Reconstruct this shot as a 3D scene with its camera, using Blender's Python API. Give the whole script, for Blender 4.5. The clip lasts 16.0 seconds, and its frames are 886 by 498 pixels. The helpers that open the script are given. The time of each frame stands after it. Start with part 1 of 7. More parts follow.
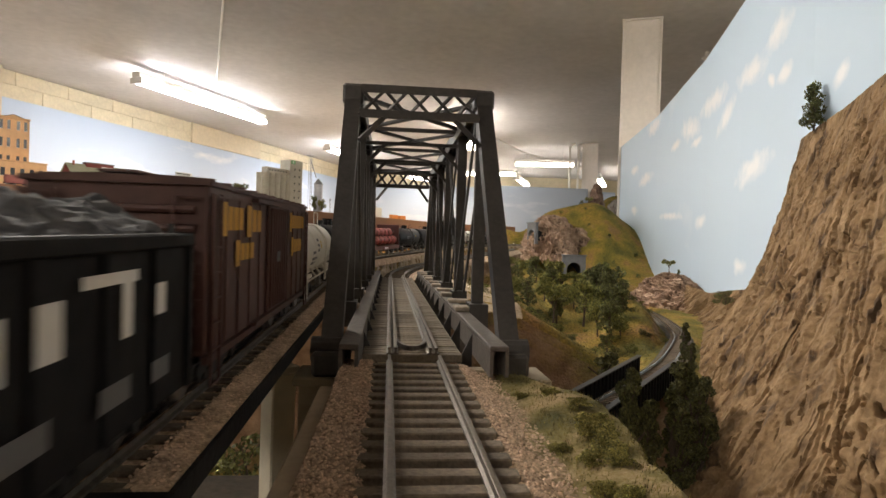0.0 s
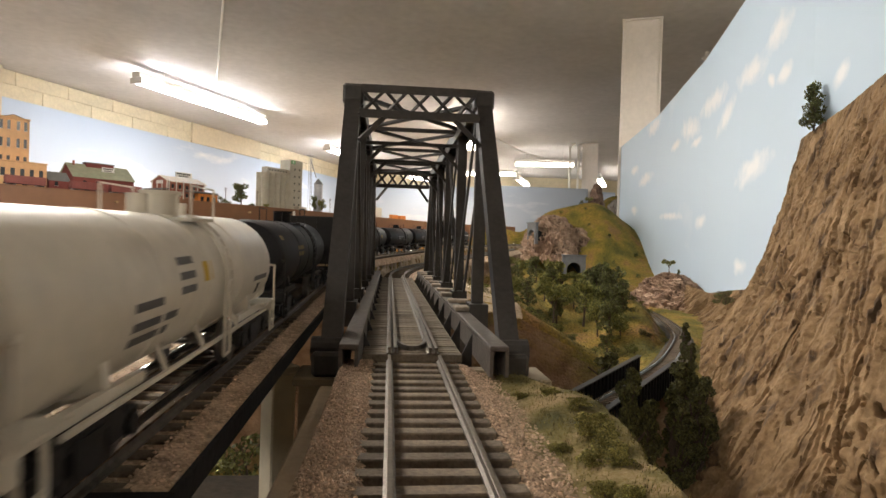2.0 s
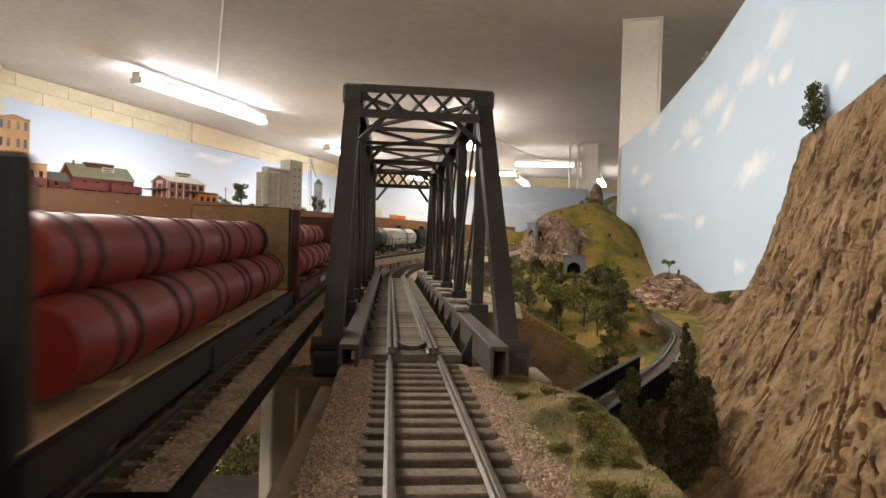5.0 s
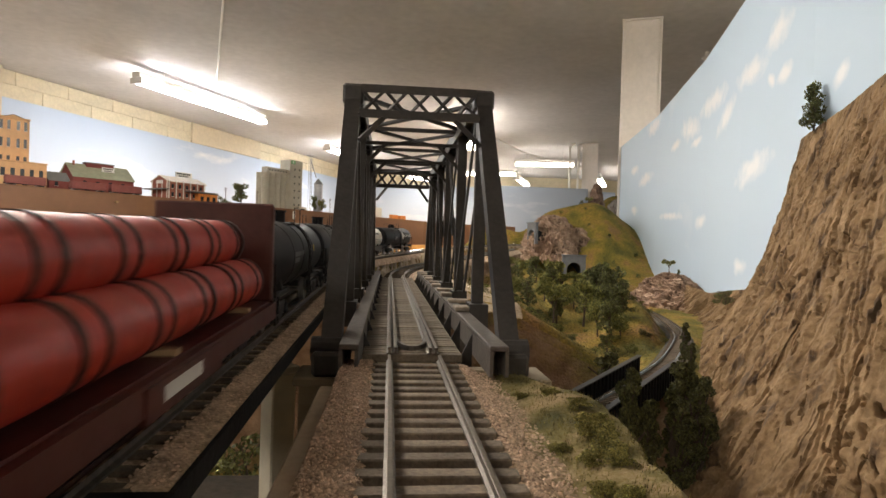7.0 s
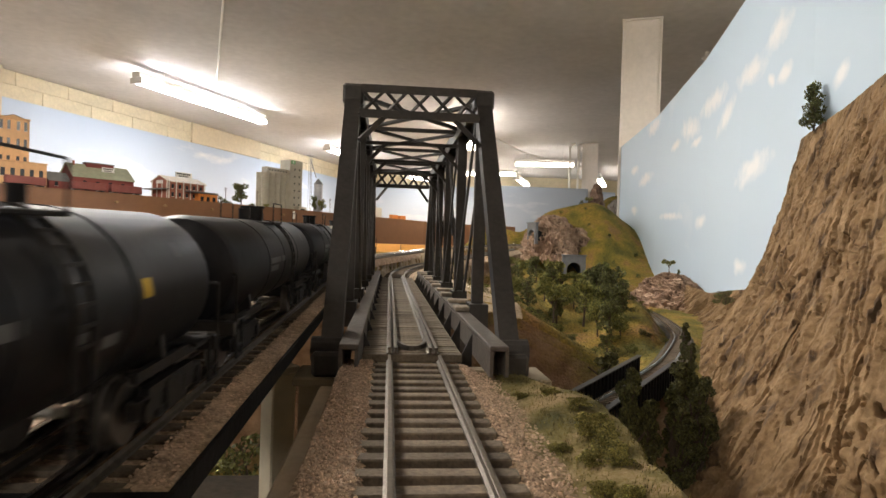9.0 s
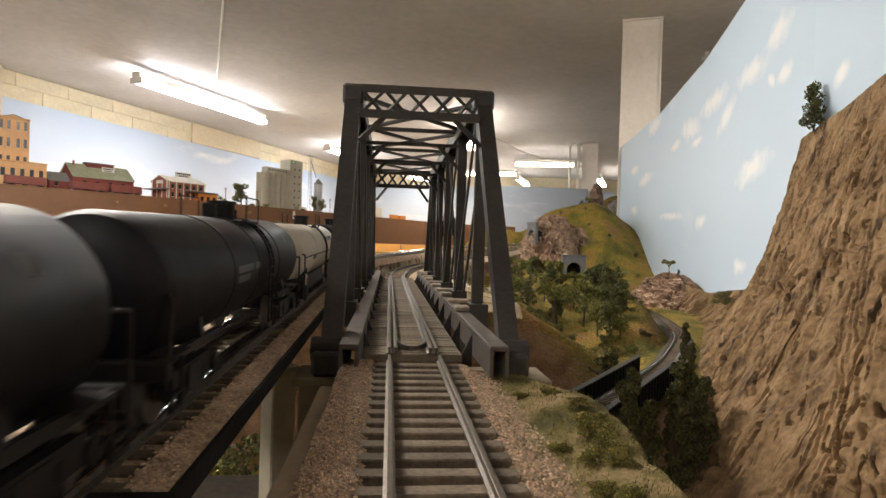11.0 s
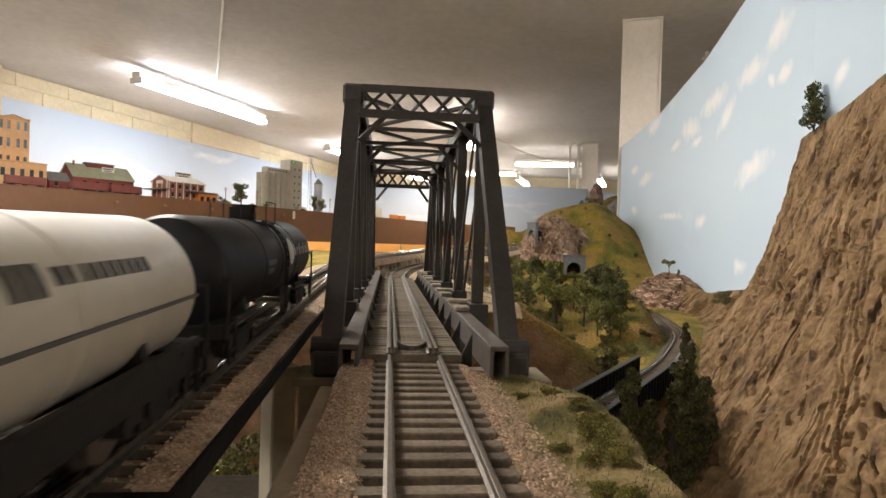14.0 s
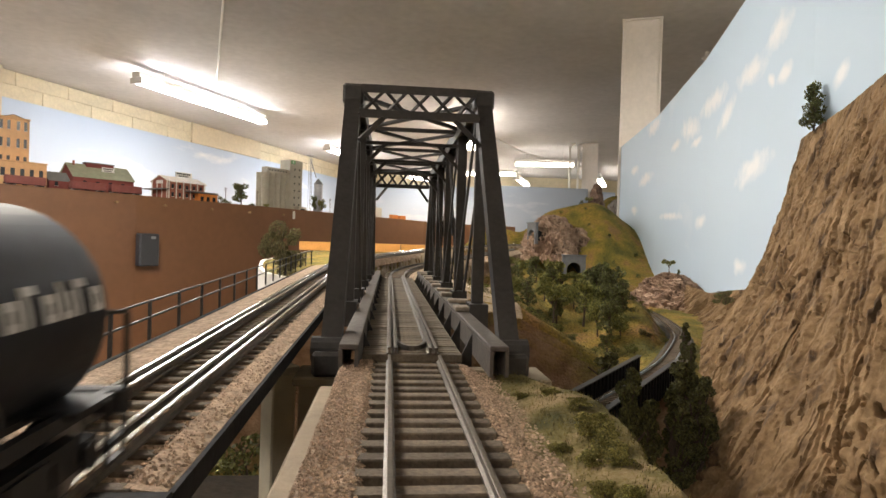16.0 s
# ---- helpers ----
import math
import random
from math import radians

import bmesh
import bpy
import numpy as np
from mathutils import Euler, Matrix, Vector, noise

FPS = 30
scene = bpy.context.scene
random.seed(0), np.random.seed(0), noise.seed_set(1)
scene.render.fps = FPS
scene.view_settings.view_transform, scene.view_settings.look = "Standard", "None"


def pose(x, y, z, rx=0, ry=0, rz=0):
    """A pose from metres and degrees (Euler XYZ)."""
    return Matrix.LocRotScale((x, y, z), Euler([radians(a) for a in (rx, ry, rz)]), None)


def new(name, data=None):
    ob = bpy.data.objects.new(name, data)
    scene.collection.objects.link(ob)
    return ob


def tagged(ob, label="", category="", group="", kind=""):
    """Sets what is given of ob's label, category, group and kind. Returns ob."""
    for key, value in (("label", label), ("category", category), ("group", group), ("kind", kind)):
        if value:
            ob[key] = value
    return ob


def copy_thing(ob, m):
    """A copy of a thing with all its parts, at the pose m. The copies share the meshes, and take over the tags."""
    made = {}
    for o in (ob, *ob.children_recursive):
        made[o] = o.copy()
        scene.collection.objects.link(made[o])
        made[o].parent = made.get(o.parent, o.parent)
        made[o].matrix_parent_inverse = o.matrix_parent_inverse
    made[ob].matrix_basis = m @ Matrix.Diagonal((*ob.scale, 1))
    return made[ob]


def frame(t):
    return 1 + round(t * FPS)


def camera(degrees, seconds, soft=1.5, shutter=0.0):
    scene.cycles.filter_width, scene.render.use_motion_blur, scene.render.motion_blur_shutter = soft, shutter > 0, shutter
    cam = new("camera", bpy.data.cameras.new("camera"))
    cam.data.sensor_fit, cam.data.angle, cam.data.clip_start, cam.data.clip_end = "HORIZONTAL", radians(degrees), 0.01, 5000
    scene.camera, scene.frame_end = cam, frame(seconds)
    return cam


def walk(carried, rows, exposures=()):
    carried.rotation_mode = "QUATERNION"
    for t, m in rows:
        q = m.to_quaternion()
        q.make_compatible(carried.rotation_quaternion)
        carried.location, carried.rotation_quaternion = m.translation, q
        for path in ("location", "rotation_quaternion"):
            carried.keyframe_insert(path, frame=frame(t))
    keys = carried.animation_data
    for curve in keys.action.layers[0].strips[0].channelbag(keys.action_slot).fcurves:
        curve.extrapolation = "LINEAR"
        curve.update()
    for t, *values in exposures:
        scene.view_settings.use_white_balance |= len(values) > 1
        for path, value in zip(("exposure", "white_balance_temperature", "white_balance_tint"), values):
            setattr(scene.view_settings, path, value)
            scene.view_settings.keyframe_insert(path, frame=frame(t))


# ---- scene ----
cam = camera(74.55, 16.0, soft=1.5, shutter=0.7)
EYE = (-0.0098, 0.0, 0.0383)
VIEW = pose(*EYE, 90 - 0.462, 0, -5.281) @ pose(0, 0, 0, 0, 0, 1.735)
walk(cam, [(0.0, VIEW), (16.0, VIEW)], exposures=[(0.0, 0.0), (16.0, 0.0)])

# ---- world and lights ----
world = bpy.data.worlds.new("room_world")
world.use_nodes = True
world.node_tree.nodes["Background"].inputs[0].default_value = (0.9, 0.85, 0.75, 1)
world.node_tree.nodes["Background"].inputs[1].default_value = 0.02
scene.world = world
CEIL, FLOOR = 1.158, -1.10
TUBE_Z = 1.008


def tube_lamp(a, b, watts, colour=(1.0, 0.955, 0.89), width=0.10, z=TUBE_Z):
    """The light of one fluorescent fitting that runs from a to b under the ceiling."""
    data = bpy.data.lights.new("tube_light", "AREA")
    data.shape, data.energy, data.color = "RECTANGLE", watts, colour
    length = math.hypot(b[0] - a[0], b[1] - a[1])
    data.size, data.size_y = length * 0.96, width
    ob = new("tube_light", data)
    turn = math.degrees(math.atan2(b[1] - a[1], b[0] - a[0]))
    ob.matrix_world = pose((a[0] + b[0]) / 2, (a[1] + b[1]) / 2, z - 0.032, 0, 0, turn)
    return ob


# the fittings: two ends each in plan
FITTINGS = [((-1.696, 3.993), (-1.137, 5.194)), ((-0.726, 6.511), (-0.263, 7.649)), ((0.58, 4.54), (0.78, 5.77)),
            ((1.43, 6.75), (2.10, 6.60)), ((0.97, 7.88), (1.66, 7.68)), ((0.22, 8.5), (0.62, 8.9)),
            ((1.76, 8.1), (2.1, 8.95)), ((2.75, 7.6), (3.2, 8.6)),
            # 8 to 12 are unseen; 11 and 12 are added fill lights
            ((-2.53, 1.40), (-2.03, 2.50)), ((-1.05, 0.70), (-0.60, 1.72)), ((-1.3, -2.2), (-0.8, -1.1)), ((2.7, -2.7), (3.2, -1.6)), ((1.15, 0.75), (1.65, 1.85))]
HUNG = {0: 1.06, 1: 1.06}
COOL, WARM = (0.95, 0.97, 1.0), (1.0, 0.93, 0.83)
COOL_ONES = (0, 1, 8)
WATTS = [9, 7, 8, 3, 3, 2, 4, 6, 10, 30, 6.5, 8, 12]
FAR_ONES = (3, 4, 5, 6, 7)
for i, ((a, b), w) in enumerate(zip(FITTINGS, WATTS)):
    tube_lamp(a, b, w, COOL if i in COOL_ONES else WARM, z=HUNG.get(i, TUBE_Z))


# ---- materials ----
def mat(name, base, vary=0.25, rough=0.7, metal=0.0, size=0.02, bump=0.3, second=None, spots=0.0, fine=6.0, depth=None):
    """A surface with variation at two scales. size: metres of the coarse blotches; fine: how many times smaller the grain is."""
    m = bpy.data.materials.new(name)
    m.use_nodes = True
    n, ln = m.node_tree.nodes, m.node_tree.links
    bsdf = n["Principled BSDF"]
    bsdf.inputs["Roughness"].default_value, bsdf.inputs["Metallic"].default_value = rough, metal
    co = n.new("ShaderNodeTexCoord")
    a = n.new("ShaderNodeTexNoise")
    a.inputs["Scale"].default_value, a.inputs["Detail"].default_value = 1 / size, 5
    b = n.new("ShaderNodeTexNoise")
    b.inputs["Scale"].default_value, b.inputs["Detail"].default_value = fine / size, 4
    for t in (a, b):
        ln.new(co.outputs["Object"], t.inputs["Vector"])
    add = n.new("ShaderNodeMath")
    add.operation = "ADD"
    ln.new(a.outputs["Fac"], add.inputs[0])
    ln.new(b.outputs["Fac"], add.inputs[1])
    ramp = n.new("ShaderNodeValToRGB")
    lo = [c * (1 - vary) for c in base]
    hi = [min(1, c * (1 + vary)) for c in (second or base)]
    ramp.color_ramp.elements[0].color, ramp.color_ramp.elements[0].position = (*lo, 1), 0.36
    ramp.color_ramp.elements[1].color, ramp.color_ramp.elements[1].position = (*hi, 1), 0.64
    half = n.new("ShaderNodeMath")
    half.operation = "MULTIPLY"
    half.inputs[1].default_value = 0.5
    ln.new(add.outputs[0], half.inputs[0])
    ln.new(half.outputs[0], ramp.inputs["Fac"])
    out = ramp.outputs["Color"]
    if spots:
        info = n.new("ShaderNodeObjectInfo")
        geo = n.new("ShaderNodeNewGeometry")
        both = n.new("ShaderNodeMath")
        both.operation = "ADD"
        ln.new(info.outputs["Random"], both.inputs[0])
        ln.new(geo.outputs["Random Per Island"], both.inputs[1])
        wrap = n.new("ShaderNodeMath")
        wrap.operation = "FRACT"
        ln.new(both.outputs[0], wrap.inputs[0])
        sc = n.new("ShaderNodeMapRange")
        sc.inputs["To Min"].default_value, sc.inputs["To Max"].default_value = 1 - spots, 1 + spots
        ln.new(wrap.outputs[0], sc.inputs["Value"])
        mul = n.new("ShaderNodeVectorMath")
        mul.operation = "SCALE"
        ln.new(out, mul.inputs[0])
        ln.new(sc.outputs["Result"], mul.inputs["Scale"])
        out = mul.outputs["Vector"]
    ln.new(out, bsdf.inputs["Base Color"])
    if bump:
        bp = n.new("ShaderNodeBump")
        bp.inputs["Strength"].default_value = bump
        bp.inputs["Distance"].default_value = depth or size * 0.15
        ln.new(half.outputs[0], bp.inputs["Height"])
        ln.new(bp.outputs["Normal"], bsdf.inputs["Normal"])
    return m


def glow(name, colour, strength):
    m = bpy.data.materials.new(name)
    m.use_nodes = True
    b = m.node_tree.nodes["Principled BSDF"]
    b.inputs["Base Color"].default_value = (0.9, 0.9, 0.9, 1)
    b.inputs["Emission Color"].default_value = (*colour, 1)
    b.inputs["Emission Strength"].default_value = strength
    return m


M = {
    "steel": mat("weathered_rail_steel", (0.16, 0.14, 0.12), 0.3, 0.42, 0.75, 0.01, 0.1),
    "railtop": mat("worn_rail_head", (0.62, 0.58, 0.52), 0.15, 0.16, 1.0, 0.01, 0.05),
    "rail_dull": mat("dull_brown_rail_head", (0.14, 0.115, 0.09), 0.3, 0.45, 0.5, 0.008, 0.1),
    "tie": mat("weathered_tie_plastic", (0.148, 0.114, 0.080), 0.40, 0.85, 0, 0.006, 0.5, spots=0.2),
    "bridge_tie": mat("grey_bridge_tie", (0.215, 0.175, 0.128), 0.3, 0.8, 0, 0.006, 0.4, spots=0.2),
    "ballast": mat("pinkish_ballast", (0.39, 0.275, 0.187), 0.35, 0.95, 0, 0.004, 0.9, (0.49, 0.36, 0.25), fine=4),
    "stone": mat("ballast_grain", (0.53, 0.385, 0.275), 0.2, 0.95, 0, 0.004, 0.3, spots=0.35),
    "bridge": mat("grey_painted_truss", (0.046, 0.042, 0.040), 0.25, 0.55, 0, 0.012, 0.2),
    "chord": mat("dusty_bridge_chord", (0.105, 0.088, 0.075), 0.3, 0.6, 0, 0.012, 0.25),
    "pale_plate": mat("pale_tie_plate", (0.36, 0.30, 0.24), 0.2, 0.8, 0, 0.01, 0.2),
    "abutment": mat("tan_painted_abutment", (0.33, 0.27, 0.18), 0.12, 0.75, 0, 0.03, 0.12),
    "board_tan": mat("tan_board_paint", (0.44, 0.35, 0.245), 0.12, 0.8, 0, 0.02, 0.2),
    "pier": mat("pale_pier_paint", (0.62, 0.55, 0.42), 0.1, 0.8, 0, 0.03, 0.12),
    "girder_black": mat("black_girder_paint", (0.014, 0.013, 0.013), 0.3, 0.75, 0, 0.015, 0.15),
    "gap_dark": mat("dark_gap_fill", (0.030, 0.022, 0.014), 0.3, 0.95, 0, 0.02, 0.3),
    "ceiling": mat("white_painted_concrete", (0.56, 0.535, 0.525), 0.09, 0.75, 0, 0.35, 0.35, fine=7, depth=0.01),
    "block": mat("cream_block_paint", (0.68, 0.60, 0.44), 0.1, 0.85, 0, 0.12, 0.35, spots=0.06, depth=0.004),
    "plaster": mat("cream_plaster", (0.66, 0.57, 0.42), 0.08, 0.85, 0, 0.2, 0.2, depth=0.004),
    "white": mat("white_enamel", (0.80, 0.77, 0.71), 0.05, 0.45, 0, 0.1, 0.05),
    "column": mat("cream_column_paint", (0.80, 0.74, 0.68), 0.06, 0.6, 0, 0.1, 0.1, depth=0.002),
    "floor": mat("grey_concrete_floor", (0.22, 0.21, 0.19), 0.2, 0.7, 0, 0.3, 0.2),
    "fascia": mat("brown_fascia_paint", (0.205, 0.094, 0.044), 0.07, 0.42, 0, 0.2, 0.06, depth=0.001),
    "pine": mat("varnished_pine", (0.62, 0.30, 0.08), 0.15, 0.5, 0, 0.03, 0.1),
    "darkbox": mat("dark_grey_plastic", (0.045, 0.045, 0.05), 0.1, 0.5, 0, 0.03, 0.1),
    "tube": glow("warm_fluorescent_tube", WARM, 42.0),
    "tube_far": glow("far_fluorescent_tube", WARM, 22.0),
    "tube_cool": glow("cool_fluorescent_tube", COOL, 46.0),
}


# ---- mesh helpers ----
def box(bm, x0, x1, y0, y1, z0, z1, m=None, bevel=0.0):
    r = bmesh.ops.create_cube(bm, size=1.0)
    s = Matrix.Translation(((x0 + x1) / 2, (y0 + y1) / 2, (z0 + z1) / 2)) @ Matrix.Diagonal((abs(x1 - x0), abs(y1 - y0), abs(z1 - z0), 1))
    bmesh.ops.transform(bm, matrix=(m @ s) if m else s, verts=r["verts"])
    if bevel:
        edges = list({e for v in r["verts"] for e in v.link_edges})
        bmesh.ops.bevel(bm, geom=edges, offset=bevel, segments=1, affect="EDGES")


def beam(bm, p, q, w, h, up=(0, 0, 1)):
    """A bar of section w x h from p to q."""
    p, q = Vector(p), Vector(q)
    d = q - p
    y = d.normalized()
    x = y.cross(Vector(up))
    if x.length < 1e-4:
        x = y.cross(Vector((1, 0, 0)))
    x.normalize()
    z = x.cross(y)
    m = Matrix((x, y, z)).transposed().to_4x4()
    m.translation = (p + q) / 2
    box(bm, -w / 2, w / 2, -d.length / 2, d.length / 2, -h / 2, h / 2, m)


def rod(bm, p, q, r, seg=10, r2=None):
    p, q = Vector(p), Vector(q)
    d = q - p
    m = Matrix.Translation((p + q) / 2) @ d.to_track_quat("Z", "Y").to_matrix().to_4x4()
    bmesh.ops.create_cone(bm, cap_ends=True, segments=seg, radius1=r, radius2=r if r2 is None else r2, depth=d.length, matrix=m)


def lathe(bm, rings, seg=28, m=None):
    """A turned body about the y axis: rings of (y, radius)."""
    rows = []
    for y, r in rings:
        rows.append([bm.verts.new((m or Matrix()) @ Vector((r * math.cos(2 * math.pi * k / seg), y, r * math.sin(2 * math.pi * k / seg)))) for k in range(seg)])
    for a, b in zip(rows, rows[1:]):
        for k in range(seg):
            bm.faces.new((a[k], a[(k + 1) % seg], b[(k + 1) % seg], b[k]))
    bm.faces.new(rows[0][::-1])
    bm.faces.new(rows[-1])


def finish(name, bm, material, smooth=False):
    bmesh.ops.recalc_face_normals(bm, faces=bm.faces)
    me = bpy.data.meshes.new(name)
    bm.to_mesh(me)
    bm.free()
    me.materials.append(material)
    if smooth:
        me.shade_smooth()
        me.set_sharp_from_angle(angle=radians(35))
    return me


def part(name, bm, material, parent, label="", smooth=False):
    ob = new(name, finish(name, bm, material, smooth))
    ob.parent = parent
    return tagged(ob, label)


def thing(name, label, category, m=None, group="", kind=""):
    ob = new(name)
    ob.empty_display_size = 0.02
    if m:
        ob.matrix_world = m
    return tagged(ob, label, category, group, kind)


def solid(name, bm, material, label, category="", kind="", group="", smooth=False, m=None):
    ob = new(name, finish(name, bm, material, smooth))
    if m:
        ob.matrix_world = m
    return tagged(ob, label, category, group, kind)


def mesh_from(name, verts, faces, material, smooth=True):
    me = bpy.data.meshes.new(name)
    me.from_pydata(verts, [], faces)
    me.materials.append(material)
    if smooth:
        me.shade_smooth()
    return me


def sheet(name, grid, material, smooth=True):
    """A mesh over a grid of points, an array rows x columns x 3."""
    g = np.asarray(grid)
    a, b = g.shape[:2]
    i = np.arange(a * b).reshape(a, b)
    f = np.stack([i[:-1, :-1], i[1:, :-1], i[1:, 1:], i[:-1, 1:]], -1).reshape(-1, 4)
    return mesh_from(name, g.reshape(-1, 3).tolist(), f.tolist(), material, smooth)


def fractal(x, y, z=0.0, octaves=5, seed=0.0, gain=0.5):
    """Value noise on arrays, about -1..1."""
    x, y, z = np.broadcast_arrays(np.asarray(x, float) + seed * 17.3, np.asarray(y, float) - seed * 9.1, np.asarray(z, float) + seed * 4.7)
    tot, amp, norm = np.zeros(x.shape), 1.0, 0.0

    def h(i, j, k):
        n = (i.astype(np.int64) * 374761393 + j.astype(np.int64) * 668265263 + k.astype(np.int64) * 2147483647) & 0x7FFFFFFF
        n = ((n ^ (n >> 13)) * 1274126177) & 0x7FFFFFFF
        return ((n ^ (n >> 16)) & 0xFFFF) / 32767.5 - 1
    for o in range(octaves):
        s = 2.0 ** o
        px_, py_, pz_ = x * s + o * 5.2, y * s + o * 1.3, z * s + o * 8.4
        i, j, k = np.floor(px_), np.floor(py_), np.floor(pz_)
        u, v, w = px_ - i, py_ - j, pz_ - k
        u, v, w = (t * t * (3 - 2 * t) for t in (u, v, w))
        c = 0
        for di in (0, 1):
            for dj in (0, 1):
                for dk in (0, 1):
                    c = c + h(i + di, j + dj, k + dk) * (u if di else 1 - u) * (v if dj else 1 - v) * (w if dk else 1 - w)
        tot, norm, amp = tot + amp * c, norm + amp, amp * gain
    return tot / norm


def along(points, step):
    """Points every step metres along a polyline in plan, with headings: rows x, y, z, heading."""
    p = np.array([(*q, 0.0)[:3] for q in points], float)
    d = np.r_[0, np.cumsum(np.linalg.norm(np.diff(p[:, :2], axis=0), axis=1))]
    s = np.arange(0, d[-1], step)
    q = np.stack([np.interp(s, d, p[:, k]) for k in range(3)], -1)
    t = np.gradient(q, axis=0)
    return np.c_[q, np.arctan2(t[:, 1], t[:, 0])]


def sweep(bm, rows, section, off=0.0):
    """Sweeps a section (list of sideways, up) along rows of x, y, z, heading; off: shift to the right."""
    last = None
    for x, y, z, a in rows:
        rx, ry = math.sin(a), -math.cos(a)
        ring = [bm.verts.new((x + rx * (o + off), y + ry * (o + off), z + h)) for o, h in section]
        if last:
            for k in range(len(ring)):
                bm.faces.new((last[k], last[(k + 1) % len(ring)], ring[(k + 1) % len(ring)], ring[k]))
        else:
            bm.faces.new(ring)
        last = ring
    bm.faces.new(last[::-1])


RAIL = [(-0.0011, -0.0026), (0.0011, -0.0026), (0.0011, -0.0021), (0.0004, -0.0018), (0.0004, -0.0007), (0.0006, -0.0006), (-0.0006, -0.0006), (-0.0004, -0.0007), (-0.0004, -0.0018), (-0.0011, -0.0021)]
HEAD = [(-0.0006, -0.0006), (0.0006, -0.0006), (0.0006, -0.0001), (0.0004, 0.0), (-0.0004, 0.0), (-0.0006, -0.0001)]
TIE_MESH = {}


def tie_mesh(material, length=0.030, width=0.0031, height=0.003):
    key = (material.name, length, width)
    if key not in TIE_MESH:
        bm = bmesh.new()
        box(bm, -length / 2, length / 2, -width / 2, width / 2, -0.0027 - height, -0.0027, bevel=0.0003)
        TIE_MESH[key] = finish("tie", bm, material)
    return TIE_MESH[key]


def track(label, rows, tie_step, material, guards=False, tie_len=0.030, tie_w=0.0031, joined_past=300, category="model track", head="railtop", guard_at=0.0052):
    t = thing("railway_track", label, category, kind="")
    for side in (-1, 1):
        r = part("rail", bm_sweep(rows, RAIL, side * 0.0086), M["steel"], t, "weathered steel rail")
        part("rail_head", bm_sweep(rows, HEAD, side * 0.0086), M[head], r, "worn rail head")
        if guards:
            g = part("guard_rail", bm_sweep(rows, RAIL, side * guard_at), M["steel"], t, "inner guard rail")
            part("rail_head", bm_sweep(rows, HEAD, side * guard_at), M[head], g, "worn rail head")
    d = np.r_[0, np.cumsum(np.linalg.norm(np.diff(rows[:, :2], axis=0), axis=1))]
    me = tie_mesh(material, tie_len, tie_w)
    rnd = random.Random(5)
    for n, s in enumerate(np.arange(0.003, d[-1], tie_step)):
        if n >= joined_past:
            break
        x, y, z, a = (np.interp(s, d, rows[:, k]) for k in range(4))
        ob = new("tie", me)
        ob.parent = t
        ob.matrix_basis = pose(x, y, z + rnd.uniform(-2e-4, 1e-4), 0, 0, math.degrees(a) - 90 + rnd.uniform(-1.2, 1.2))
    return t


def bm_sweep(rows, section, off=0.0):
    bm = bmesh.new()
    sweep(bm, rows, section, off)
    return bm


# ---- the train's path ----
def train_path(s):
    """Plan place and heading, metres along the outer track (0 beside the camera)."""
    x0, y1, r1, a1, l1, r2 = -0.061, 0.56, 1.0, radians(16.2), 0.22, 3.5
    if s <= y1:
        return x0, s, math.pi / 2
    s -= y1
    if s <= r1 * a1:
        a = s / r1
        return x0 + r1 * (1 - math.cos(a)), y1 + r1 * math.sin(a), math.pi / 2 - a
    xa, ya = x0 + r1 * (1 - math.cos(a1)), y1 + r1 * math.sin(a1)
    s -= r1 * a1
    if s <= l1:
        return xa + s * math.sin(a1), ya + s * math.cos(a1), math.pi / 2 - a1
    xb, yb = xa + l1 * math.sin(a1), ya + l1 * math.cos(a1)
    s -= l1
    a = a1 + s / r2
    return xb + r2 * (math.cos(a1) - math.cos(a)), yb + r2 * (math.sin(a) - math.sin(a1)), math.pi / 2 - a


def train_z(y):
    return 0.002 + 0.0235 * max(y, -0.2)


def travelled(t):
    """How far the train has gone at t seconds."""
    return 0.100 * t if t <= 8 else 0.8 + 0.097 * (t - 8)


def main_path():
    """The camera's own track past the bridge: it bends to the right and climbs."""
    rows = [(0.0, -0.9, 0.0), (0.0, 0.695, 0.0)]
    x, y, a = 0.0, 0.695, 0.0
    for k in range(85):
        a = min(a + 0.01 / 0.50, radians(24))
        x, y = x + 0.01 * math.sin(a), y + 0.01 * math.cos(a)
        rows.append((x, y, 0.0004 * k))
    return rows


# ---- room ----
def slab(name, pts, z0, z1, thick, material, label, category="wall"):
    """A wall along a plan polyline, z0 to z1, its thickness to the left of the way."""
    bm = bmesh.new()
    p = [Vector((x, y)) for x, y in pts]
    left = []
    for i, q in enumerate(p):
        d = (p[min(i + 1, len(p) - 1)] - p[max(i - 1, 0)]).normalized()
        left.append(q + thick * Vector((-d.y, d.x)))
    rows = []
    for a, b in zip(p, left):
        rows.append([bm.verts.new((*a, z0)), bm.verts.new((*a, z1)), bm.verts.new((*b, z1)), bm.verts.new((*b, z0))])
    for a, b in zip(rows, rows[1:]):
        for k in range(4):
            bm.faces.new((a[k], a[(k + 1) % 4], b[(k + 1) % 4], b[k]))
    bm.faces.new(rows[0])
    bm.faces.new(rows[-1][::-1])
    return solid(name, bm, material, label, category, "structure")


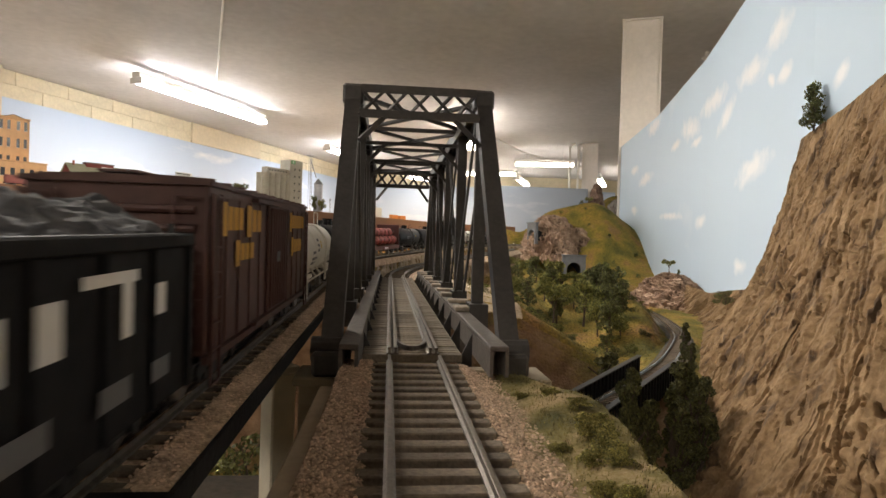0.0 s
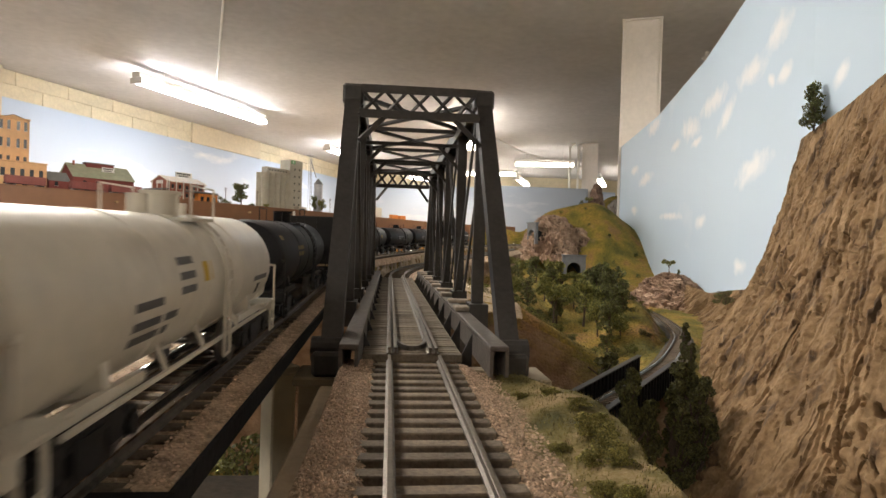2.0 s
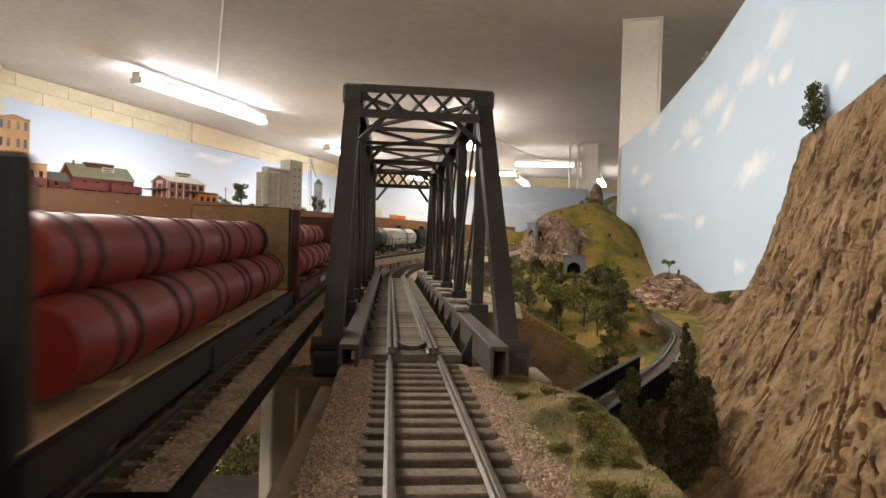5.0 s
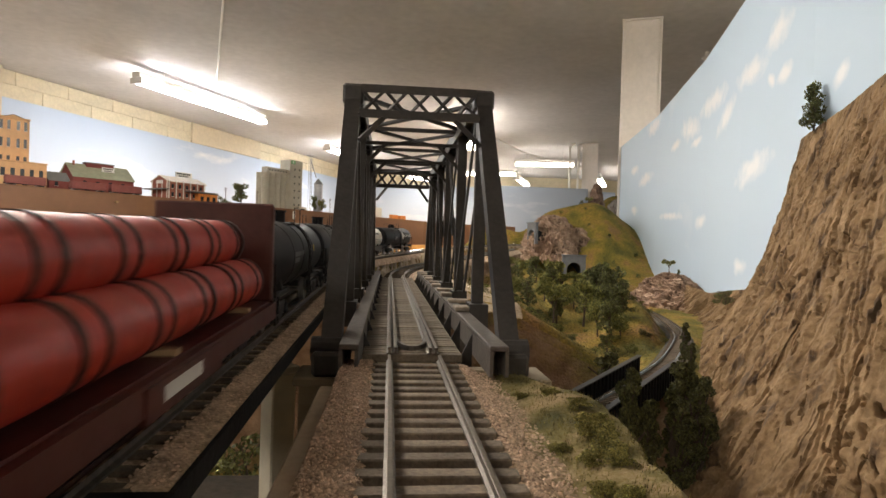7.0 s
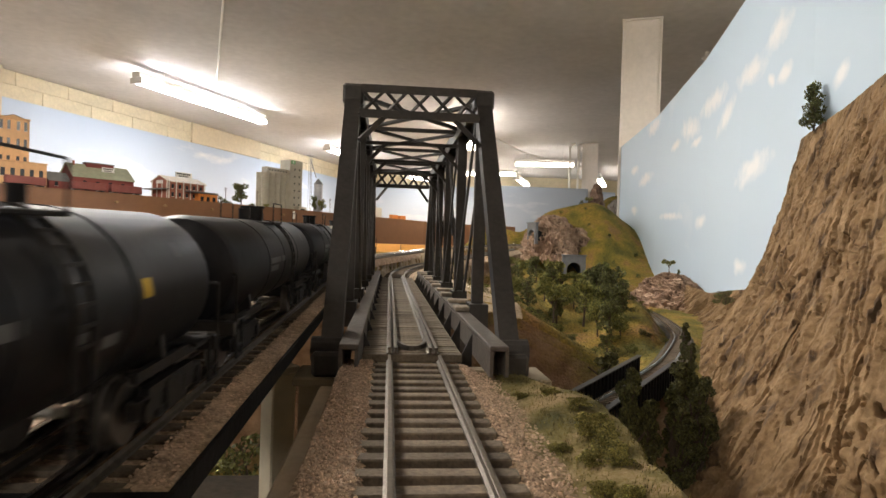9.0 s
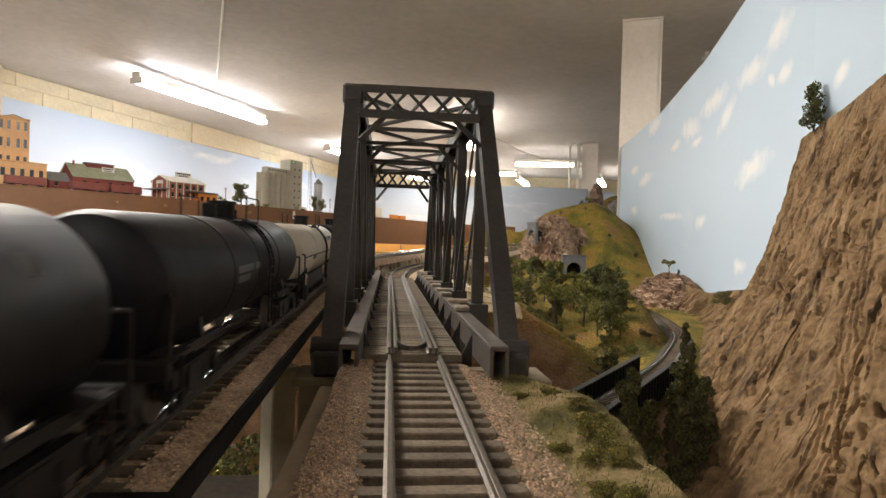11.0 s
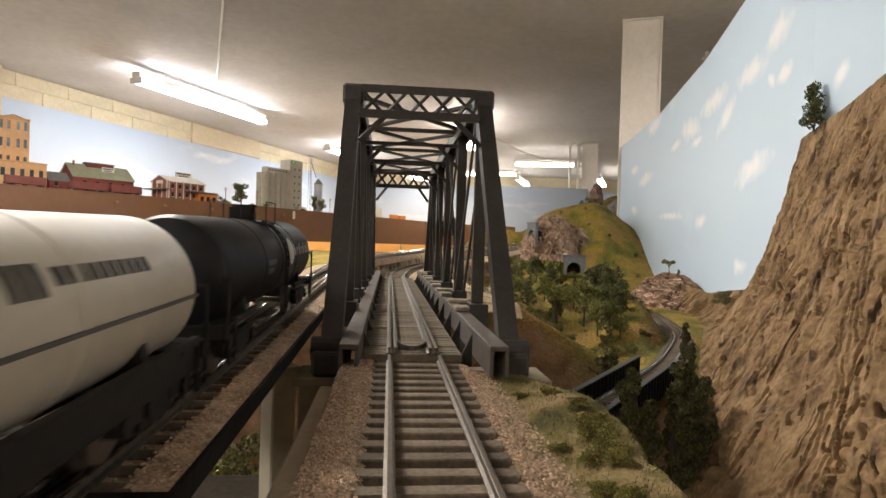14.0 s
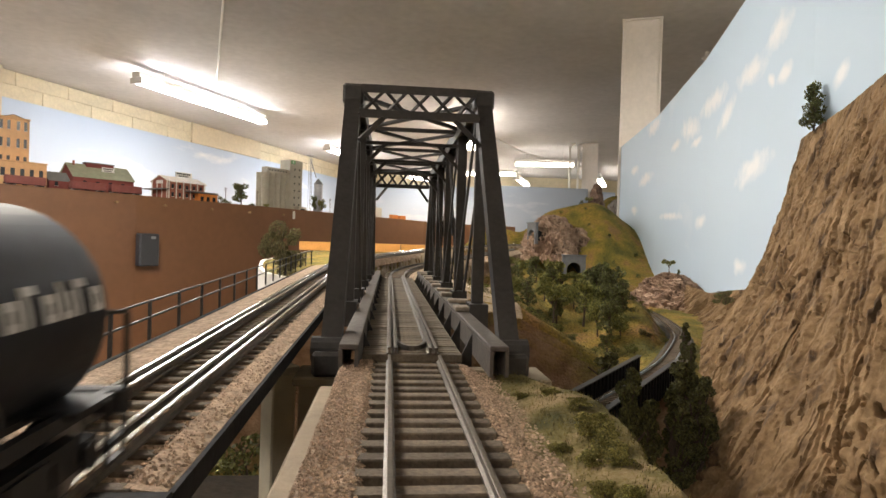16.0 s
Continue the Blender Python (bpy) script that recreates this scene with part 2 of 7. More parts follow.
def sky_material(name, low, high, z0, z1, cloud, scale, stretch, seed, thr, soft_edge=0.11):
    """A painted sky: a blue that pales towards one side, with soft painted clouds."""
    m = bpy.data.materials.new(name)
    m.use_nodes = True
    n, ln = m.node_tree.nodes, m.node_tree.links
    b = n["Principled BSDF"]
    b.inputs["Roughness"].default_value = 0.6
    co = n.new("ShaderNodeTexCoord")
    sep = n.new("ShaderNodeSeparateXYZ")
    ln.new(co.outputs["Object"], sep.inputs[0])
    rng = n.new("ShaderNodeMapRange")
    rng.inputs["From Min"].default_value, rng.inputs["From Max"].default_value = z0, z1
    ln.new(sep.outputs["Z"], rng.inputs["Value"])
    mix = n.new("ShaderNodeMix")
    mix.data_type = "RGBA"
    mix.inputs["A"].default_value, mix.inputs["B"].default_value = (*low, 1), (*high, 1)
    ln.new(rng.outputs["Result"], mix.inputs["Factor"])
    mp = n.new("ShaderNodeMapping")
    mp.inputs["Location"].default_value = (seed, seed * 0.7, seed * 1.3)
    mp.inputs["Scale"].default_value = stretch
    ln.new(co.outputs["Object"], mp.inputs["Vector"])
    no = n.new("ShaderNodeTexNoise")
    no.inputs["Scale"].default_value, no.inputs["Detail"].default_value, no.inputs["Roughness"].default_value = scale, 4, 0.5
    ln.new(mp.outputs["Vector"], no.inputs["Vector"])
    r = n.new("ShaderNodeValToRGB")
    r.color_ramp.elements[0].position, r.color_ramp.elements[1].position = thr, thr + soft_edge
    r.color_ramp.elements[0].color, r.color_ramp.elements[1].color = (0, 0, 0, 1), (0.9, 0.9, 0.9, 1)
    ln.new(no.outputs["Fac"], r.inputs["Fac"])
    mix2 = n.new("ShaderNodeMix")
    mix2.data_type = "RGBA"
    mix2.inputs["B"].default_value = (*cloud, 1)
    ln.new(mix.outputs["Result"], mix2.inputs["A"])
    ln.new(r.outputs["Color"], mix2.inputs["Factor"])
    ln.new(mix2.outputs["Result"], b.inputs["Base Color"])
    return m


def cloud_board():
    """A pale blue board with separate small clouds dabbed on it, each a soft ragged ellipse."""
    m = sky_material("pale_blue_painted_board", (0.57, 0.68, 0.79), (0.55, 0.68, 0.80), -0.1, 0.6, (0.84, 0.86, 0.90), 2.2, (1.0, 1.0, 1.6), 8.6, 0.62, 0.30)
    n, ln = m.node_tree.nodes, m.node_tree.links
    b = n["Principled BSDF"]
    under = b.inputs["Base Color"].links[0].from_socket
    co = n.new("ShaderNodeTexCoord")
    no = n.new("ShaderNodeTexNoise")
    no.inputs["Scale"].default_value, no.inputs["Detail"].default_value = 30, 5
    ln.new(co.outputs["Object"], no.inputs["Vector"])
    sub = n.new("ShaderNodeVectorMath")
    sub.operation = "SUBTRACT"
    sub.inputs[1].default_value = (0.5, 0.5, 0.5)
    ln.new(no.outputs["Color"], sub.inputs[0])
    # each: along the board, height, half length, half height, lean
    clouds = [(0.917, 0.41, 0.047, 0.0242, -7), (1.045, 0.381, 0.075, 0.0214, 3), (1.218, 0.339, 0.067, 0.0233, -13), (0.883, 0.331, 0.028, 0.0149, -6), (0.943, 0.335, 0.019, 0.011, 18), (1.348, 0.401, 0.125, 0.0231, 2),
              (1.591, 0.389, 0.092, 0.03, 8), (1.767, 0.372, 0.059, 0.0134, 0), (1.511, 0.336, 0.05, 0.0109, -1), (2.13, 0.51, 0.104, 0.0263, -1), (2.244, 0.322, 0.104, 0.0242, -2), (2.442, 0.384, 0.064, 0.0169, 2),
              (1.027, 0.195, 0.084, 0.0221, -6), (2.428, 0.209, 0.055, 0.017, 5), (1.824, 0.152, 0.155, 0.011, 3), (1.444, 0.118, 0.049, 0.0156, -3), (1.079, 0.012, 0.034, 0.0154, -1), (0.711, 0.277, 0.018, 0.0115, -36)]
    total = None
    for y, z, a, h, lean in clouds:
        mp = n.new("ShaderNodeMapping")
        mp.vector_type = "TEXTURE"
        mp.inputs["Location"].default_value = (0, y, z)
        mp.inputs["Rotation"].default_value = (radians(lean), 0, 0)
        mp.inputs["Scale"].default_value = (1e4, a * 1.25, h * 1.25)
        ln.new(co.outputs["Object"], mp.inputs["Vector"])
        rag = n.new("ShaderNodeVectorMath")
        rag.operation = "MULTIPLY_ADD"
        rag.inputs[1].default_value = (1.3, 1.3, 1.3)
        ln.new(sub.outputs["Vector"], rag.inputs[0])
        ln.new(mp.outputs["Vector"], rag.inputs[2])
        far = n.new("ShaderNodeVectorMath")
        far.operation = "LENGTH"
        ln.new(rag.outputs["Vector"], far.inputs[0])
        edge = n.new("ShaderNodeMapRange")
        edge.inputs["From Min"].default_value, edge.inputs["From Max"].default_value = 1.05, 0.30
        edge.inputs["To Max"].default_value = 0.9
        ln.new(far.outputs["Value"], edge.inputs["Value"])
        if total is None:
            total = edge.outputs["Result"]
        else:
            mx = n.new("ShaderNodeMath")
            mx.operation = "MAXIMUM"
            ln.new(total, mx.inputs[0])
            ln.new(edge.outputs["Result"], mx.inputs[1])
            total = mx.outputs[0]
    mix = n.new("ShaderNodeMix")
    mix.data_type = "RGBA"
    mix.inputs["B"].default_value = (0.86, 0.87, 0.90, 1)
    ln.new(under, mix.inputs["A"])
    ln.new(total, mix.inputs["Factor"])
    ln.new(mix.outputs["Result"], b.inputs["Base Color"])
    return m


M["sky"] = sky_material("painted_sky", (0.64, 0.68, 0.75), (0.47, 0.56, 0.70), 0.3, 0.95, (0.82, 0.82, 0.84), 1.5, (0.8, 0.8, 2.6), 3.0, 0.565)
# a darkened copy of the sky: the panel's weak light is in its colour
M["sky_dim"] = sky_material("dimmed_sky_paint", (0.38, 0.42, 0.49), (0.34, 0.39, 0.47), 0.3, 0.7, (0.55, 0.57, 0.60), 2.2, (1.0, 1.0, 3.2), 5.0, 0.58)
M["sky_right"] = cloud_board()

WALL_L = [(-5.23, -1.6), (-0.57, 9.2)]
slab("wall_west", WALL_L, FLOOR, CEIL, 0.2, M["block"], "cream painted concrete block wall under a low ceiling")
slab("wall_north", [(-0.57, 9.2), (5.0, 9.2)], FLOOR, CEIL, 0.2, M["block"], "cream painted block wall at the room's far end")
slab("wall_east", [(5.0, 9.2), (5.0, -3.0)], FLOOR, CEIL, 0.2, M["plaster"], "cream plastered wall")
slab("wall_south", [(5.0, -3.0), (-5.9, -3.0)], FLOOR, CEIL, 0.2, M["plaster"], "cream plastered wall")
slab("wall_corner", [(-5.9, -3.0), (-5.23, -1.6)], FLOOR, CEIL, 0.2, M["plaster"], "cream plastered wall")
bm = bmesh.new()
box(bm, -6.3, 5.4, -3.4, 9.6, CEIL, CEIL + 0.2)
solid("ceiling", bm, M["ceiling"], "low uneven white painted concrete ceiling", "ceiling", "structure")
bm = bmesh.new()
box(bm, -6.3, 5.4, -3.4, 9.6, FLOOR - 0.1, FLOOR)
solid("floor", bm, M["floor"], "grey concrete basement floor", "floor", "structure")

# painted backdrops
D_L = Vector((0.396, 0.918))
N_L = Vector((0.918, -0.396))


def wall_point(s, off=0.0):
    q = Vector((-2.66, 4.35)) + s * D_L + off * N_L
    return q.x, q.y


slab("backdrop_west", [wall_point(-5.0, 0.03), wall_point(5.25, 0.03)], 0.20, 0.958, 0.02, M["sky"], "painted blue sky backdrop with white clouds along the wall", "backdrop")
slab("backdrop_north", [(-0.5, 9.15), (3.6, 9.12)], 0.0, 0.958, 0.02, M["sky"], "painted blue sky backdrop across the far wall", "backdrop")
slab("backdrop_panel", [(0.98, 6.0), (2.06, 5.98)], -0.2, 0.667, 0.018, M["sky_dim"], "sky panel with a white edge behind the far hills, its paint darkened for the weak light there", "backdrop")
RB = [(0.50, 0.35), (0.585, 0.78), (0.676, 1.094), (0.793, 1.444), (0.967, 2.077), (1.106, 2.773)]
slab("backdrop_east", RB[::-1], -0.35, 0.538, 0.012, M["sky_right"], "pale blue curved board painted with small white clouds", "backdrop")


def blocks_on_wall():
    """Courses of concrete blocks in the strip of wall above the backdrop."""
    bm = bmesh.new()
    box(bm, -0.199, 0.199, 0, 0.012, 0, 0.096, bevel=0.0018)
    me = finish("concrete_block", bm, M["block"])
    wall = bpy.data.objects["wall_west"]
    turn = math.degrees(math.atan2(D_L.y, D_L.x))
    for row, z in enumerate((0.958, 1.056)):
        for k in range(-5, 14):
            s = k * 0.402 + (0.2 if row else 0)
            q = wall_point(s, 0.001)
            ob = new("concrete_block", me)
            ob.parent = wall
            ob.matrix_basis = pose(q[0], q[1], z + 0.002, 0, 0, turn + 180)


blocks_on_wall()
turn_l = math.degrees(math.atan2(D_L.y, D_L.x))
bm = bmesh.new()
box(bm, -0.55, 0.55, -0.035, 0.0, 0.0, 0.196, bevel=0.004)
q = wall_point(2.25, 0.0)
solid("wall_beam", bm, M["plaster"], "cream plastered lintel proud of the block wall", "beam", "structure", m=pose(q[0], q[1], 0.96, 0, 0, turn_l))
bm = bmesh.new()
box(bm, -0.06, 0.06, -0.09, 0.0, -2.05, 0.196, bevel=0.004)
q = wall_point(-0.2, 0.0)
solid("wall_pilaster", bm, M["plaster"], "cream plastered pilaster at the wall's top", "pilaster", "structure", m=pose(q[0], q[1], 0.96, 0, 0, turn_l))


def steel_column(x, y, w, d, turn, label):
    t = thing("steel_column", label, "column", pose(x, y, FLOOR, 0, 0, turn), "room columns")
    h = CEIL - FLOOR
    for side in (-1, 1):
        bm = bmesh.new()
        box(bm, side * w / 2 - 0.006, side * w / 2 + 0.006, -d / 2, d / 2, 0, h, bevel=0.002)
        part("flange", bm, M["column"], t)
    bm = bmesh.new()
    box(bm, -w / 2 + 0.006, w / 2 - 0.006, -d / 2 + 0.012, -d / 2 + 0.024, 0, h - 0.0)
    part("web", bm, M["column"], t)
    bm = bmesh.new()
    box(bm, -w / 2 - 0.008, w / 2 + 0.008, -d / 2 - 0.004, d / 2 + 0.008, h - 0.008, h - 0.001)
    part("cap_plate", bm, M["column"], t)


steel_column(1.194, 2.765, 0.172, 0.11, -22, "cream painted steel column rising behind the sky board")
steel_column(2.10, 6.06, 0.150, 0.11, -19, "cream painted steel column beside the far hills")


def fitting(a, b, k):
    """A fluorescent fitting: white channel, two end caps, two tubes, hung on wires."""
    length = math.hypot(b[0] - a[0], b[1] - a[1])
    turn = math.degrees(math.atan2(b[1] - a[1], b[0] - a[0]))
    t = thing("fluorescent_light", "white fluorescent batten light hung on wires, switched on", "ceiling light", pose((a[0] + b[0]) / 2, (a[1] + b[1]) / 2, HUNG.get(k, TUBE_Z), 0, 0, turn), "fluorescent lights")
    bm = bmesh.new()
    box(bm, -length / 2, length / 2, -0.035, 0.035, 0.012, 0.05, bevel=0.004)
    part("channel", bm, M["white"], t)
    for s in (-1, 1):
        bm = bmesh.new()
        box(bm, s * (length / 2 - 0.012), s * length / 2, -0.05, 0.05, -0.03, 0.0115, bevel=0.003)
        part("end_cap", bm, M["white"], t)
        bm = bmesh.new()
        rod(bm, (-length / 2 + 0.013, s * 0.03, -0.006), (length / 2 - 0.013, s * 0.03, -0.006), 0.016, 14)
        part("tube", bm, M["tube_cool" if k in COOL_ONES else "tube_far" if k in FAR_ONES else "tube"], t, "glowing fluorescent tube", True)
        bm = bmesh.new()
        rod(bm, (s * length * 0.32, 0, 0.05), (s * length * 0.32, 0, CEIL - HUNG.get(k, TUBE_Z)), 0.002, 6)
        part("hanger_wire", bm, M["white"], t)


# 11 and 12 are made-up fittings that only brighten train and hill
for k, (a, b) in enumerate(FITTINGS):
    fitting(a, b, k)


def ceiling_run(name, label, pts, r):
    bm = bmesh.new()
    for p, q in zip(pts, pts[1:]):
        rod(bm, p, q, r, 8)
    solid(name, bm, M["white"], label, "conduit")


ceiling_run("conduit", "thin white conduit running along the ceiling to a light", [(-1.28, 4.33, CEIL - 0.006), (-0.82, 2.83, CEIL - 0.006), (-0.4, 1.46, CEIL - 0.006)], 0.006)
ceiling_run("sagging_wire", "pale wire strung slackly below the ceiling", [(0.95, 5.6, 1.10), (1.35, 6.0, 1.03), (1.9, 6.4, 0.985), (2.5, 6.9, 1.0)], 0.004)
for x in (1.88, 1.97):
    ceiling_run("vertical_pipe", "thin pale pipe rising to the ceiling", [(x, 6.06, FLOOR), (x, 6.06, CEIL - 0.03), (x + 0.05, 6.06, CEIL - 0.004)], 0.012)
bm = bmesh.new()
rod(bm, (1.73, 3.12, CEIL), (1.73, 3.12, CEIL - 0.03), 0.012, 12)
rod(bm, (1.73, 3.12, CEIL - 0.03), (1.73, 3.12, CEIL - 0.042), 0.03, 16, 0.02)
solid("ceiling_rose", bm, M["column"], "small cream ceiling fitting", "ceiling fitting", smooth=True)


# ---- the camera's own track, its bank and the truss bridge ----
ROWS = along([(0.0, -0.9, 0.0), (0.0, 0.212, 0.0)], 0.02)
track("model railway track with weathered grey ties on pinkish ballast", ROWS, 0.0077, M["tie"], tie_w=0.0040, head="rail_dull")
DECK = along([(0.0, 0.2135, 0.0), (0.0, 0.701, 0.0)], 0.02)
track("open bridge deck track with closely set grey ties", DECK, 0.0046, M["bridge_tie"], guards=True, tie_len=0.037, tie_w=0.0033, guard_at=0.0064, head="rail_dull")
far = main_path()
track("model railway track curving away over sandy ground", along([q for q in far if q[1] > 0.698], 0.01), 0.0068, M["tie"], head="rail_dull")


def truss_bridge():
    """A six-panel through truss: y runs along it, z is 0 at the rail heads."""
    t = thing("truss_bridge", "dark grey steel through-truss railway bridge model with lattice portals", "bridge", pose(0.0029, 0.2125, 0.0))
    P, N, H, Z0 = 0.0802, 6, 0.1145, -0.0006
    X = 0.0324
    L = P * N

    def one(name, fn, material=M["bridge"], label=""):
        bm = bmesh.new()
        fn(bm)
        return part(name, bm, material, t, label)

    for s in (-1, 1):
        x = s * X
        # end posts
        for ya, yb in ((0.0, P), (L, L - P)):
            one("end_post", lambda bm: beam(bm, (x, ya, Z0), (x, yb, H - 0.004), 0.0074, 0.0066))
            one("shoe", lambda bm: (box(bm, x - 0.0062, x + 0.0062, ya - 0.008, ya + 0.008, -0.0092, -0.0006, bevel=0.0012),
                                    rod(bm, (x - 0.0070, ya, Z0), (x + 0.0070, ya, Z0), 0.0046, 14)))
            one("knee_cap", lambda bm: box(bm, x - 0.0050, x + 0.0050, yb - 0.006, yb + 0.006, H - 0.009, H + 0.001, bevel=0.0012))
        # chords
        one("top_chord", lambda bm: (box(bm, x - 0.0048, x + 0.0048, P, L - P, H - 0.0025, H - 0.001),
                                     box(bm, x - 0.0048, x - 0.0036, P, L - P, H - 0.009, H - 0.0025),
                                     box(bm, x + 0.0036, x + 0.0048, P, L - P, H - 0.009, H - 0.0025)))
        xi = x - s * 0.0075
        one("bottom_chord", lambda bm: (box(bm, xi - 0.0032, xi + 0.0032, -0.022, L + 0.004, 0.0032, 0.0049, bevel=0.0003),
                                        box(bm, xi - 0.0032, xi - 0.0020, -0.022, L + 0.004, -0.0055, 0.0032),
                                        box(bm, xi + 0.0020, xi + 0.0032, -0.022, L + 0.004, -0.0055, 0.0032)), M["chord"], "dusty grey bottom chord")
        for k in range(1, N):
            y = k * P
            one("vertical_post", lambda bm: beam(bm, (x, y, Z0), (x, y, H - 0.006), 0.0058, 0.0036, (0, 1, 0)))
            one("gusset_plate", lambda bm: (box(bm, x - 0.0046, x + 0.0046, y - 0.008, y + 0.008, -0.003, 0.009)))
            one("bolster_plate", lambda bm: box(bm, xi - s * 0.001 - 0.003, xi + s * 0.006 + 0.003, y - 0.006, y + 0.006, 0.0051, 0.0075, bevel=0.0005), M["pale_plate"], "pale dusty plate on the chord")
            one("bolster_plate", lambda bm: box(bm, xi - 0.003, xi + s * 0.006 + 0.003, y + P / 2 - 0.004, y + P / 2 + 0.004, 0.0051, 0.0071, bevel=0.0005), M["pale_plate"], "pale dusty plate on the chord")
        for k in range(1, N - 1):
            a, b = (k, k + 1) if k < N // 2 else (k + 1, k)
            for dx in (-0.0026, 0.0026):
                one("diagonal_brace", lambda bm: beam(bm, (x + dx, a * P, H - 0.008), (x + dx, b * P, Z0), 0.0012, 0.003))
        for k in (2, 3):
            a, b = (k, k + 1)
            one("counter_rod", lambda bm: (rod(bm, (x, a * P, Z0 if k == 2 else H - 0.008), (x, b * P, H - 0.008 if k == 2 else Z0), 0.0008, 6),
                                           rod(bm, (x, (a + b) / 2 * P - 0.004, (H - 0.012) / 2 - 0.006), (x, (a + b) / 2 * P + 0.004, (H - 0.012) / 2 + 0.006), 0.0018, 8)))
    # portals: a lattice girder between the end posts' heads
    def portal(y, lean):
        def fn(bm):
            for z in (H - 0.001, H - 0.0155):
                dy = -lean * (H - z) * P / H
                beam(bm, (-X + 0.004, y + dy, z), (X - 0.004, y + dy, z), 0.0016, 0.0026)
                beam(bm, (-X + 0.004, y + dy - 0.0015, z), (X - 0.004, y + dy - 0.0015, z), 0.0009, 0.0040)
            n = 5
            w = (2 * X - 0.008) / n
            dyb = -lean * 0.0155 * P / H
            for k in range(n):
                xa, xb = -X + 0.004 + k * w, -X + 0.004 + (k + 1) * w
                beam(bm, (xa, y + dyb, H - 0.0155), (xb, y, H - 0.001), 0.0022, 0.0009)
                beam(bm, (xa, y, H - 0.001), (xb, y + dyb, H - 0.0155), 0.0022, 0.0009)
            for s in (-1, 1):
                beam(bm, (s * (X - 0.0045), y - lean * 0.030 * P / H, H - 0.030), (s * (X - 0.016), y + dyb, H - 0.016), 0.0016, 0.0022)
        one("portal_lattice", fn, label="lattice portal girder")
    portal(P - 0.003, 1)
    portal(L - P + 0.003, -1)
    for k in range(2, N - 1):
        y = k * P
        one("sway_strut", lambda bm: (beam(bm, (-X, y, H - 0.004), (X, y, H - 0.004), 0.003, 0.0022),
                                      beam(bm, (-X, y, H - 0.013), (X, y, H - 0.013), 0.0022, 0.002),
                                      [beam(bm, (s * X, y, H - 0.030), (s * (X - 0.016), y, H - 0.013), 0.0016, 0.0022) for s in (-1, 1)]))
    for k in range(1, N - 1):
        one("lateral_brace", lambda bm: (beam(bm, (-X, k * P, H - 0.003), (X, (k + 1) * P, H - 0.003), 0.0032, 0.0016)))
        one("lateral_brace", lambda bm: (beam(bm, (X, k * P, H - 0.0045), (-X, (k + 1) * P, H - 0.0045), 0.0032, 0.0016)))
    for k in range(N + 1):
        y = k * P
        one("floor_beam", lambda bm: box(bm, -X, X, y - 0.0018, y + 0.0018, -0.016, -0.0088), M["chord"])
    for x in (-0.0095, 0.0095):
        one("stringer", lambda bm: box(bm, x - 0.0016, x + 0.0016, 0.002, L, -0.0145, -0.0062), M["chord"])
    # the closed near end of the guard rails
    def nose(bm):
        a = np.linspace(0, math.pi, 25)
        sweep(bm, np.stack([-0.0029 + 0.0064 * np.cos(a), 0.034 - 0.028 * np.sin(a), 0 * a, np.arctan2(-0.028 * np.cos(a), -0.0064 * np.sin(a))], -1), [(-0.0006, -0.002), (0.0006, -0.002), (0.0006, -0.0002), (-0.0006, -0.0002)])
    one("guard_rail_nose", nose, M["steel"], "bent guard rail nose")
    for s in (-1, 1):
        for k in range(2 * N):
            y = (k + 0.5) * P / 2

            def bracket(bm):
                a = [(s * 0.0217, y, 0.003), (s * 0.0217, y, -0.014), (s * 0.0140, y, -0.014)]
                f0, f1 = [bm.verts.new((q[0], q[1] - 0.0008, q[2])) for q in a], [bm.verts.new((q[0], q[1] + 0.0008, q[2])) for q in a]
                bm.faces.new(f0)
                bm.faces.new(f1[::-1])
                for i in range(3):
                    bm.faces.new((f0[i], f0[(i + 1) % 3], f1[(i + 1) % 3], f1[i]))
            one("knee_bracket", bracket)
    return t


truss_bridge()


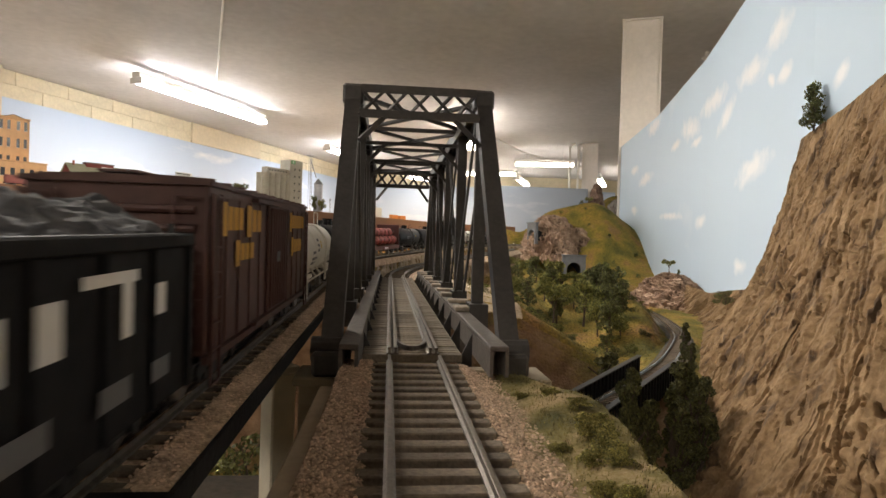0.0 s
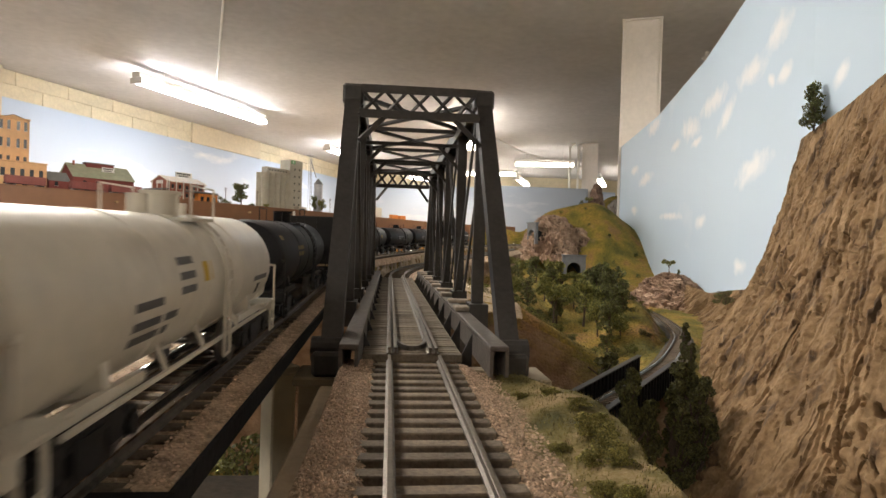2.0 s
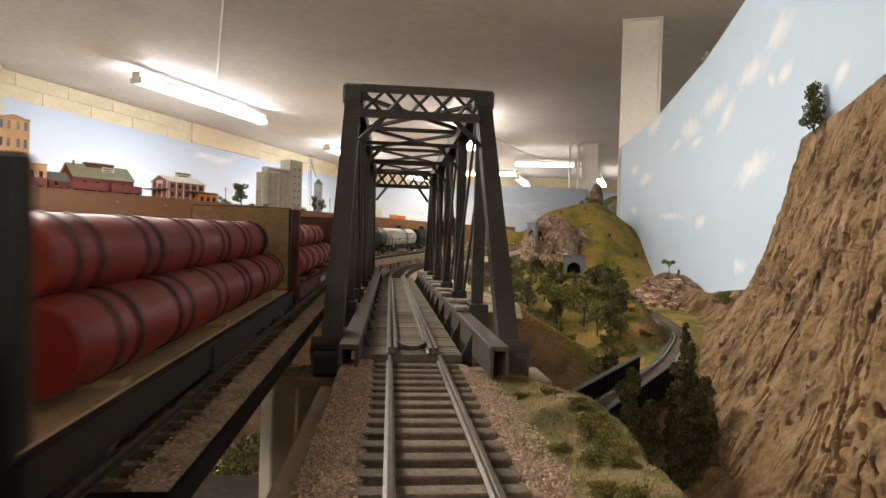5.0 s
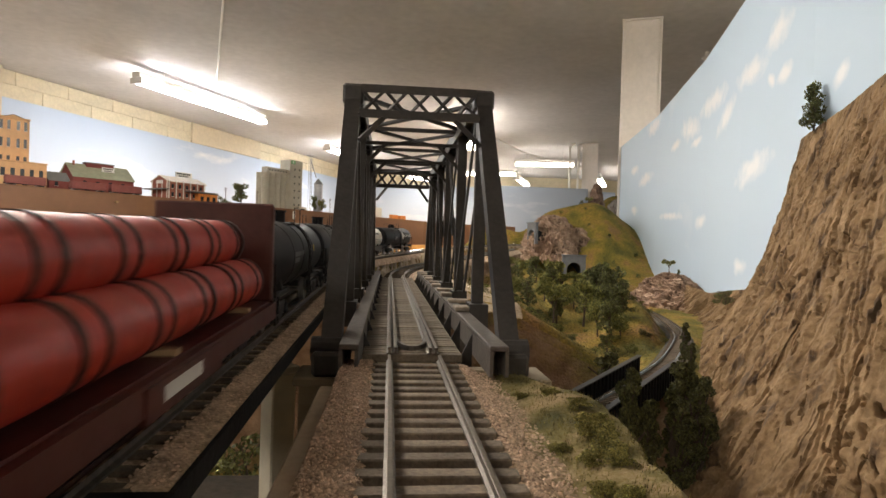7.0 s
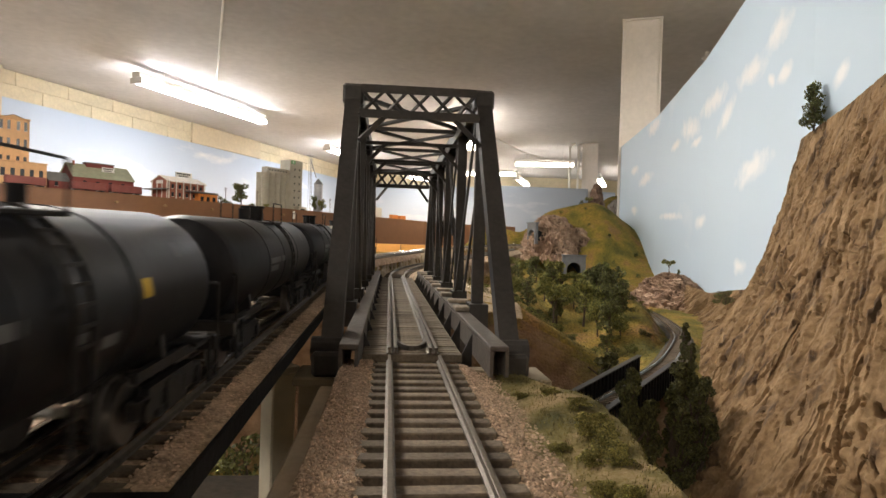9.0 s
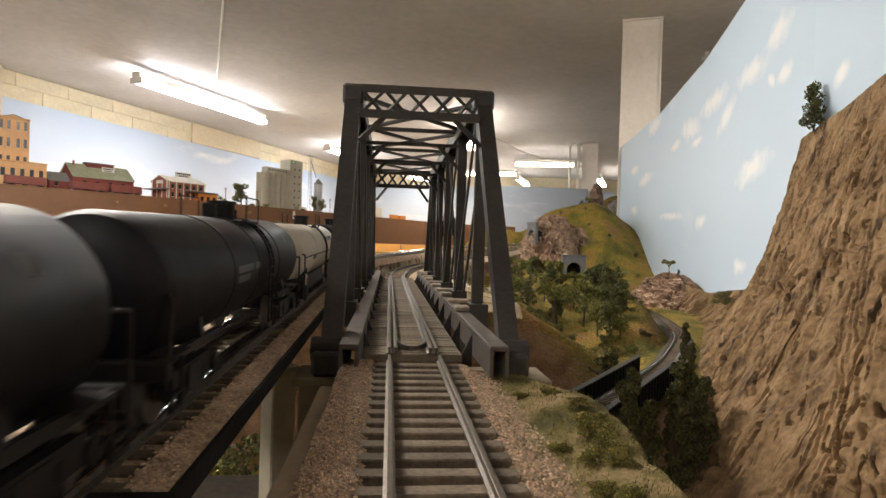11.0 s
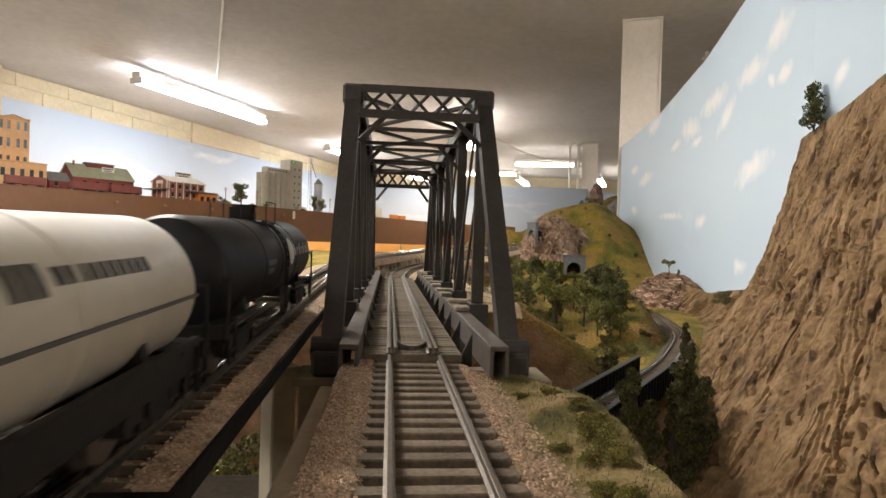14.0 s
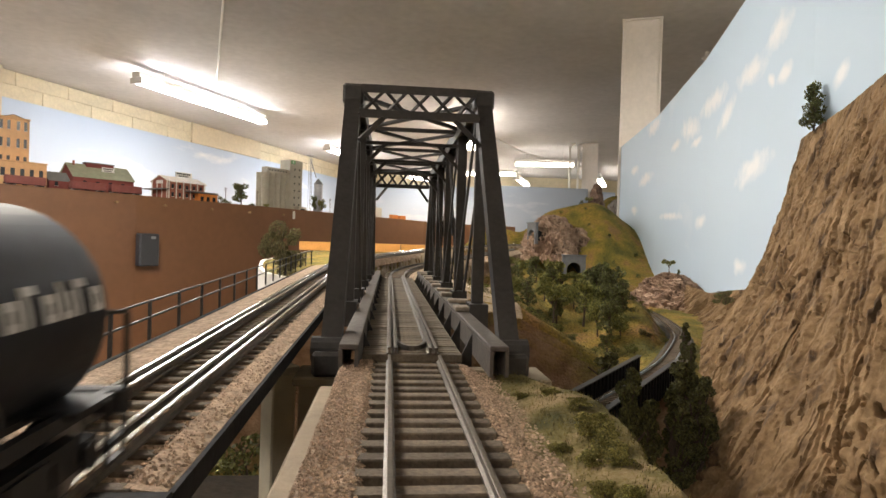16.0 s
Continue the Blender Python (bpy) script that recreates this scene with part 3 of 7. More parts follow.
def approach():
    """The bank under the camera's track, its kerb board and the abutment."""
    bm = bmesh.new()
    box(bm, -0.0293, -0.0246, -0.9, 0.176, -0.030, -0.0050, bevel=0.0006)
    solid("bank_board", bm, M["board_tan"], "pale tan painted board along the ballast edge", "board", "structure")
    t = thing("bridge_abutment", "tan painted bridge abutment with a pale cap", "abutment", pose(0.004, 0.2125, 0.0))
    bm = bmesh.new()
    box(bm, -0.046, 0.046, -0.008, 0.014, -0.0125, -0.0094, bevel=0.0006)
    part("cap", bm, M["abutment"], t, "tan cap")
    bm = bmesh.new()
    box(bm, -0.044, 0.044, -0.005, 0.010, -0.25, -0.0125)
    part("stem", bm, M["abutment"], t)
    bm = bmesh.new()
    box(bm, -0.022, 0.022, -0.0085, -0.0070, -0.0093, -0.006)
    part("backwall", bm, M["abutment"], t)
    t2 = thing("bridge_pier", "tan painted square pier standing askew under the deck bridge", "pier", pose(-0.0500, 0.2250, 0, 0, 0, 38))
    bm = bmesh.new()
    box(bm, -0.0048, 0.0048, -0.0048, 0.0048, -0.25, -0.012, bevel=0.0006)
    part("shaft", bm, M["pier"], t2)
    bm = bmesh.new()
    box(bm, -0.0056, 0.0056, -0.0056, 0.0056, -0.0118, -0.0092, bevel=0.0004)
    part("cap", bm, M["pier"], t2)
    # added dark slab; its colour stands in for the darkness low in the gap
    t3 = thing("cross_beam", "dark block low between the two bridges, added to darken the gap", "beam", kind="structure")
    bm = bmesh.new()
    box(bm, -0.125, 0.0, 0.150, 0.253, -0.085, -0.062, bevel=0.001)
    part("timber", bm, M["gap_dark"], t3)
    far_ab = thing("bridge_abutment", "tan painted abutment at the bridge's far end", "abutment", pose(0.004, 0.694, 0.0))
    bm = bmesh.new()
    box(bm, -0.044, 0.044, -0.012, 0.02, -0.25, -0.0094)
    part("stem", bm, M["abutment"], far_ab)


approach()


def deck_bridge():
    """The ballasted deck that carries the outer track."""
    t = thing("deck_bridge", "black-edged deck bridge with a ballasted top", "bridge")
    rows = np.array([(train_path(s)[0], s, train_z(s), math.pi / 2) for s in np.arange(0.088, 0.62, 0.02)])
    part("ballast_bed", bm_sweep(rows, [(-0.026, -0.0075), (0.0198, -0.0075), (0.0198, -0.0034), (0.0138, -0.0025), (0.0126, -0.0036), (-0.0126, -0.0036), (-0.0138, -0.0025), (-0.026, -0.0036)]), M["ballast"], t, "pinkish ballast bed")
    part("edge_girder", bm_sweep(rows, [(0.0200, -0.0076), (0.0209, -0.0076), (0.0209, -0.0033), (0.0200, -0.0033)]), M["girder_black"], t, "black girder")
    part("edge_girder", bm_sweep(rows, [(-0.028, -0.0085), (-0.0262, -0.0085), (-0.0262, -0.0035), (-0.028, -0.0035)]), M["girder_black"], t, "black girder")
    part("deck_slab", bm_sweep(rows, [(-0.026, -0.0085), (0.0196, -0.0085), (0.0196, -0.0077), (-0.026, -0.0077)]), M["girder_black"], t)
    bm = bmesh.new()
    box(bm, -0.089, -0.0399, 0.0845, 0.0878, -0.012, 0.0012, bevel=0.0004)
    part("end_plate", bm, M["girder_black"], t, "black end plate")
    # railing on the outer side
    for n, s in enumerate(np.arange(0.12, 0.66, 0.030)):
        bm = bmesh.new()
        x, z = train_path(s)[0] - 0.0285 - 0.02 * max(0, s - 0.1), train_z(s)
        box(bm, x - 0.0005, x + 0.0005, s - 0.0005, s + 0.0005, z - 0.006, z + 0.0092)
        part("railing_post", bm, M["bridge"], t)
    rr = np.array([(train_path(s)[0] - 0.0285 - 0.02 * max(0, s - 0.1), s, train_z(s), math.pi / 2) for s in np.arange(0.11, 0.67, 0.02)])
    for h in (0.0030, 0.0086):
        part("railing_bar", bm_sweep(rr, [(-0.0003, h - 0.0003), (0.0003, h - 0.0003), (0.0003, h + 0.0004), (-0.0003, h + 0.0004)]), M["bridge"], t)
    return t


deck_bridge()
rows = []
for s in np.arange(-1.75, 2.0, 0.02):
    x, y, a = train_path(s)
    rows.append((x, y, train_z(y), a))
ROWS_T = np.array(rows)
track("outer model railway track with guard rails on a ballasted deck", ROWS_T[85:], 0.0068, M["tie"], guards=True)
track("outer model railway track behind the camera", ROWS_T[:86], 0.0068, M["tie"], guards=True)


# ---- the freight train ----
M["car_black"] = mat("satin_black_tank_paint", (0.012, 0.012, 0.015), 0.25, 0.46, 0, 0.02, 0.06)
M["car_black"].node_tree.nodes["Principled BSDF"].inputs["Specular IOR Level"].default_value = 0.22
M["gap_dark"].node_tree.nodes["Principled BSDF"].inputs["Specular IOR Level"].default_value = 0.1
M["girder_black"].node_tree.nodes["Principled BSDF"].inputs["Specular IOR Level"].default_value = 0.15
M["hopper_black"] = mat("dull_black_hopper_paint", (0.011, 0.011, 0.012), 0.3, 0.75, 0, 0.02, 0.1)
M["hopper_black"].node_tree.nodes["Principled BSDF"].inputs["Specular IOR Level"].default_value = 0.2
M["car_under"] = mat("dark_underframe", (0.012, 0.011, 0.011), 0.3, 0.6, 0, 0.01, 0.2)
M["car_white"] = mat("off_white_tank_paint", (0.72, 0.68, 0.60), 0.07, 0.42, 0, 0.02, 0.05)
M["car_brown"] = mat("boxcar_brown_paint", (0.072, 0.030, 0.024), 0.2, 0.55, 0, 0.03, 0.12)
M["car_maroon"] = mat("maroon_flatcar_paint", (0.085, 0.022, 0.018), 0.2, 0.5, 0, 0.02, 0.12)
M["pipe_red"] = mat("red_wrapped_load", (0.40, 0.035, 0.022), 0.22, 0.42, 0, 0.02, 0.15)
M["pipe_dark"] = mat("dark_red_wrapped_load", (0.23, 0.022, 0.022), 0.22, 0.42, 0, 0.02, 0.15)
M["band"] = mat("dark_strap", (0.04, 0.015, 0.013), 0.2, 0.6, 0, 0.01, 0.1)
M["plank"] = mat("tan_bulkhead_plank", (0.30, 0.185, 0.085), 0.2, 0.7, 0, 0.008, 0.3, spots=0.12)
M["deck_tan"] = mat("tan_wooden_deck", (0.50, 0.36, 0.21), 0.15, 0.7, 0, 0.01, 0.3)
M["coal"] = mat("black_coal", (0.040, 0.040, 0.044), 0.4, 0.8, 0, 0.004, 0.6, spots=0.5)
M["wheel"] = mat("wheel_steel", (0.25, 0.24, 0.23), 0.2, 0.35, 0.8, 0.01, 0.1)
M["letter_white"] = mat("white_lettering", (0.75, 0.75, 0.74), 0.06, 0.6, 0, 0.01, 0.0)
M["letter_grey"] = mat("grey_lettering", (0.13, 0.13, 0.135), 0.1, 0.6, 0, 0.01, 0.0)
M["letter_yellow"] = mat("yellow_lettering", (0.55, 0.30, 0.03), 0.1, 0.6, 0, 0.01, 0.0)
M["letter_dim"] = mat("dull_yellow_lettering", (0.20, 0.13, 0.02), 0.1, 0.6, 0, 0.01, 0.0)
M["letter_black"] = mat("black_lettering", (0.03, 0.03, 0.03), 0.1, 0.6, 0, 0.01, 0.0)
M["placard"] = mat("yellow_placard", (0.62, 0.42, 0.04), 0.1, 0.6, 0, 0.01, 0.0)
M["red_mark"] = mat("red_placard", (0.5, 0.04, 0.03), 0.1, 0.6, 0, 0.01, 0.0)


def wheel_truck(t, y, axle=0.0125):
    """A two-axle truck under a car: side frames, bolster, wheels."""
    bm = bmesh.new()
    for s in (-1, 1):
        beam(bm, (s * 0.0118, y - axle * 1.25, 0.0062), (s * 0.0118, y - axle * 0.45, 0.0058), 0.0018, 0.0030)
        beam(bm, (s * 0.0118, y + axle * 1.25, 0.0062), (s * 0.0118, y + axle * 0.45, 0.0058), 0.0018, 0.0030)
        beam(bm, (s * 0.0118, y - axle * 0.9, 0.0080), (s * 0.0118, y + axle * 0.9, 0.0080), 0.0018, 0.0016)
        beam(bm, (s * 0.0118, y - axle * 0.55, 0.0035), (s * 0.0118, y + axle * 0.55, 0.0035), 0.0018, 0.0016)
        beam(bm, (s * 0.0118, y - 0.004, 0.0058), (s * 0.0118, y + 0.004, 0.0058), 0.0026, 0.0050)
        for a in (-axle, axle):
            rod(bm, (s * 0.0110, y + a, 0.0055), (s * 0.0134, y + a, 0.0055), 0.0019, 8)
    beam(bm, (-0.0118, y, 0.0068), (0.0118, y, 0.0068), 0.004, 0.003)
    tr = part("truck_frame", bm, M["car_under"], t, "black cast truck")
    for a in (-axle, axle):
        bm = bmesh.new()
        rod(bm, (-0.0108, y + a, 0.0053), (0.0108, y + a, 0.0053), 0.0010, 8)
        for s in (-1, 1):
            rod(bm, (s * 0.0073, y + a, 0.0053), (s * 0.0098, y + a, 0.0053), 0.0052, 18)
            rod(bm, (s * 0.0072, y + a, 0.0053), (s * 0.0079, y + a, 0.0053), 0.0060, 18)
        part("wheelset", bm, M["wheel"], tr, "worn steel wheelset", True)


def coupler(t, y, s):
    bm = bmesh.new()
    beam(bm, (0, y, 0.0098), (0, y + s * 0.0075, 0.0098), 0.0026, 0.0026)
    box(bm, -0.0026, 0.0022, y + s * 0.0060, y + s * 0.0090, 0.0080, 0.0118, bevel=0.0005)
    rod(bm, (0.001, y + s * 0.006, 0.0085), (0.003, y + s * 0.005, 0.0035), 0.0004, 6)
    part("coupler", bm, M["car_under"], t, "knuckle coupler")


def decal(t, x, y0, y1, z0, z1, material, curve_r=0, zc=0, name="lettering_bar"):
    """A thin painted bar on the right-hand side of a car, following the tank's curve where there is one."""
    bm = bmesh.new()
    n = 5 if curve_r else 1
    for k in range(n):
        za, zb = z0 + (z1 - z0) * k / n, z0 + (z1 - z0) * (k + 1) / n
        if curve_r:
            xa = math.sqrt(max(curve_r ** 2 - (za - zc) ** 2, 1e-8)) + 0.00012
            xb = math.sqrt(max(curve_r ** 2 - (zb - zc) ** 2, 1e-8)) + 0.00012
        else:
            xa = xb = x + 0.00012
        bm.faces.new([bm.verts.new(v) for v in ((xa, y0, za), (xa, y1, za), (xb, y1, zb), (xb, y0, zb))])
    return part(name, bm, material, t)


def tank_car(name, label, length, paint, radius=0.0143, zc=0.0238, frame_white=False, ladder_at=0.16):
    """A tank car about y, rail at z = 0; the shell, saddles, platform, railings, ladders, trucks."""
    t = thing(name, label, "tank car", group="freight train")
    h = length / 2 - 0.0025
    rings = [(-h, radius * 0.05), (-h + 0.0003, radius * 0.45), (-h + 0.0010, radius * 0.78), (-h + 0.0023, radius * 0.94), (-h + 0.0042, radius)]
    full = rings + [(-y, r) for y, r in rings[::-1]]
    bm = bmesh.new()
    lathe(bm, full, 40, Matrix.Translation((0, 0, zc)))
    shell = part("tank_shell", bm, paint, t, smooth=True)
    for y in (-h * 0.38, h * 0.0, h * 0.42):
        bm = bmesh.new()
        lathe(bm, [(y - 0.0007, radius + 0.00018), (y + 0.0007, radius + 0.00018)], 40, Matrix.Translation((0, 0, zc)))
        part("tank_band", bm, paint, shell)
    fm = paint if frame_white else M["car_under"]
    for s in (-1, 1):
        bm = bmesh.new()
        e = s * (length / 2 - 0.002)
        box(bm, -0.0150, 0.0150, e - 0.0014, e + 0.0014, 0.0092, 0.0128, bevel=0.0004)
        box(bm, -0.0036, 0.0036, min(e, e - s * 0.038), max(e, e - s * 0.038), 0.0085, 0.0115)
        for x in (-0.0125, 0.0125):
            beam(bm, (x, e, 0.0118), (x, e - s * 0.036, 0.0118), 0.0012, 0.0018)
            beam(bm, (x * 0.8, e - s * 0.024, 0.0110), (x * 0.72, e - s * 0.024, 0.0185), 0.006, 0.0022, (0, 1, 0))
        box(bm, -0.0145, 0.0145, min(e - s * 0.003, e - s * 0.012), max(e - s * 0.003, e - s * 0.012), 0.0120, 0.0128)
        part("end_frame", bm, fm, t)
    for s in (-1, 1):
        e = s * (length / 2 - 0.002)
        for x in (-0.0148, 0.0148):
            bm = bmesh.new()
            beam(bm, (x, e, 0.0125), (x, e, 0.0235), 0.0006, 0.0006)
            beam(bm, (x, e, 0.0235), (x * 0.86, e - s * 0.004, 0.0240), 0.0006, 0.0006)
            for z in (0.0040, 0.0065):
                beam(bm, (x, e - s * 0.0005, z), (x, e - s * 0.0055, z), 0.0009, 0.0005)
            beam(bm, (x, e - s * 0.0005, 0.0035), (x, e - s * 0.0005, 0.0125), 0.0006, 0.0006)
            beam(bm, (x, e - s * 0.0055, 0.0035), (x, e - s * 0.0055, 0.0125), 0.0006, 0.0006)
            part("corner_step", bm, fm, t)
    # side running rail and braces under the tank
    for x in (-0.0142, 0.0142) if frame_white else ():
        bm = bmesh.new()
        beam(bm, (x, -length / 2 + 0.012, 0.0108), (x, length / 2 - 0.012, 0.0108), 0.0007, 0.0007)
        for y in (-h * 0.36, h * 0.36, -h * 0.05):
            beam(bm, (x, y, 0.0108), (x * 0.70, y + 0.006, 0.0150), 0.0007, 0.0009)
        part("side_sill_rod", bm, fm, t)
    # centre ladder and hatch platform
    yl = h * ladder_at
    bm = bmesh.new()
    for dy in (-0.0022, 0.0022):
        for s in (-1, 1):
            pts = [(s * (radius + 0.0012) * math.sin(a), yl + dy, zc + (radius + 0.0012) * math.cos(a)) for a in np.linspace(0.45, 1.75, 9)] + [(s * (radius + 0.0008), yl + dy, 0.0068)]
            for p, q in zip(pts, pts[1:]):
                beam(bm, p, q, 0.0006, 0.0006)
            if dy < 0:
                for p in pts:
                    beam(bm, p, (p[0], yl + 0.0022, p[2]), 0.0005, 0.0005)
    part("ladder", bm, fm, t)
    top = zc + radius
    bm = bmesh.new()
    box(bm, -0.0095, 0.0095, yl - 0.008, yl + 0.008, top - 0.0016, top - 0.0008, bevel=0.0002)
    plat = part("hatch_platform", bm, fm, t)
    bm = bmesh.new()
    for x in (-0.0092, 0.0092):
        for y in (yl - 0.0078, yl + 0.0078):
            beam(bm, (x, y, top - 0.001), (x, y, top + 0.0060), 0.00035, 0.00035)
        beam(bm, (x, yl - 0.0078, top + 0.0060), (x, yl + 0.0078, top + 0.0060), 0.00035, 0.00035)
    part("safety_railing", bm, fm, plat)
    bm = bmesh.new()
    rod(bm, (0, yl, top - 0.001), (0, yl, top + 0.0042), 0.0038, 16)
    rod(bm, (0, yl, top + 0.0042), (0, yl, top + 0.0050), 0.0044, 16)
    part("hatch", bm, paint, plat, smooth=True)
    bm = bmesh.new()
    rod(bm, (0, yl - 0.012, top - 0.001), (0, yl - 0.012, top + 0.0038), 0.0020, 12)
    part("valve", bm, paint, t, smooth=True)
    bm = bmesh.new()
    rod(bm, (0, yl + 0.0125, top - 0.001), (0, yl + 0.0125, top + 0.0028), 0.0014, 12)
    part("valve", bm, paint, t, smooth=True)
    bm = bmesh.new()
    rod(bm, (0, h * 0.2, 0.0075), (0, h * 0.2, zc - radius + 0.001), 0.0022, 12)
    part("outlet_valve", bm, fm, t, smooth=True)
    for s in (-1, 1):
        wheel_truck(t, s * (length / 2 - 0.021))
        coupler(t, s * (length / 2 - 0.003), s)
    return t


def hopper_car():
    L = 0.142
    t = thing("hopper_car", "black coal hopper car with white lettering, heaped with coal", "hopper car", group="freight train")
    W, Z0, Z1 = 0.0170, 0.0090, 0.0335
    for s in (-1, 1):
        bm = bmesh.new()
        box(bm, s * W - 0.0006, s * W + 0.0006, -L / 2, L / 2, Z0, Z1)
        part("side_wall", bm, M["hopper_black"], t)
        bm = bmesh.new()
        box(bm, -W + 0.0007, W - 0.0007, s * (L / 2) - 0.0006, s * (L / 2) + 0.0006, Z0 + 0.006, Z1)
        part("end_wall", bm, M["hopper_black"], t)
    bm = bmesh.new()
    box(bm, -W + 0.0007, W - 0.0007, -L / 2 + 0.001, L / 2 - 0.001, Z0 + 0.001, Z0 + 0.004)
    body = part("floor_pan", bm, M["hopper_black"], t)
    for s in (-1, 1):
        bm = bmesh.new()
        box(bm, s * (W + 0.0004) - 0.0012, s * (W + 0.0004) + 0.0012, -L / 2 - 0.001, L / 2 + 0.001, Z1 - 0.0012, Z1 + 0.0010, bevel=0.0003)
        part("top_rim", bm, M["hopper_black"], body)
        for k in range(11):
            y = -L / 2 + L * k / 10
            bm = bmesh.new()
            box(bm, s * (W + 0.00065), s * (W + 0.0014), y - 0.0008, y + 0.0008, Z0, Z1 - 0.0012)
            part("side_rib", bm, M["hopper_black"], body)
    g = np.meshgrid(np.linspace(-W + 0.001, W - 0.001, 30), np.linspace(-L / 2 + 0.001, L / 2 - 0.001, 100), indexing="ij")
    zz = Z1 - 0.002 + 0.0105 * (1 - (g[0] / W) ** 2) * (0.75 + 0.5 * fractal(g[1] * 40, g[0] * 20, 0, 2, 3)) + 0.0034 * fractal(g[0] * 330, g[1] * 330, 0, 3, 2)
    ob = new("coal_load", sheet("coal_load", np.stack([g[0], g[1], zz], -1), M["coal"], False))
    ob.parent = t
    # lettering: plain strokes
    for k, (y, z, w, h) in enumerate([(0.030, 0.0250, 0.0045, 0.0060), (0.020, 0.0245, 0.0060, 0.0060), (0.0085, 0.0245, 0.0060, 0.0060), (-0.003, 0.0245, 0.0055, 0.0060)]):
        decal(t, W + 0.0014, y - w / 2, y + w / 2, z - h / 2, z + h / 2, M["letter_white"])
    decal(t, W + 0.0014, 0.036, 0.050, 0.0285, 0.0300, M["letter_white"])
    decal(t, W + 0.0014, 0.0455, 0.0485, 0.0215, 0.0300, M["letter_white"])
    decal(t, W + 0.0014, 0.0560, 0.0595, 0.0230, 0.0275, M["letter_white"])
    for y, w in ((0.022, 0.016), (0.044, 0.008), (0.058, 0.006)):
        decal(t, W + 0.0014, y - w / 2, y + w / 2, 0.0135, 0.0165, M["letter_grey"])
    for s in (-1, 1):
        bm = bmesh.new()
        beam(bm, (0, s * L / 2, 0.011), (0, s * (L / 2 - 0.03), 0.011), 0.008, 0.003)
        for x in (-0.015, 0.015):
            beam(bm, (x, s * L / 2, 0.006), (x, s * L / 2, 0.036), 0.0008, 0.0008)
        part("end_sill", bm, M["car_under"], t)
        wheel_truck(t, s * (L / 2 - 0.021))
        coupler(t, s * (L / 2 - 0.001), s)
    return t


def box_car(L=0.130, paint=None, label="weathered brown forty-foot boxcar with yellow lettering", ink=None, group="freight train"):
    paint, ink = paint or M["car_brown"], ink or M["letter_yellow"]
    t = thing("box_car", label, "boxcar", group=group)
    W, Z0, Z1 = 0.0166, 0.0105, 0.0440
    bm = bmesh.new()
    box(bm, -W, W, -L / 2, L / 2, Z0, Z1, bevel=0.0006)
    body = part("car_body", bm, paint, t)
    bm = bmesh.new()
    sec = [(-W - 0.0006, Z1 - 0.0006), (W + 0.0006, Z1 - 0.0006), (W + 0.0006, Z1 + 0.0003), (0, Z1 + 0.0010), (-W - 0.0006, Z1 + 0.0003)]
    sweep(bm, [(0, -L / 2 - 0.0008, 0, math.pi / 2), (0, L / 2 + 0.0008, 0, math.pi / 2)], sec)
    roof = part("roof", bm, paint, t)
    for k in range(11):
        y = -L / 2 + 0.004 + (L - 0.008) * k / 10
        bm = bmesh.new()
        beam(bm, (-W, y, Z1 + 0.0006), (0, y, Z1 + 0.0013), 0.0012, 0.0008)
        beam(bm, (W, y, Z1 + 0.0006), (0, y, Z1 + 0.0013), 0.0012, 0.0008)
        part("roof_rib", bm, paint, roof)
    bm = bmesh.new()
    box(bm, -0.0036, 0.0036, -L / 2, L / 2, Z1 + 0.0014, Z1 + 0.0019)
    part("running_board", bm, paint, roof)
    for s in (-1, 1):
        bm = bmesh.new()
        box(bm, s * (W + 0.0001), s * (W + 0.0009), -0.012, 0.012, Z0 + 0.001, Z1 - 0.002, bevel=0.0002)
        d = part("sliding_door", bm, paint, t, "brown corrugated sliding door")
        for k in range(7):
            y = -0.0105 + 0.0035 * k
            bm = bmesh.new()
            box(bm, s * (W + 0.0010), s * (W + 0.0016), y - 0.0005, y + 0.0005, Z0 + 0.002, Z1 - 0.003)
            part("door_rib", bm, paint, d)
        bm = bmesh.new()
        box(bm, s * (W + 0.0002), s * (W + 0.0018), -0.030, 0.014, Z1 - 0.0022, Z1 - 0.0012)
        box(bm, s * (W + 0.0002), s * (W + 0.0018), -0.030, 0.014, Z0 + 0.0002, Z0 + 0.0012)
        part("door_track", bm, paint, t)
        for k in range(13):
            y = -L / 2 + 0.002 + (L - 0.004) * k / 12
            if abs(y) < 0.014:
                continue
            bm = bmesh.new()
            box(bm, s * (W + 0.0001), s * (W + 0.0004), y - 0.0005, y + 0.0005, Z0 + 0.0005, Z1 - 0.0025)
            part("panel_seam", bm, paint, body)
        bm = bmesh.new()
        box(bm, s * W - 0.0008, s * W + 0.0005, -L / 2, L / 2, Z0 - 0.0016, Z0 - 0.0001)
        part("side_sill", bm, paint, t)
        e = s * L / 2
        bm = bmesh.new()
        for z in np.arange(Z0 + 0.003, Z1 - 0.003, 0.0036):
            rod(bm, (-W * 0.86, e + s * 0.0002, z), (W * 0.86, e + s * 0.0002, z), 0.0008, 8)
        part("end_rib", bm, paint, body)
        for x0 in (-W, W - 0.006):
            bm = bmesh.new()
            for k in range(7):
                z = Z0 + 0.001 + k * 0.0050
                beam(bm, (x0, e + s * 0.0016, z), (x0 + 0.006, e + s * 0.0016, z), 0.0004, 0.0004)
            for x in (x0, x0 + 0.006):
                beam(bm, (x, e + s * 0.0016, Z0 + 0.0006), (x, e + s * 0.0016, Z0 + 0.0315), 0.0004, 0.0004)
            part("end_ladder", bm, paint, t)
        for xs in (-W - 0.0008, W + 0.0008):
            bm = bmesh.new()
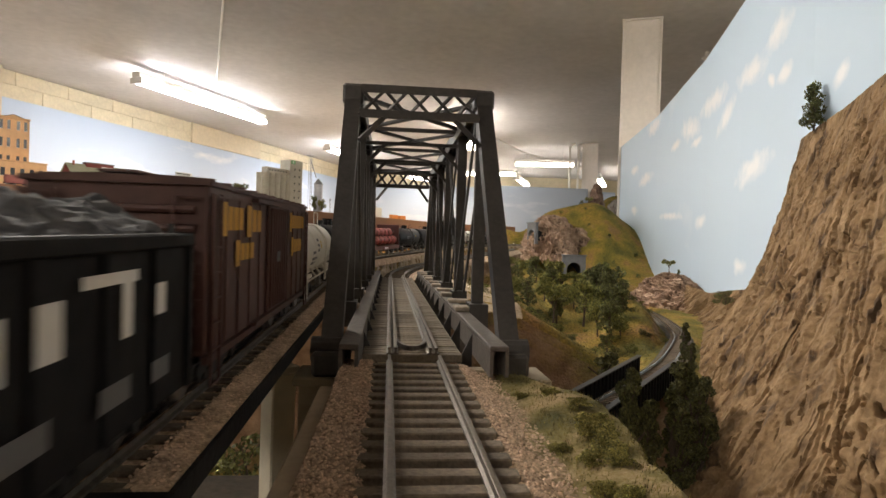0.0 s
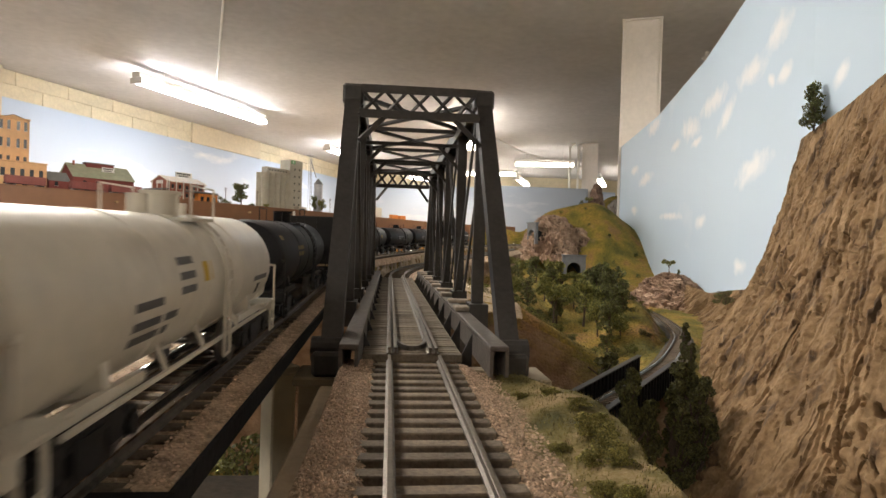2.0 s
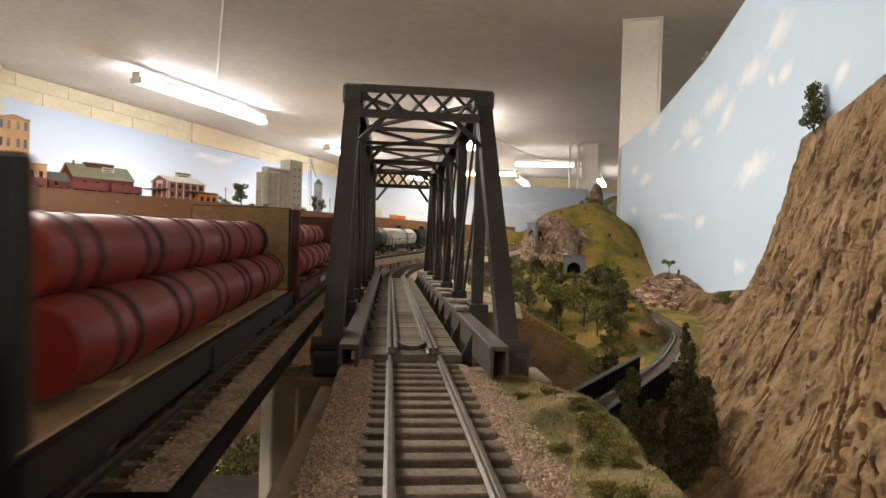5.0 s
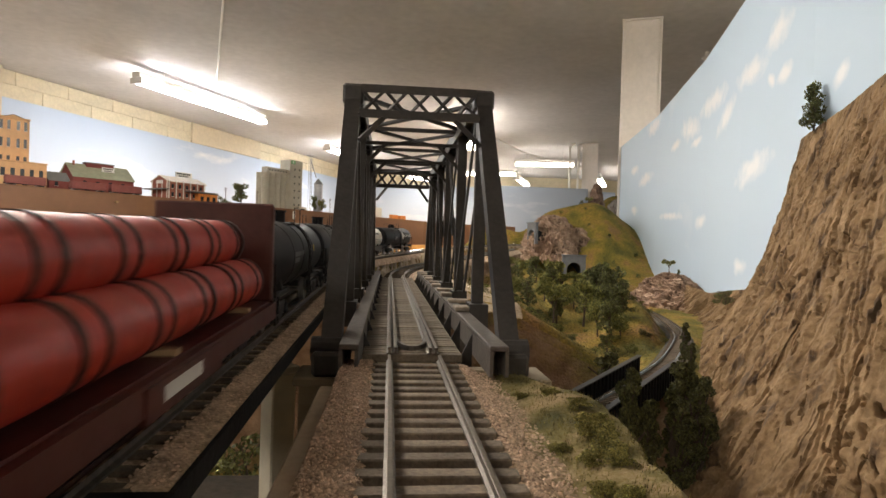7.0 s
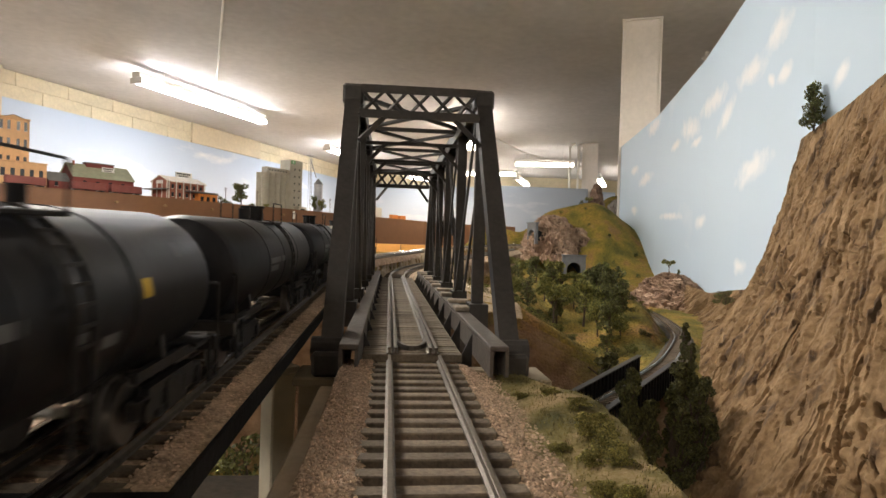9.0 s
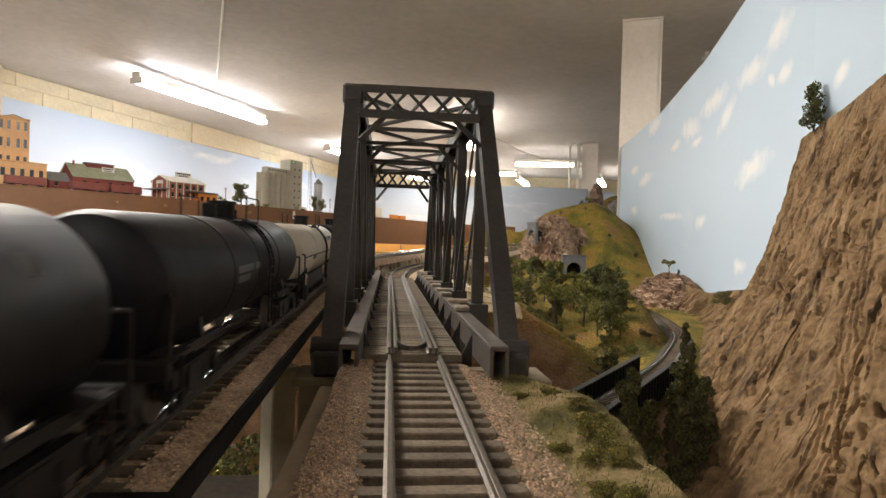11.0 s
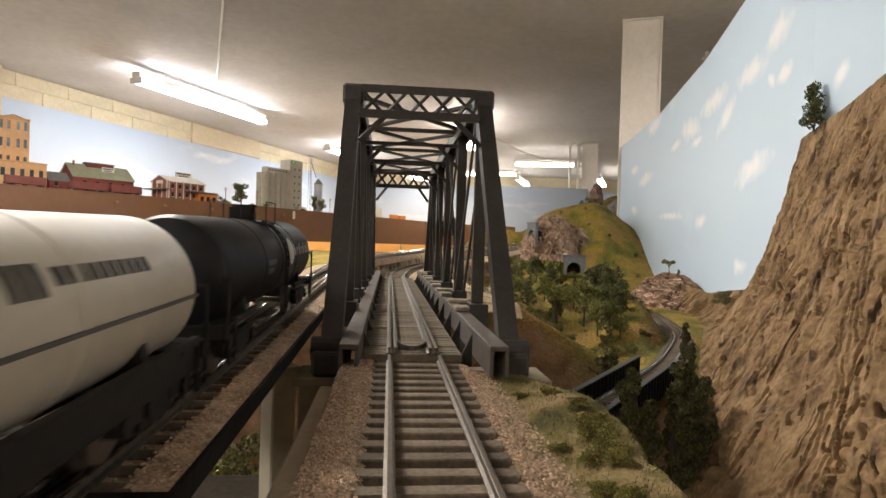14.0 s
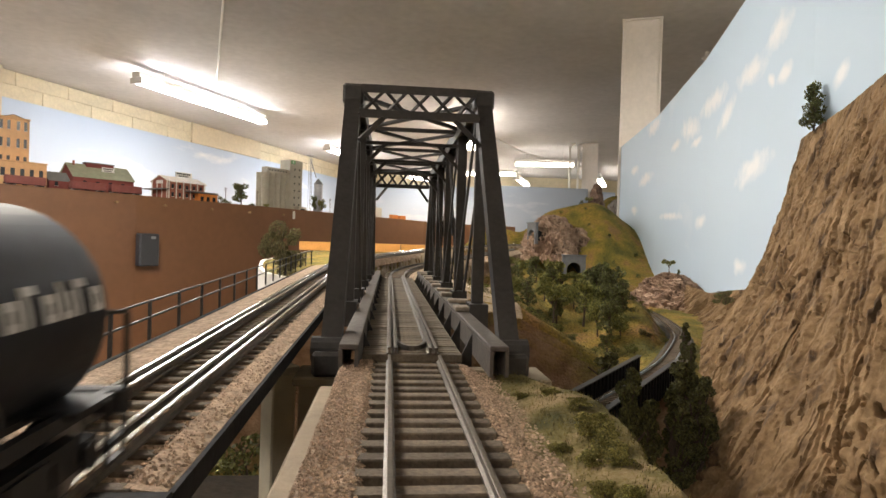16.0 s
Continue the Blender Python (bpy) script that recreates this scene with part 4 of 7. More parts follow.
            for k in range(7):
                z = Z0 + 0.001 + k * 0.0050
                beam(bm, (xs, e - s * 0.001, z), (xs, e - s * 0.0065, z), 0.0004, 0.0004)
            for y in (e - s * 0.001, e - s * 0.0065):
                beam(bm, (xs, y, 0.0045), (xs, y, Z0 + 0.0315), 0.0005, 0.0005)
            beam(bm, (xs, e - s * 0.001, 0.0047), (xs, e - s * 0.0065, 0.0047), 0.0006, 0.0005)
            part("side_ladder", bm, paint, t)
        wheel_truck(t, s * (L / 2 - 0.020))
        coupler(t, s * (L / 2 - 0.001), s)
    bm = bmesh.new()
    box(bm, -0.004, 0.004, -L / 2 + 0.004, L / 2 - 0.004, 0.0075, 0.0104)
    rod(bm, (0.009, -0.01, 0.0075), (0.009, 0.008, 0.0075), 0.0024, 10)
    part("underframe", bm, M["car_under"], t)
    # yellow lettering: plain bars for the name, words too blurred to keep
    X = W + 0.0004
    for y0, y1, z0, z1 in ((-0.057, -0.039, 0.0345, 0.0400), (-0.036, -0.020, 0.0340, 0.0400), (-0.046, -0.028, 0.0275, 0.0318),
                           (0.024, 0.0555, 0.0350, 0.0400), (0.028, 0.050, 0.0265, 0.0315)):
        n = max(2, int((y1 - y0) / 0.0042))
        for k in range(n):
            a = y0 + (y1 - y0) * k / n
            decal(t, X, a, a + (y1 - y0) / n * 0.82, z0 + (0.0004 if k else -0.0008), z1 + (0 if k else 0.0008), ink)
    decal(t, X + 0.0012, -0.004, 0.001, 0.0255, 0.0285, M["letter_grey"])
    return t


def bulkhead_flat(name, label, L, paint, load, plank_inside, pipe_r=0.0062):
    t = thing(name, label, "flatcar", group="freight train")
    W, ZD, ZB = 0.0168, 0.0135, 0.0425
    deck = M["deck_tan"] if plank_inside else paint
    bm = bmesh.new()
    for s in (-1, 1):
        box(bm, s * W - 0.0008, s * W + 0.0008, -L / 2, L / 2, ZD - 0.0052, ZD - 0.0004)
    box(bm, -0.006, 0.006, -L / 2 + 0.003, L / 2 - 0.003, 0.0075, ZD - 0.0012)
    for y in np.linspace(-L / 2 + 0.01, L / 2 - 0.01, 8):
        box(bm, -W, W, y - 0.0006, y + 0.0006, ZD - 0.0040, ZD - 0.0012)
    part("car_frame", bm, paint, t)
    bm = bmesh.new()
    box(bm, -W + 0.0009, W - 0.0009, -L / 2 + 0.0005, L / 2 - 0.0005, ZD - 0.0011, ZD)
    part("deck", bm, deck, t, "wooden deck")
    for s in (-1, 1):
        e = s * (L / 2 - 0.0022)
        bm = bmesh.new()
        box(bm, -W, W, e - 0.0011, e + 0.0011, ZD + 0.0002, ZB, bevel=0.0005)
        bh = part("bulkhead", bm, paint, t)
        for x in (-W + 0.0012, -0.006, 0.006, W - 0.0012):
            bm = bmesh.new()
            beam(bm, (x, e + s * 0.0018, ZD - 0.004), (x, e + s * 0.0014, ZB - 0.001), 0.0022, 0.0014, (0, 1, 0))
            part("stake", bm, paint, bh)
        if plank_inside:
            for k in range(11):
                z = ZD + 0.0006 + k * (ZB - ZD - 0.001) / 11
                bm = bmesh.new()
                box(bm, -W + 0.0006, W - 0.0006, e - s * 0.0012, e - s * 0.0019, z, z + 0.0026, bevel=0.0002)
                part("plank", bm, M["plank"], bh)
        wheel_truck(t, s * (L / 2 - 0.021))
        coupler(t, s * (L / 2 - 0.001), s)
        bm = bmesh.new()
        box(bm, s * W, s * (W + 0.0012), -L * 0.12, L * 0.12, ZD - 0.0062, ZD - 0.001)
        part("side_plate", bm, paint, t)
    # the load: two tiers of wrapped pipe bundles with straps
    hl = L / 2 - 0.013
    for tier, xs in enumerate(((-0.0108, 0.0, 0.0108), (-0.0054, 0.0054))):
        for x in xs:
            z = ZD + 0.0012 + pipe_r * 0.98 + tier * pipe_r * 1.66
            bm = bmesh.new()
            dy = 0.004 * tier
            rings = []
            for k in range(33):
                y = -hl + dy + (2 * hl - 2 * dy) * k / 32
                rings.append((y, pipe_r * (0.985 if k % 4 else 0.955) * (0.93 if k in (0, 32) else 1)))
            lathe(bm, rings, 22, Matrix.Translation((x, 0, z)))
            p = part("wrapped_pipe", bm, load, t, "red wrapped pipe with dark straps", True)
            for y in np.linspace(-hl * 0.86, hl * 0.86, 6):
                for dd in (0, 0.006):
                    bm = bmesh.new()
                    lathe(bm, [(y + dd - 0.0007, pipe_r * 1.012), (y + dd + 0.0007, pipe_r * 1.012)], 22, Matrix.Translation((x, 0, z)))
                    part("strap", bm, M["band"], p)
    for y in (-hl * 0.8, 0, hl * 0.8):
        bm = bmesh.new()
        box(bm, -0.0158, 0.0158, y - 0.0015, y + 0.0015, ZD + 0.0001, ZD + 0.0012)
        part("load_block", bm, M["deck_tan"], t)
    if not plank_inside:
        decal(t, W + 0.0012, -0.012, 0.006, ZD - 0.0045, ZD - 0.002, M["letter_white"])
    return t


CARS = []


def add_car(ob, front, rear):
    CARS.append((ob, front, rear))


add_car(hopper_car(), -0.0405, 0.1015)
add_car(box_car(0.130), 0.1155, 0.2455)
t = tank_car("tank_car", "off-white tank car with a yellow placard and white frame", 0.134, M["car_white"], frame_white=True)
r, c = 0.0143, 0.0238
decal(t, 0, -0.004, 0.0015, 0.0245, 0.0285, M["placard"], r, c, "placard")
for y, z in ((-0.017, 0.0285), (-0.017, 0.0258), (-0.017, 0.0232)):
    decal(t, 0, y, y + 0.008, z, z + 0.0014, M["letter_grey"], r, c)
for y, z, w in ((-0.036, 0.0225, 0.012), (-0.036, 0.0195, 0.018), (-0.036, 0.0172, 0.015), (0.040, 0.0205, 0.016)):
    decal(t, 0, y, y + w, z, z + 0.0014, M["letter_grey"], r, c)
decal(t, 0, 0.046, 0.049, 0.0165, 0.0195, M["letter_black"], r, c, "placard")
bm = bmesh.new()
rod(bm, (0.0085, 0.0565, 0.0165), (0.0085, 0.0640, 0.0165), 0.0036, 16)
part("air_tank", bm, M["car_white"], t, smooth=True)
add_car(t, 0.2590, 0.3930)
t = tank_car("tank_car", "black tank car with faded yellow lettering", 0.136, M["car_black"])
for y, w, z in ((-0.030, 0.016, 0.0265), (-0.030, 0.014, 0.0240), (-0.060, 0.006, 0.031)):
    decal(t, 0, y, y + w, z, z + 0.0016, M["letter_dim"], r, c)
for y, w, z in ((0.030, 0.009, 0.0315), (0.030, 0.008, 0.0292), (0.044, 0.003, 0.0265), (0.022, 0.006, 0.0190), (0.031, 0.006, 0.0190)):
    decal(t, 0, y, y + w, z, z + 0.0017, M["letter_grey"], r, c)
add_car(t, 0.4070, 0.5430)
add_car(bulkhead_flat("bulkhead_flatcar", "black bulkhead flatcar with tan plank ends and dark red pipes", 0.153, M["car_under"], M["pipe_dark"], True), 0.5580, 0.7110)
add_car(bulkhead_flat("bulkhead_flatcar", "maroon bulkhead flatcar loaded with bright red wrapped pipes", 0.153, M["car_maroon"], M["pipe_red"], False), 0.7270, 0.8800)
for k, (a, b) in enumerate(((0.8910, 1.0285), (1.0400, 1.1800), (1.1915, 1.3360))):
    t = tank_car("tank_car", "black tank car with small white lettering", b - a, M["car_black"])
    for y, w, z in ((-0.024, 0.016, 0.0240), (-0.024, 0.012, 0.0215), (-0.006, 0.007, 0.0240), (0.010, 0.006, 0.0205), (0.018, 0.005, 0.0190)):
        decal(t, 0, y, y + w, z, z + 0.0018, M["letter_grey"], r, c)
    decal(t, 0, 0.047, 0.050, 0.030, 0.0325, M["letter_grey"], r, c)
    if k == 0:
        decal(t, 0, 0.030, 0.0335, 0.0245, 0.0275, M["placard"], r, c, "placard")
    add_car(t, a, b)


def long_white_tank(L):
    """The insulated white tank car: a fat white jacket with a black lower half line and black fittings."""
    t = tank_car("tank_car", "cream insulated tank car with black underframe and lettering", L, M["car_white"], 0.0140, 0.0232, ladder_at=0.10)
    for o in list(t.children_recursive):
        if o.name.startswith(("hatch", "ladder", "valve")):
            o.data.materials.clear()
            o.data.materials.append(M["car_under"])
    bm = bmesh.new()
    for s in (-1, 1):
        beam(bm, (s * 0.0141, -L / 2 + 0.006, 0.0222), (s * 0.0141, L / 2 - 0.006, 0.0222), 0.0005, 0.0006)
    part("jacket_seam", bm, M["letter_grey"], t)
    bm = bmesh.new()
    for s in (-1, 1):
        box(bm, s * 0.0128, s * 0.0142, -L / 2 + 0.004, L / 2 - 0.004, 0.0078, 0.0138)
    part("side_sill", bm, M["car_under"], t)
    for k in range(3):
        decal(t, 0, 0.018 + 0.0024 * k, 0.0198 + 0.0024 * k, 0.0274, 0.0312, M["letter_black"], 0.0140, 0.0232)
    for k in range(10):
        decal(t, 0, 0.027 + 0.0027 * k, 0.0290 + 0.0027 * k, 0.0284, 0.0306, M["letter_black"], 0.0140, 0.0232)
    decal(t, 0, -0.042, -0.030, 0.0200, 0.0225, M["letter_grey"], 0.0140, 0.0232)
    for y in (-0.0715, -0.005):
        bm = bmesh.new()
        rod(bm, (0.0144, y, 0.0125), (0.0150, y, 0.0125), 0.0026, 14)
        pl = part("placard_disc", bm, M["letter_white"], t)
        bm = bmesh.new()
        rod(bm, (0.0151, y, 0.0125), (0.0154, y, 0.0125), 0.0012, 10)
        part("placard_dot", bm, M["red_mark"], pl)
    return t


add_car(long_white_tank(0.158), 1.3480, 1.5060)
t = tank_car("tank_car", "black tank car with a white disc and lettering", 0.1455, M["car_black"], ladder_at=0.03)
bm = bmesh.new()
last = None
for k in range(13):
    a = math.pi * k / 12
    z = 0.0266 - 0.0050 * math.cos(a)
    x = math.sqrt(0.0143 ** 2 - (z - 0.0238) ** 2) + 0.00022
    w = max(0.0053 * math.sin(a), 1e-5)
    ring = [bm.verts.new((x, 0.0179 - w, z)), bm.verts.new((x, 0.0179 + w, z))]
    if last:
        bm.faces.new((last[0], last[1], ring[1], ring[0]))
    last = ring
part("white_disc", bm, M["letter_white"], t)


def word(t, y0, y1, z0, z1, glyphs, material, curve_r, zc, x=0.0):
    """A row of letter-like marks: an upright, a bar and a short stroke each, plain shapes only."""
    w = (y1 - y0) / len(glyphs)
    for k, g in enumerate(glyphs):
        a, b, h = y0 + k * w, y0 + (k + 0.80) * w, z1 - z0
        q = (b - a) * 0.36
        top = z1 if g in "TB" else z0 + 0.72 * h
        decal(t, x, a, a + q, z0, top, material, curve_r, zc)
        if g in "Bo":
            decal(t, x, b - q, b, z0, z0 + 0.72 * h, material, curve_r, zc)
            decal(t, x, a + q, b - q, z0, z0 + 0.2 * h, material, curve_r, zc)
        if g in "oTr":
            decal(t, x, a + q, b if g != "r" else b - q * 0.4, top - 0.22 * h, top, material, curve_r, zc)


word(t, 0.0252, 0.0655, 0.0247, 0.0290, "BoroTroToBTo", M["letter_white"], r, c)
for y, w, z in ((-0.024, 0.012, 0.0235), (-0.024, 0.009, 0.0210)):
    decal(t, 0, y, y + w, z, z + 0.0018, M["letter_grey"], r, c)
add_car(t, 1.5185, 1.6640)


def car_pose(mid, half):
    a, b = train_path(mid - half), train_path(mid + half)
    za, zb = train_z(a[1]), train_z(b[1])
    d = Vector((b[0] - a[0], b[1] - a[1], zb - za))
    y = d.normalized()
    x = y.cross(Vector((0, 0, 1))).normalized()
    m = Matrix((x, y, x.cross(y))).transposed().to_4x4()
    m.translation = ((a[0] + b[0]) / 2, (a[1] + b[1]) / 2, (za + zb) / 2)
    return m


def motions():
    for ob, front, rear in CARS:
        mid, half = (front + rear) / 2, (rear - front) / 2 - 0.021
        walk(ob, [(t / 2, car_pose(mid - travelled(t / 2), half)) for t in range(33)])


# ---- scenery ----
def smooth(a, b, x):
    t = np.clip((x - a) / (b - a), 0, 1)
    return t * t * (3 - 2 * t)


def land_material():
    """Scenic cover: green and straw-coloured turf on gentle slopes, bare tan rock and earth where it is steep."""
    m = bpy.data.materials.new("scenic_ground")
    m.use_nodes = True
    n, ln = m.node_tree.nodes, m.node_tree.links
    b = n["Principled BSDF"]
    b.inputs["Roughness"].default_value = 0.95
    co, geo = n.new("ShaderNodeTexCoord"), n.new("ShaderNodeNewGeometry")

    def noise_(scale, detail=5):
        t = n.new("ShaderNodeTexNoise")
        t.inputs["Scale"].default_value, t.inputs["Detail"].default_value = scale, detail
        ln.new(co.outputs["Object"], t.inputs["Vector"])
        return t.outputs["Fac"]

    def ramp(fac, stops):
        r = n.new("ShaderNodeValToRGB")
        e = r.color_ramp.elements
        e[0].position, e[0].color = stops[0][0], (*stops[0][1], 1)
        e[1].position, e[1].color = stops[-1][0], (*stops[-1][1], 1)
        for p, c in stops[1:-1]:
            k = e.new(p)
            k.color = (*c, 1)
        ln.new(fac, r.inputs["Fac"])
        return r.outputs["Color"]

    turf = ramp(noise_(14), [(0.30, (0.085, 0.085, 0.010)), (0.44, (0.17, 0.14, 0.018)), (0.56, (0.29, 0.20, 0.032)), (0.68, (0.29, 0.165, 0.055))])
    fine = ramp(noise_(260, 3), [(0.3, (0.45, 0.45, 0.45)), (0.7, (1.35, 1.3, 1.2))])
    rock = ramp(noise_(40), [(0.32, (0.15, 0.083, 0.045)), (0.5, (0.27, 0.165, 0.10)), (0.68, (0.36, 0.235, 0.15))])
    mul = n.new("ShaderNodeMix")
    mul.data_type, mul.blend_type = "RGBA", "MULTIPLY"
    mul.inputs["Factor"].default_value = 1.0
    ln.new(turf, mul.inputs["A"])
    ln.new(fine, mul.inputs["B"])
    sep = n.new("ShaderNodeSeparateXYZ")
    ln.new(geo.outputs["True Normal"], sep.inputs[0])
    add = n.new("ShaderNodeMath")
    add.operation = "MULTIPLY_ADD"
    ln.new(noise_(30), add.inputs[0])
    add.inputs[1].default_value = 0.35
    ln.new(sep.outputs["Z"], add.inputs[2])
    st = n.new("ShaderNodeMapRange")
    st.inputs["From Min"].default_value, st.inputs["From Max"].default_value = 0.56, 0.80
    ln.new(add.outputs[0], st.inputs["Value"])
    mix = n.new("ShaderNodeMix")
    mix.data_type = "RGBA"
    ln.new(st.outputs["Result"], mix.inputs["Factor"])
    ln.new(rock, mix.inputs["A"])
    ln.new(mul.outputs["Result"], mix.inputs["B"])
    ln.new(mix.outputs["Result"], b.inputs["Base Color"])
    bp = n.new("ShaderNodeBump")
    bp.inputs["Strength"].default_value, bp.inputs["Distance"].default_value = 0.8, 0.003
    ln.new(noise_(300, 4), bp.inputs["Height"])
    ln.new(bp.outputs["Normal"], b.inputs["Normal"])
    return m


def rock_material(name, dark, mid, light, scale=22):
    m = bpy.data.materials.new(name)
    m.use_nodes = True
    n, ln = m.node_tree.nodes, m.node_tree.links
    b = n["Principled BSDF"]
    b.inputs["Roughness"].default_value = 0.9
    co = n.new("ShaderNodeTexCoord")
    outs = []
    for s, d in ((scale, 6), (scale * 9, 5)):
        t = n.new("ShaderNodeTexNoise")
        t.inputs["Scale"].default_value, t.inputs["Detail"].default_value = s, d
        ln.new(co.outputs["Object"], t.inputs["Vector"])
        outs.append(t.outputs["Fac"])
    av = n.new("ShaderNodeMix")
    av.inputs["Factor"].default_value = 0.42
    ln.new(outs[0], av.inputs["A"])
    ln.new(outs[1], av.inputs["B"])
    r = n.new("ShaderNodeValToRGB")
    e = r.color_ramp.elements
    e[0].position, e[0].color = 0.34, (*dark, 1)
    e[1].position, e[1].color = 0.66, (*light, 1)
    k = e.new(0.5)
    k.color = (*mid, 1)
    ln.new(av.outputs["Result"], r.inputs["Fac"])
    # dark streaks, long in z, are multiplied into the colour to stand for cracks
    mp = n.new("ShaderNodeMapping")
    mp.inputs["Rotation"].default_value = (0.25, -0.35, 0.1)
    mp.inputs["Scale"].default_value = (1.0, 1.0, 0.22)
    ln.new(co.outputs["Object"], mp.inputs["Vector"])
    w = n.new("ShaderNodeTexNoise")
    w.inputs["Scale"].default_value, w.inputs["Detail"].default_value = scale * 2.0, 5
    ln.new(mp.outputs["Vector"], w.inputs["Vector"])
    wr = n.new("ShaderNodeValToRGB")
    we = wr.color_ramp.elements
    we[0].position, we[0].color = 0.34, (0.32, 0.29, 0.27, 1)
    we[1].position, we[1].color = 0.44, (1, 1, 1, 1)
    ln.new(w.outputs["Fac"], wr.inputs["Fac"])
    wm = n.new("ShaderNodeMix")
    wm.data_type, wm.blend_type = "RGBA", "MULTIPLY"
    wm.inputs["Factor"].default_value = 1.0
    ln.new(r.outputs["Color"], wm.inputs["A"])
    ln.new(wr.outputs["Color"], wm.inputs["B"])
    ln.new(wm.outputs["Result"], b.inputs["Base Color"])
    bp = n.new("ShaderNodeBump")
    bp.inputs["Strength"].default_value, bp.inputs["Distance"].default_value = 0.55, 0.0014
    ln.new(outs[1], bp.inputs["Height"])
    ln.new(bp.outputs["Normal"], b.inputs["Normal"])
    return m


M["land"] = land_material()
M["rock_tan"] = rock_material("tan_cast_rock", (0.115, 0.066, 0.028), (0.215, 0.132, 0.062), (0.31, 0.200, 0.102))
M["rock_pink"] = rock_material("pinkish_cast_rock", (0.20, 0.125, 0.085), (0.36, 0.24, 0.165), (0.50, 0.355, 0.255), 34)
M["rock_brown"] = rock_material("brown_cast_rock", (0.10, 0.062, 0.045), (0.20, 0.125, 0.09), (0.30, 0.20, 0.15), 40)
M["sand"] = mat("pale_sandy_ground", (0.46, 0.36, 0.24), 0.2, 0.95, 0, 0.03, 0.5, (0.50, 0.40, 0.28))

LOW = [(0.02, 0.28, -0.1), (0.10, 0.40, -0.1), (0.178, 0.495, -0.1), (0.245, 0.579, -0.1), (0.341, 0.70, -0.1), (0.422, 0.828, -0.1), (0.48, 0.93, -0.1), (0.525, 1.05, -0.1), (0.565, 1.18, -0.1), (0.59, 1.30, -0.1), (0.60, 1.42, -0.1), (0.59, 1.55, -0.1), (0.57, 1.75, -0.1), (0.56, 2.0, -0.1)]
LOW_ROWS = along(LOW, 0.012)
k_ = np.ones(9) / 9
for c_ in (0, 1):
    LOW_ROWS[4:-4, c_] = np.convolve(LOW_ROWS[:, c_], k_, "valid")
g_ = np.gradient(LOW_ROWS[:, :2], axis=0)
LOW_ROWS[:, 3] = np.arctan2(g_[:, 1], g_[:, 0])


def near_line(x, y, rows):
    """Distance in plan to a line of rows."""
    d = np.full(x.shape, 9.0)
    for q in rows[::2]:
        d = np.minimum(d, np.hypot(x - q[0], y - q[1]))
    return d


def bump_at(x, y, cx, cy, rx, ry, h, turn=0.0, power=1.0):
    c, s = math.cos(radians(turn)), math.sin(radians(turn))
    u, v = ((x - cx) * c + (y - cy) * s) / rx, (-(x - cx) * s + (y - cy) * c) / ry
    return h * np.exp(-(u * u + v * v) ** power)


def ground_height(x, y):
    """The scenery's height: a canyon under the bridge, plateau, mounds and a mountain behind."""
    n1, n2 = fractal(x * 6, y * 6, 0, 4, 1), fractal(x * 30, y * 30, 0, 4, 2)
    # plateau beyond the bridge, sloping down to the right
    top = np.interp(x, [-0.4, 0.06, 0.12, 0.16, 0.28, 0.36, 0.6], [-0.010, -0.012, -0.028, -0.041, -0.113, -0.118, -0.118])
    rise = np.interp(x, [0.0, 0.2, 0.3, 0.45], [-0.005, 0.0, -0.03, -0.10])
    top = top + (rise - top) * smooth(0.80, 1.35, y)
    edge = 0.675 + 0.03 * n1 - 0.10 * smooth(0.25, 0.42, x)
    floor = np.full(x.shape, -0.235) + 0.02 * n1
    z = floor + (top - floor) * smooth(edge - 0.05, edge + 0.05, y)
    # yellow-green mound inside the lower track's bend
    z = z + bump_at(x, y, 0.425, 1.00, 0.048, 0.15, 0.058, -20)
    # the mountain at the back
    z = z + bump_at(x, y, 0.98, 2.62, 0.26, 0.40, 0.27) + bump_at(x, y, 0.80, 2.35, 0.17, 0.20, 0.20)
    z = z + bump_at(x, y, 0.62, 2.42, 0.12, 0.16, 0.17) + bump_at(x, y, 0.46, 2.42, 0.085, 0.11, 0.155) + bump_at(x, y, 0.36, 2.45, 0.08, 0.10, 0.10)
    z = z + bump_at(x, y, 1.25, 3.15, 0.25, 0.25, 0.42)
    z = z + 0.004 * n2 + 0.006 * n1
    # the lower track's bed
    d = near_line(x, y, LOW_ROWS)
    bed = smooth(0.045, 0.022, d) * smooth(0.60, 0.66, y)
    z = z * (1 - bed) + (-0.1075) * bed
    # benches for the two upper tracks past the bridge
    for rows, near_, wide in ((ROWS_T[(ROWS_T[:, 1] > 0.55) & (ROWS_T[:, 1] < 1.85)], 0.020, 0.042), (FAR_ROWS, 0.022, 0.040)):
        d = np.full(x.shape, 9.0)
        h = np.zeros(x.shape)
        for q in rows[::2]:
            e = np.hypot(x - q[0], y - q[1])
            h = np.where(e < d, q[2], h)
            d = np.minimum(d, e)
        f = smooth(wide, near_, d) * smooth(0.690, 0.712, y)
        z = z * (1 - f) + (h - 0.0068) * f
    # clear under the bridges' far ends
    clear = (1 - smooth(0.690, 0.705, y)) * smooth(0.075, 0.055, np.abs(x - 0.004)) + (1 - smooth(0.60, 0.63, y)) * smooth(0.06, 0.045, np.abs(x + 0.061))
    return np.where(clear > 0.01, np.minimum(z, -0.022 - 0.1 * clear), z)


FAR_ROWS = along([q for q in far if q[1] > 0.698], 0.01)
gx, gy = np.meshgrid(np.arange(-0.45, 1.30, 0.006), np.arange(0.20, 3.3, 0.007), indexing="ij")
gz = ground_height(gx, gy)


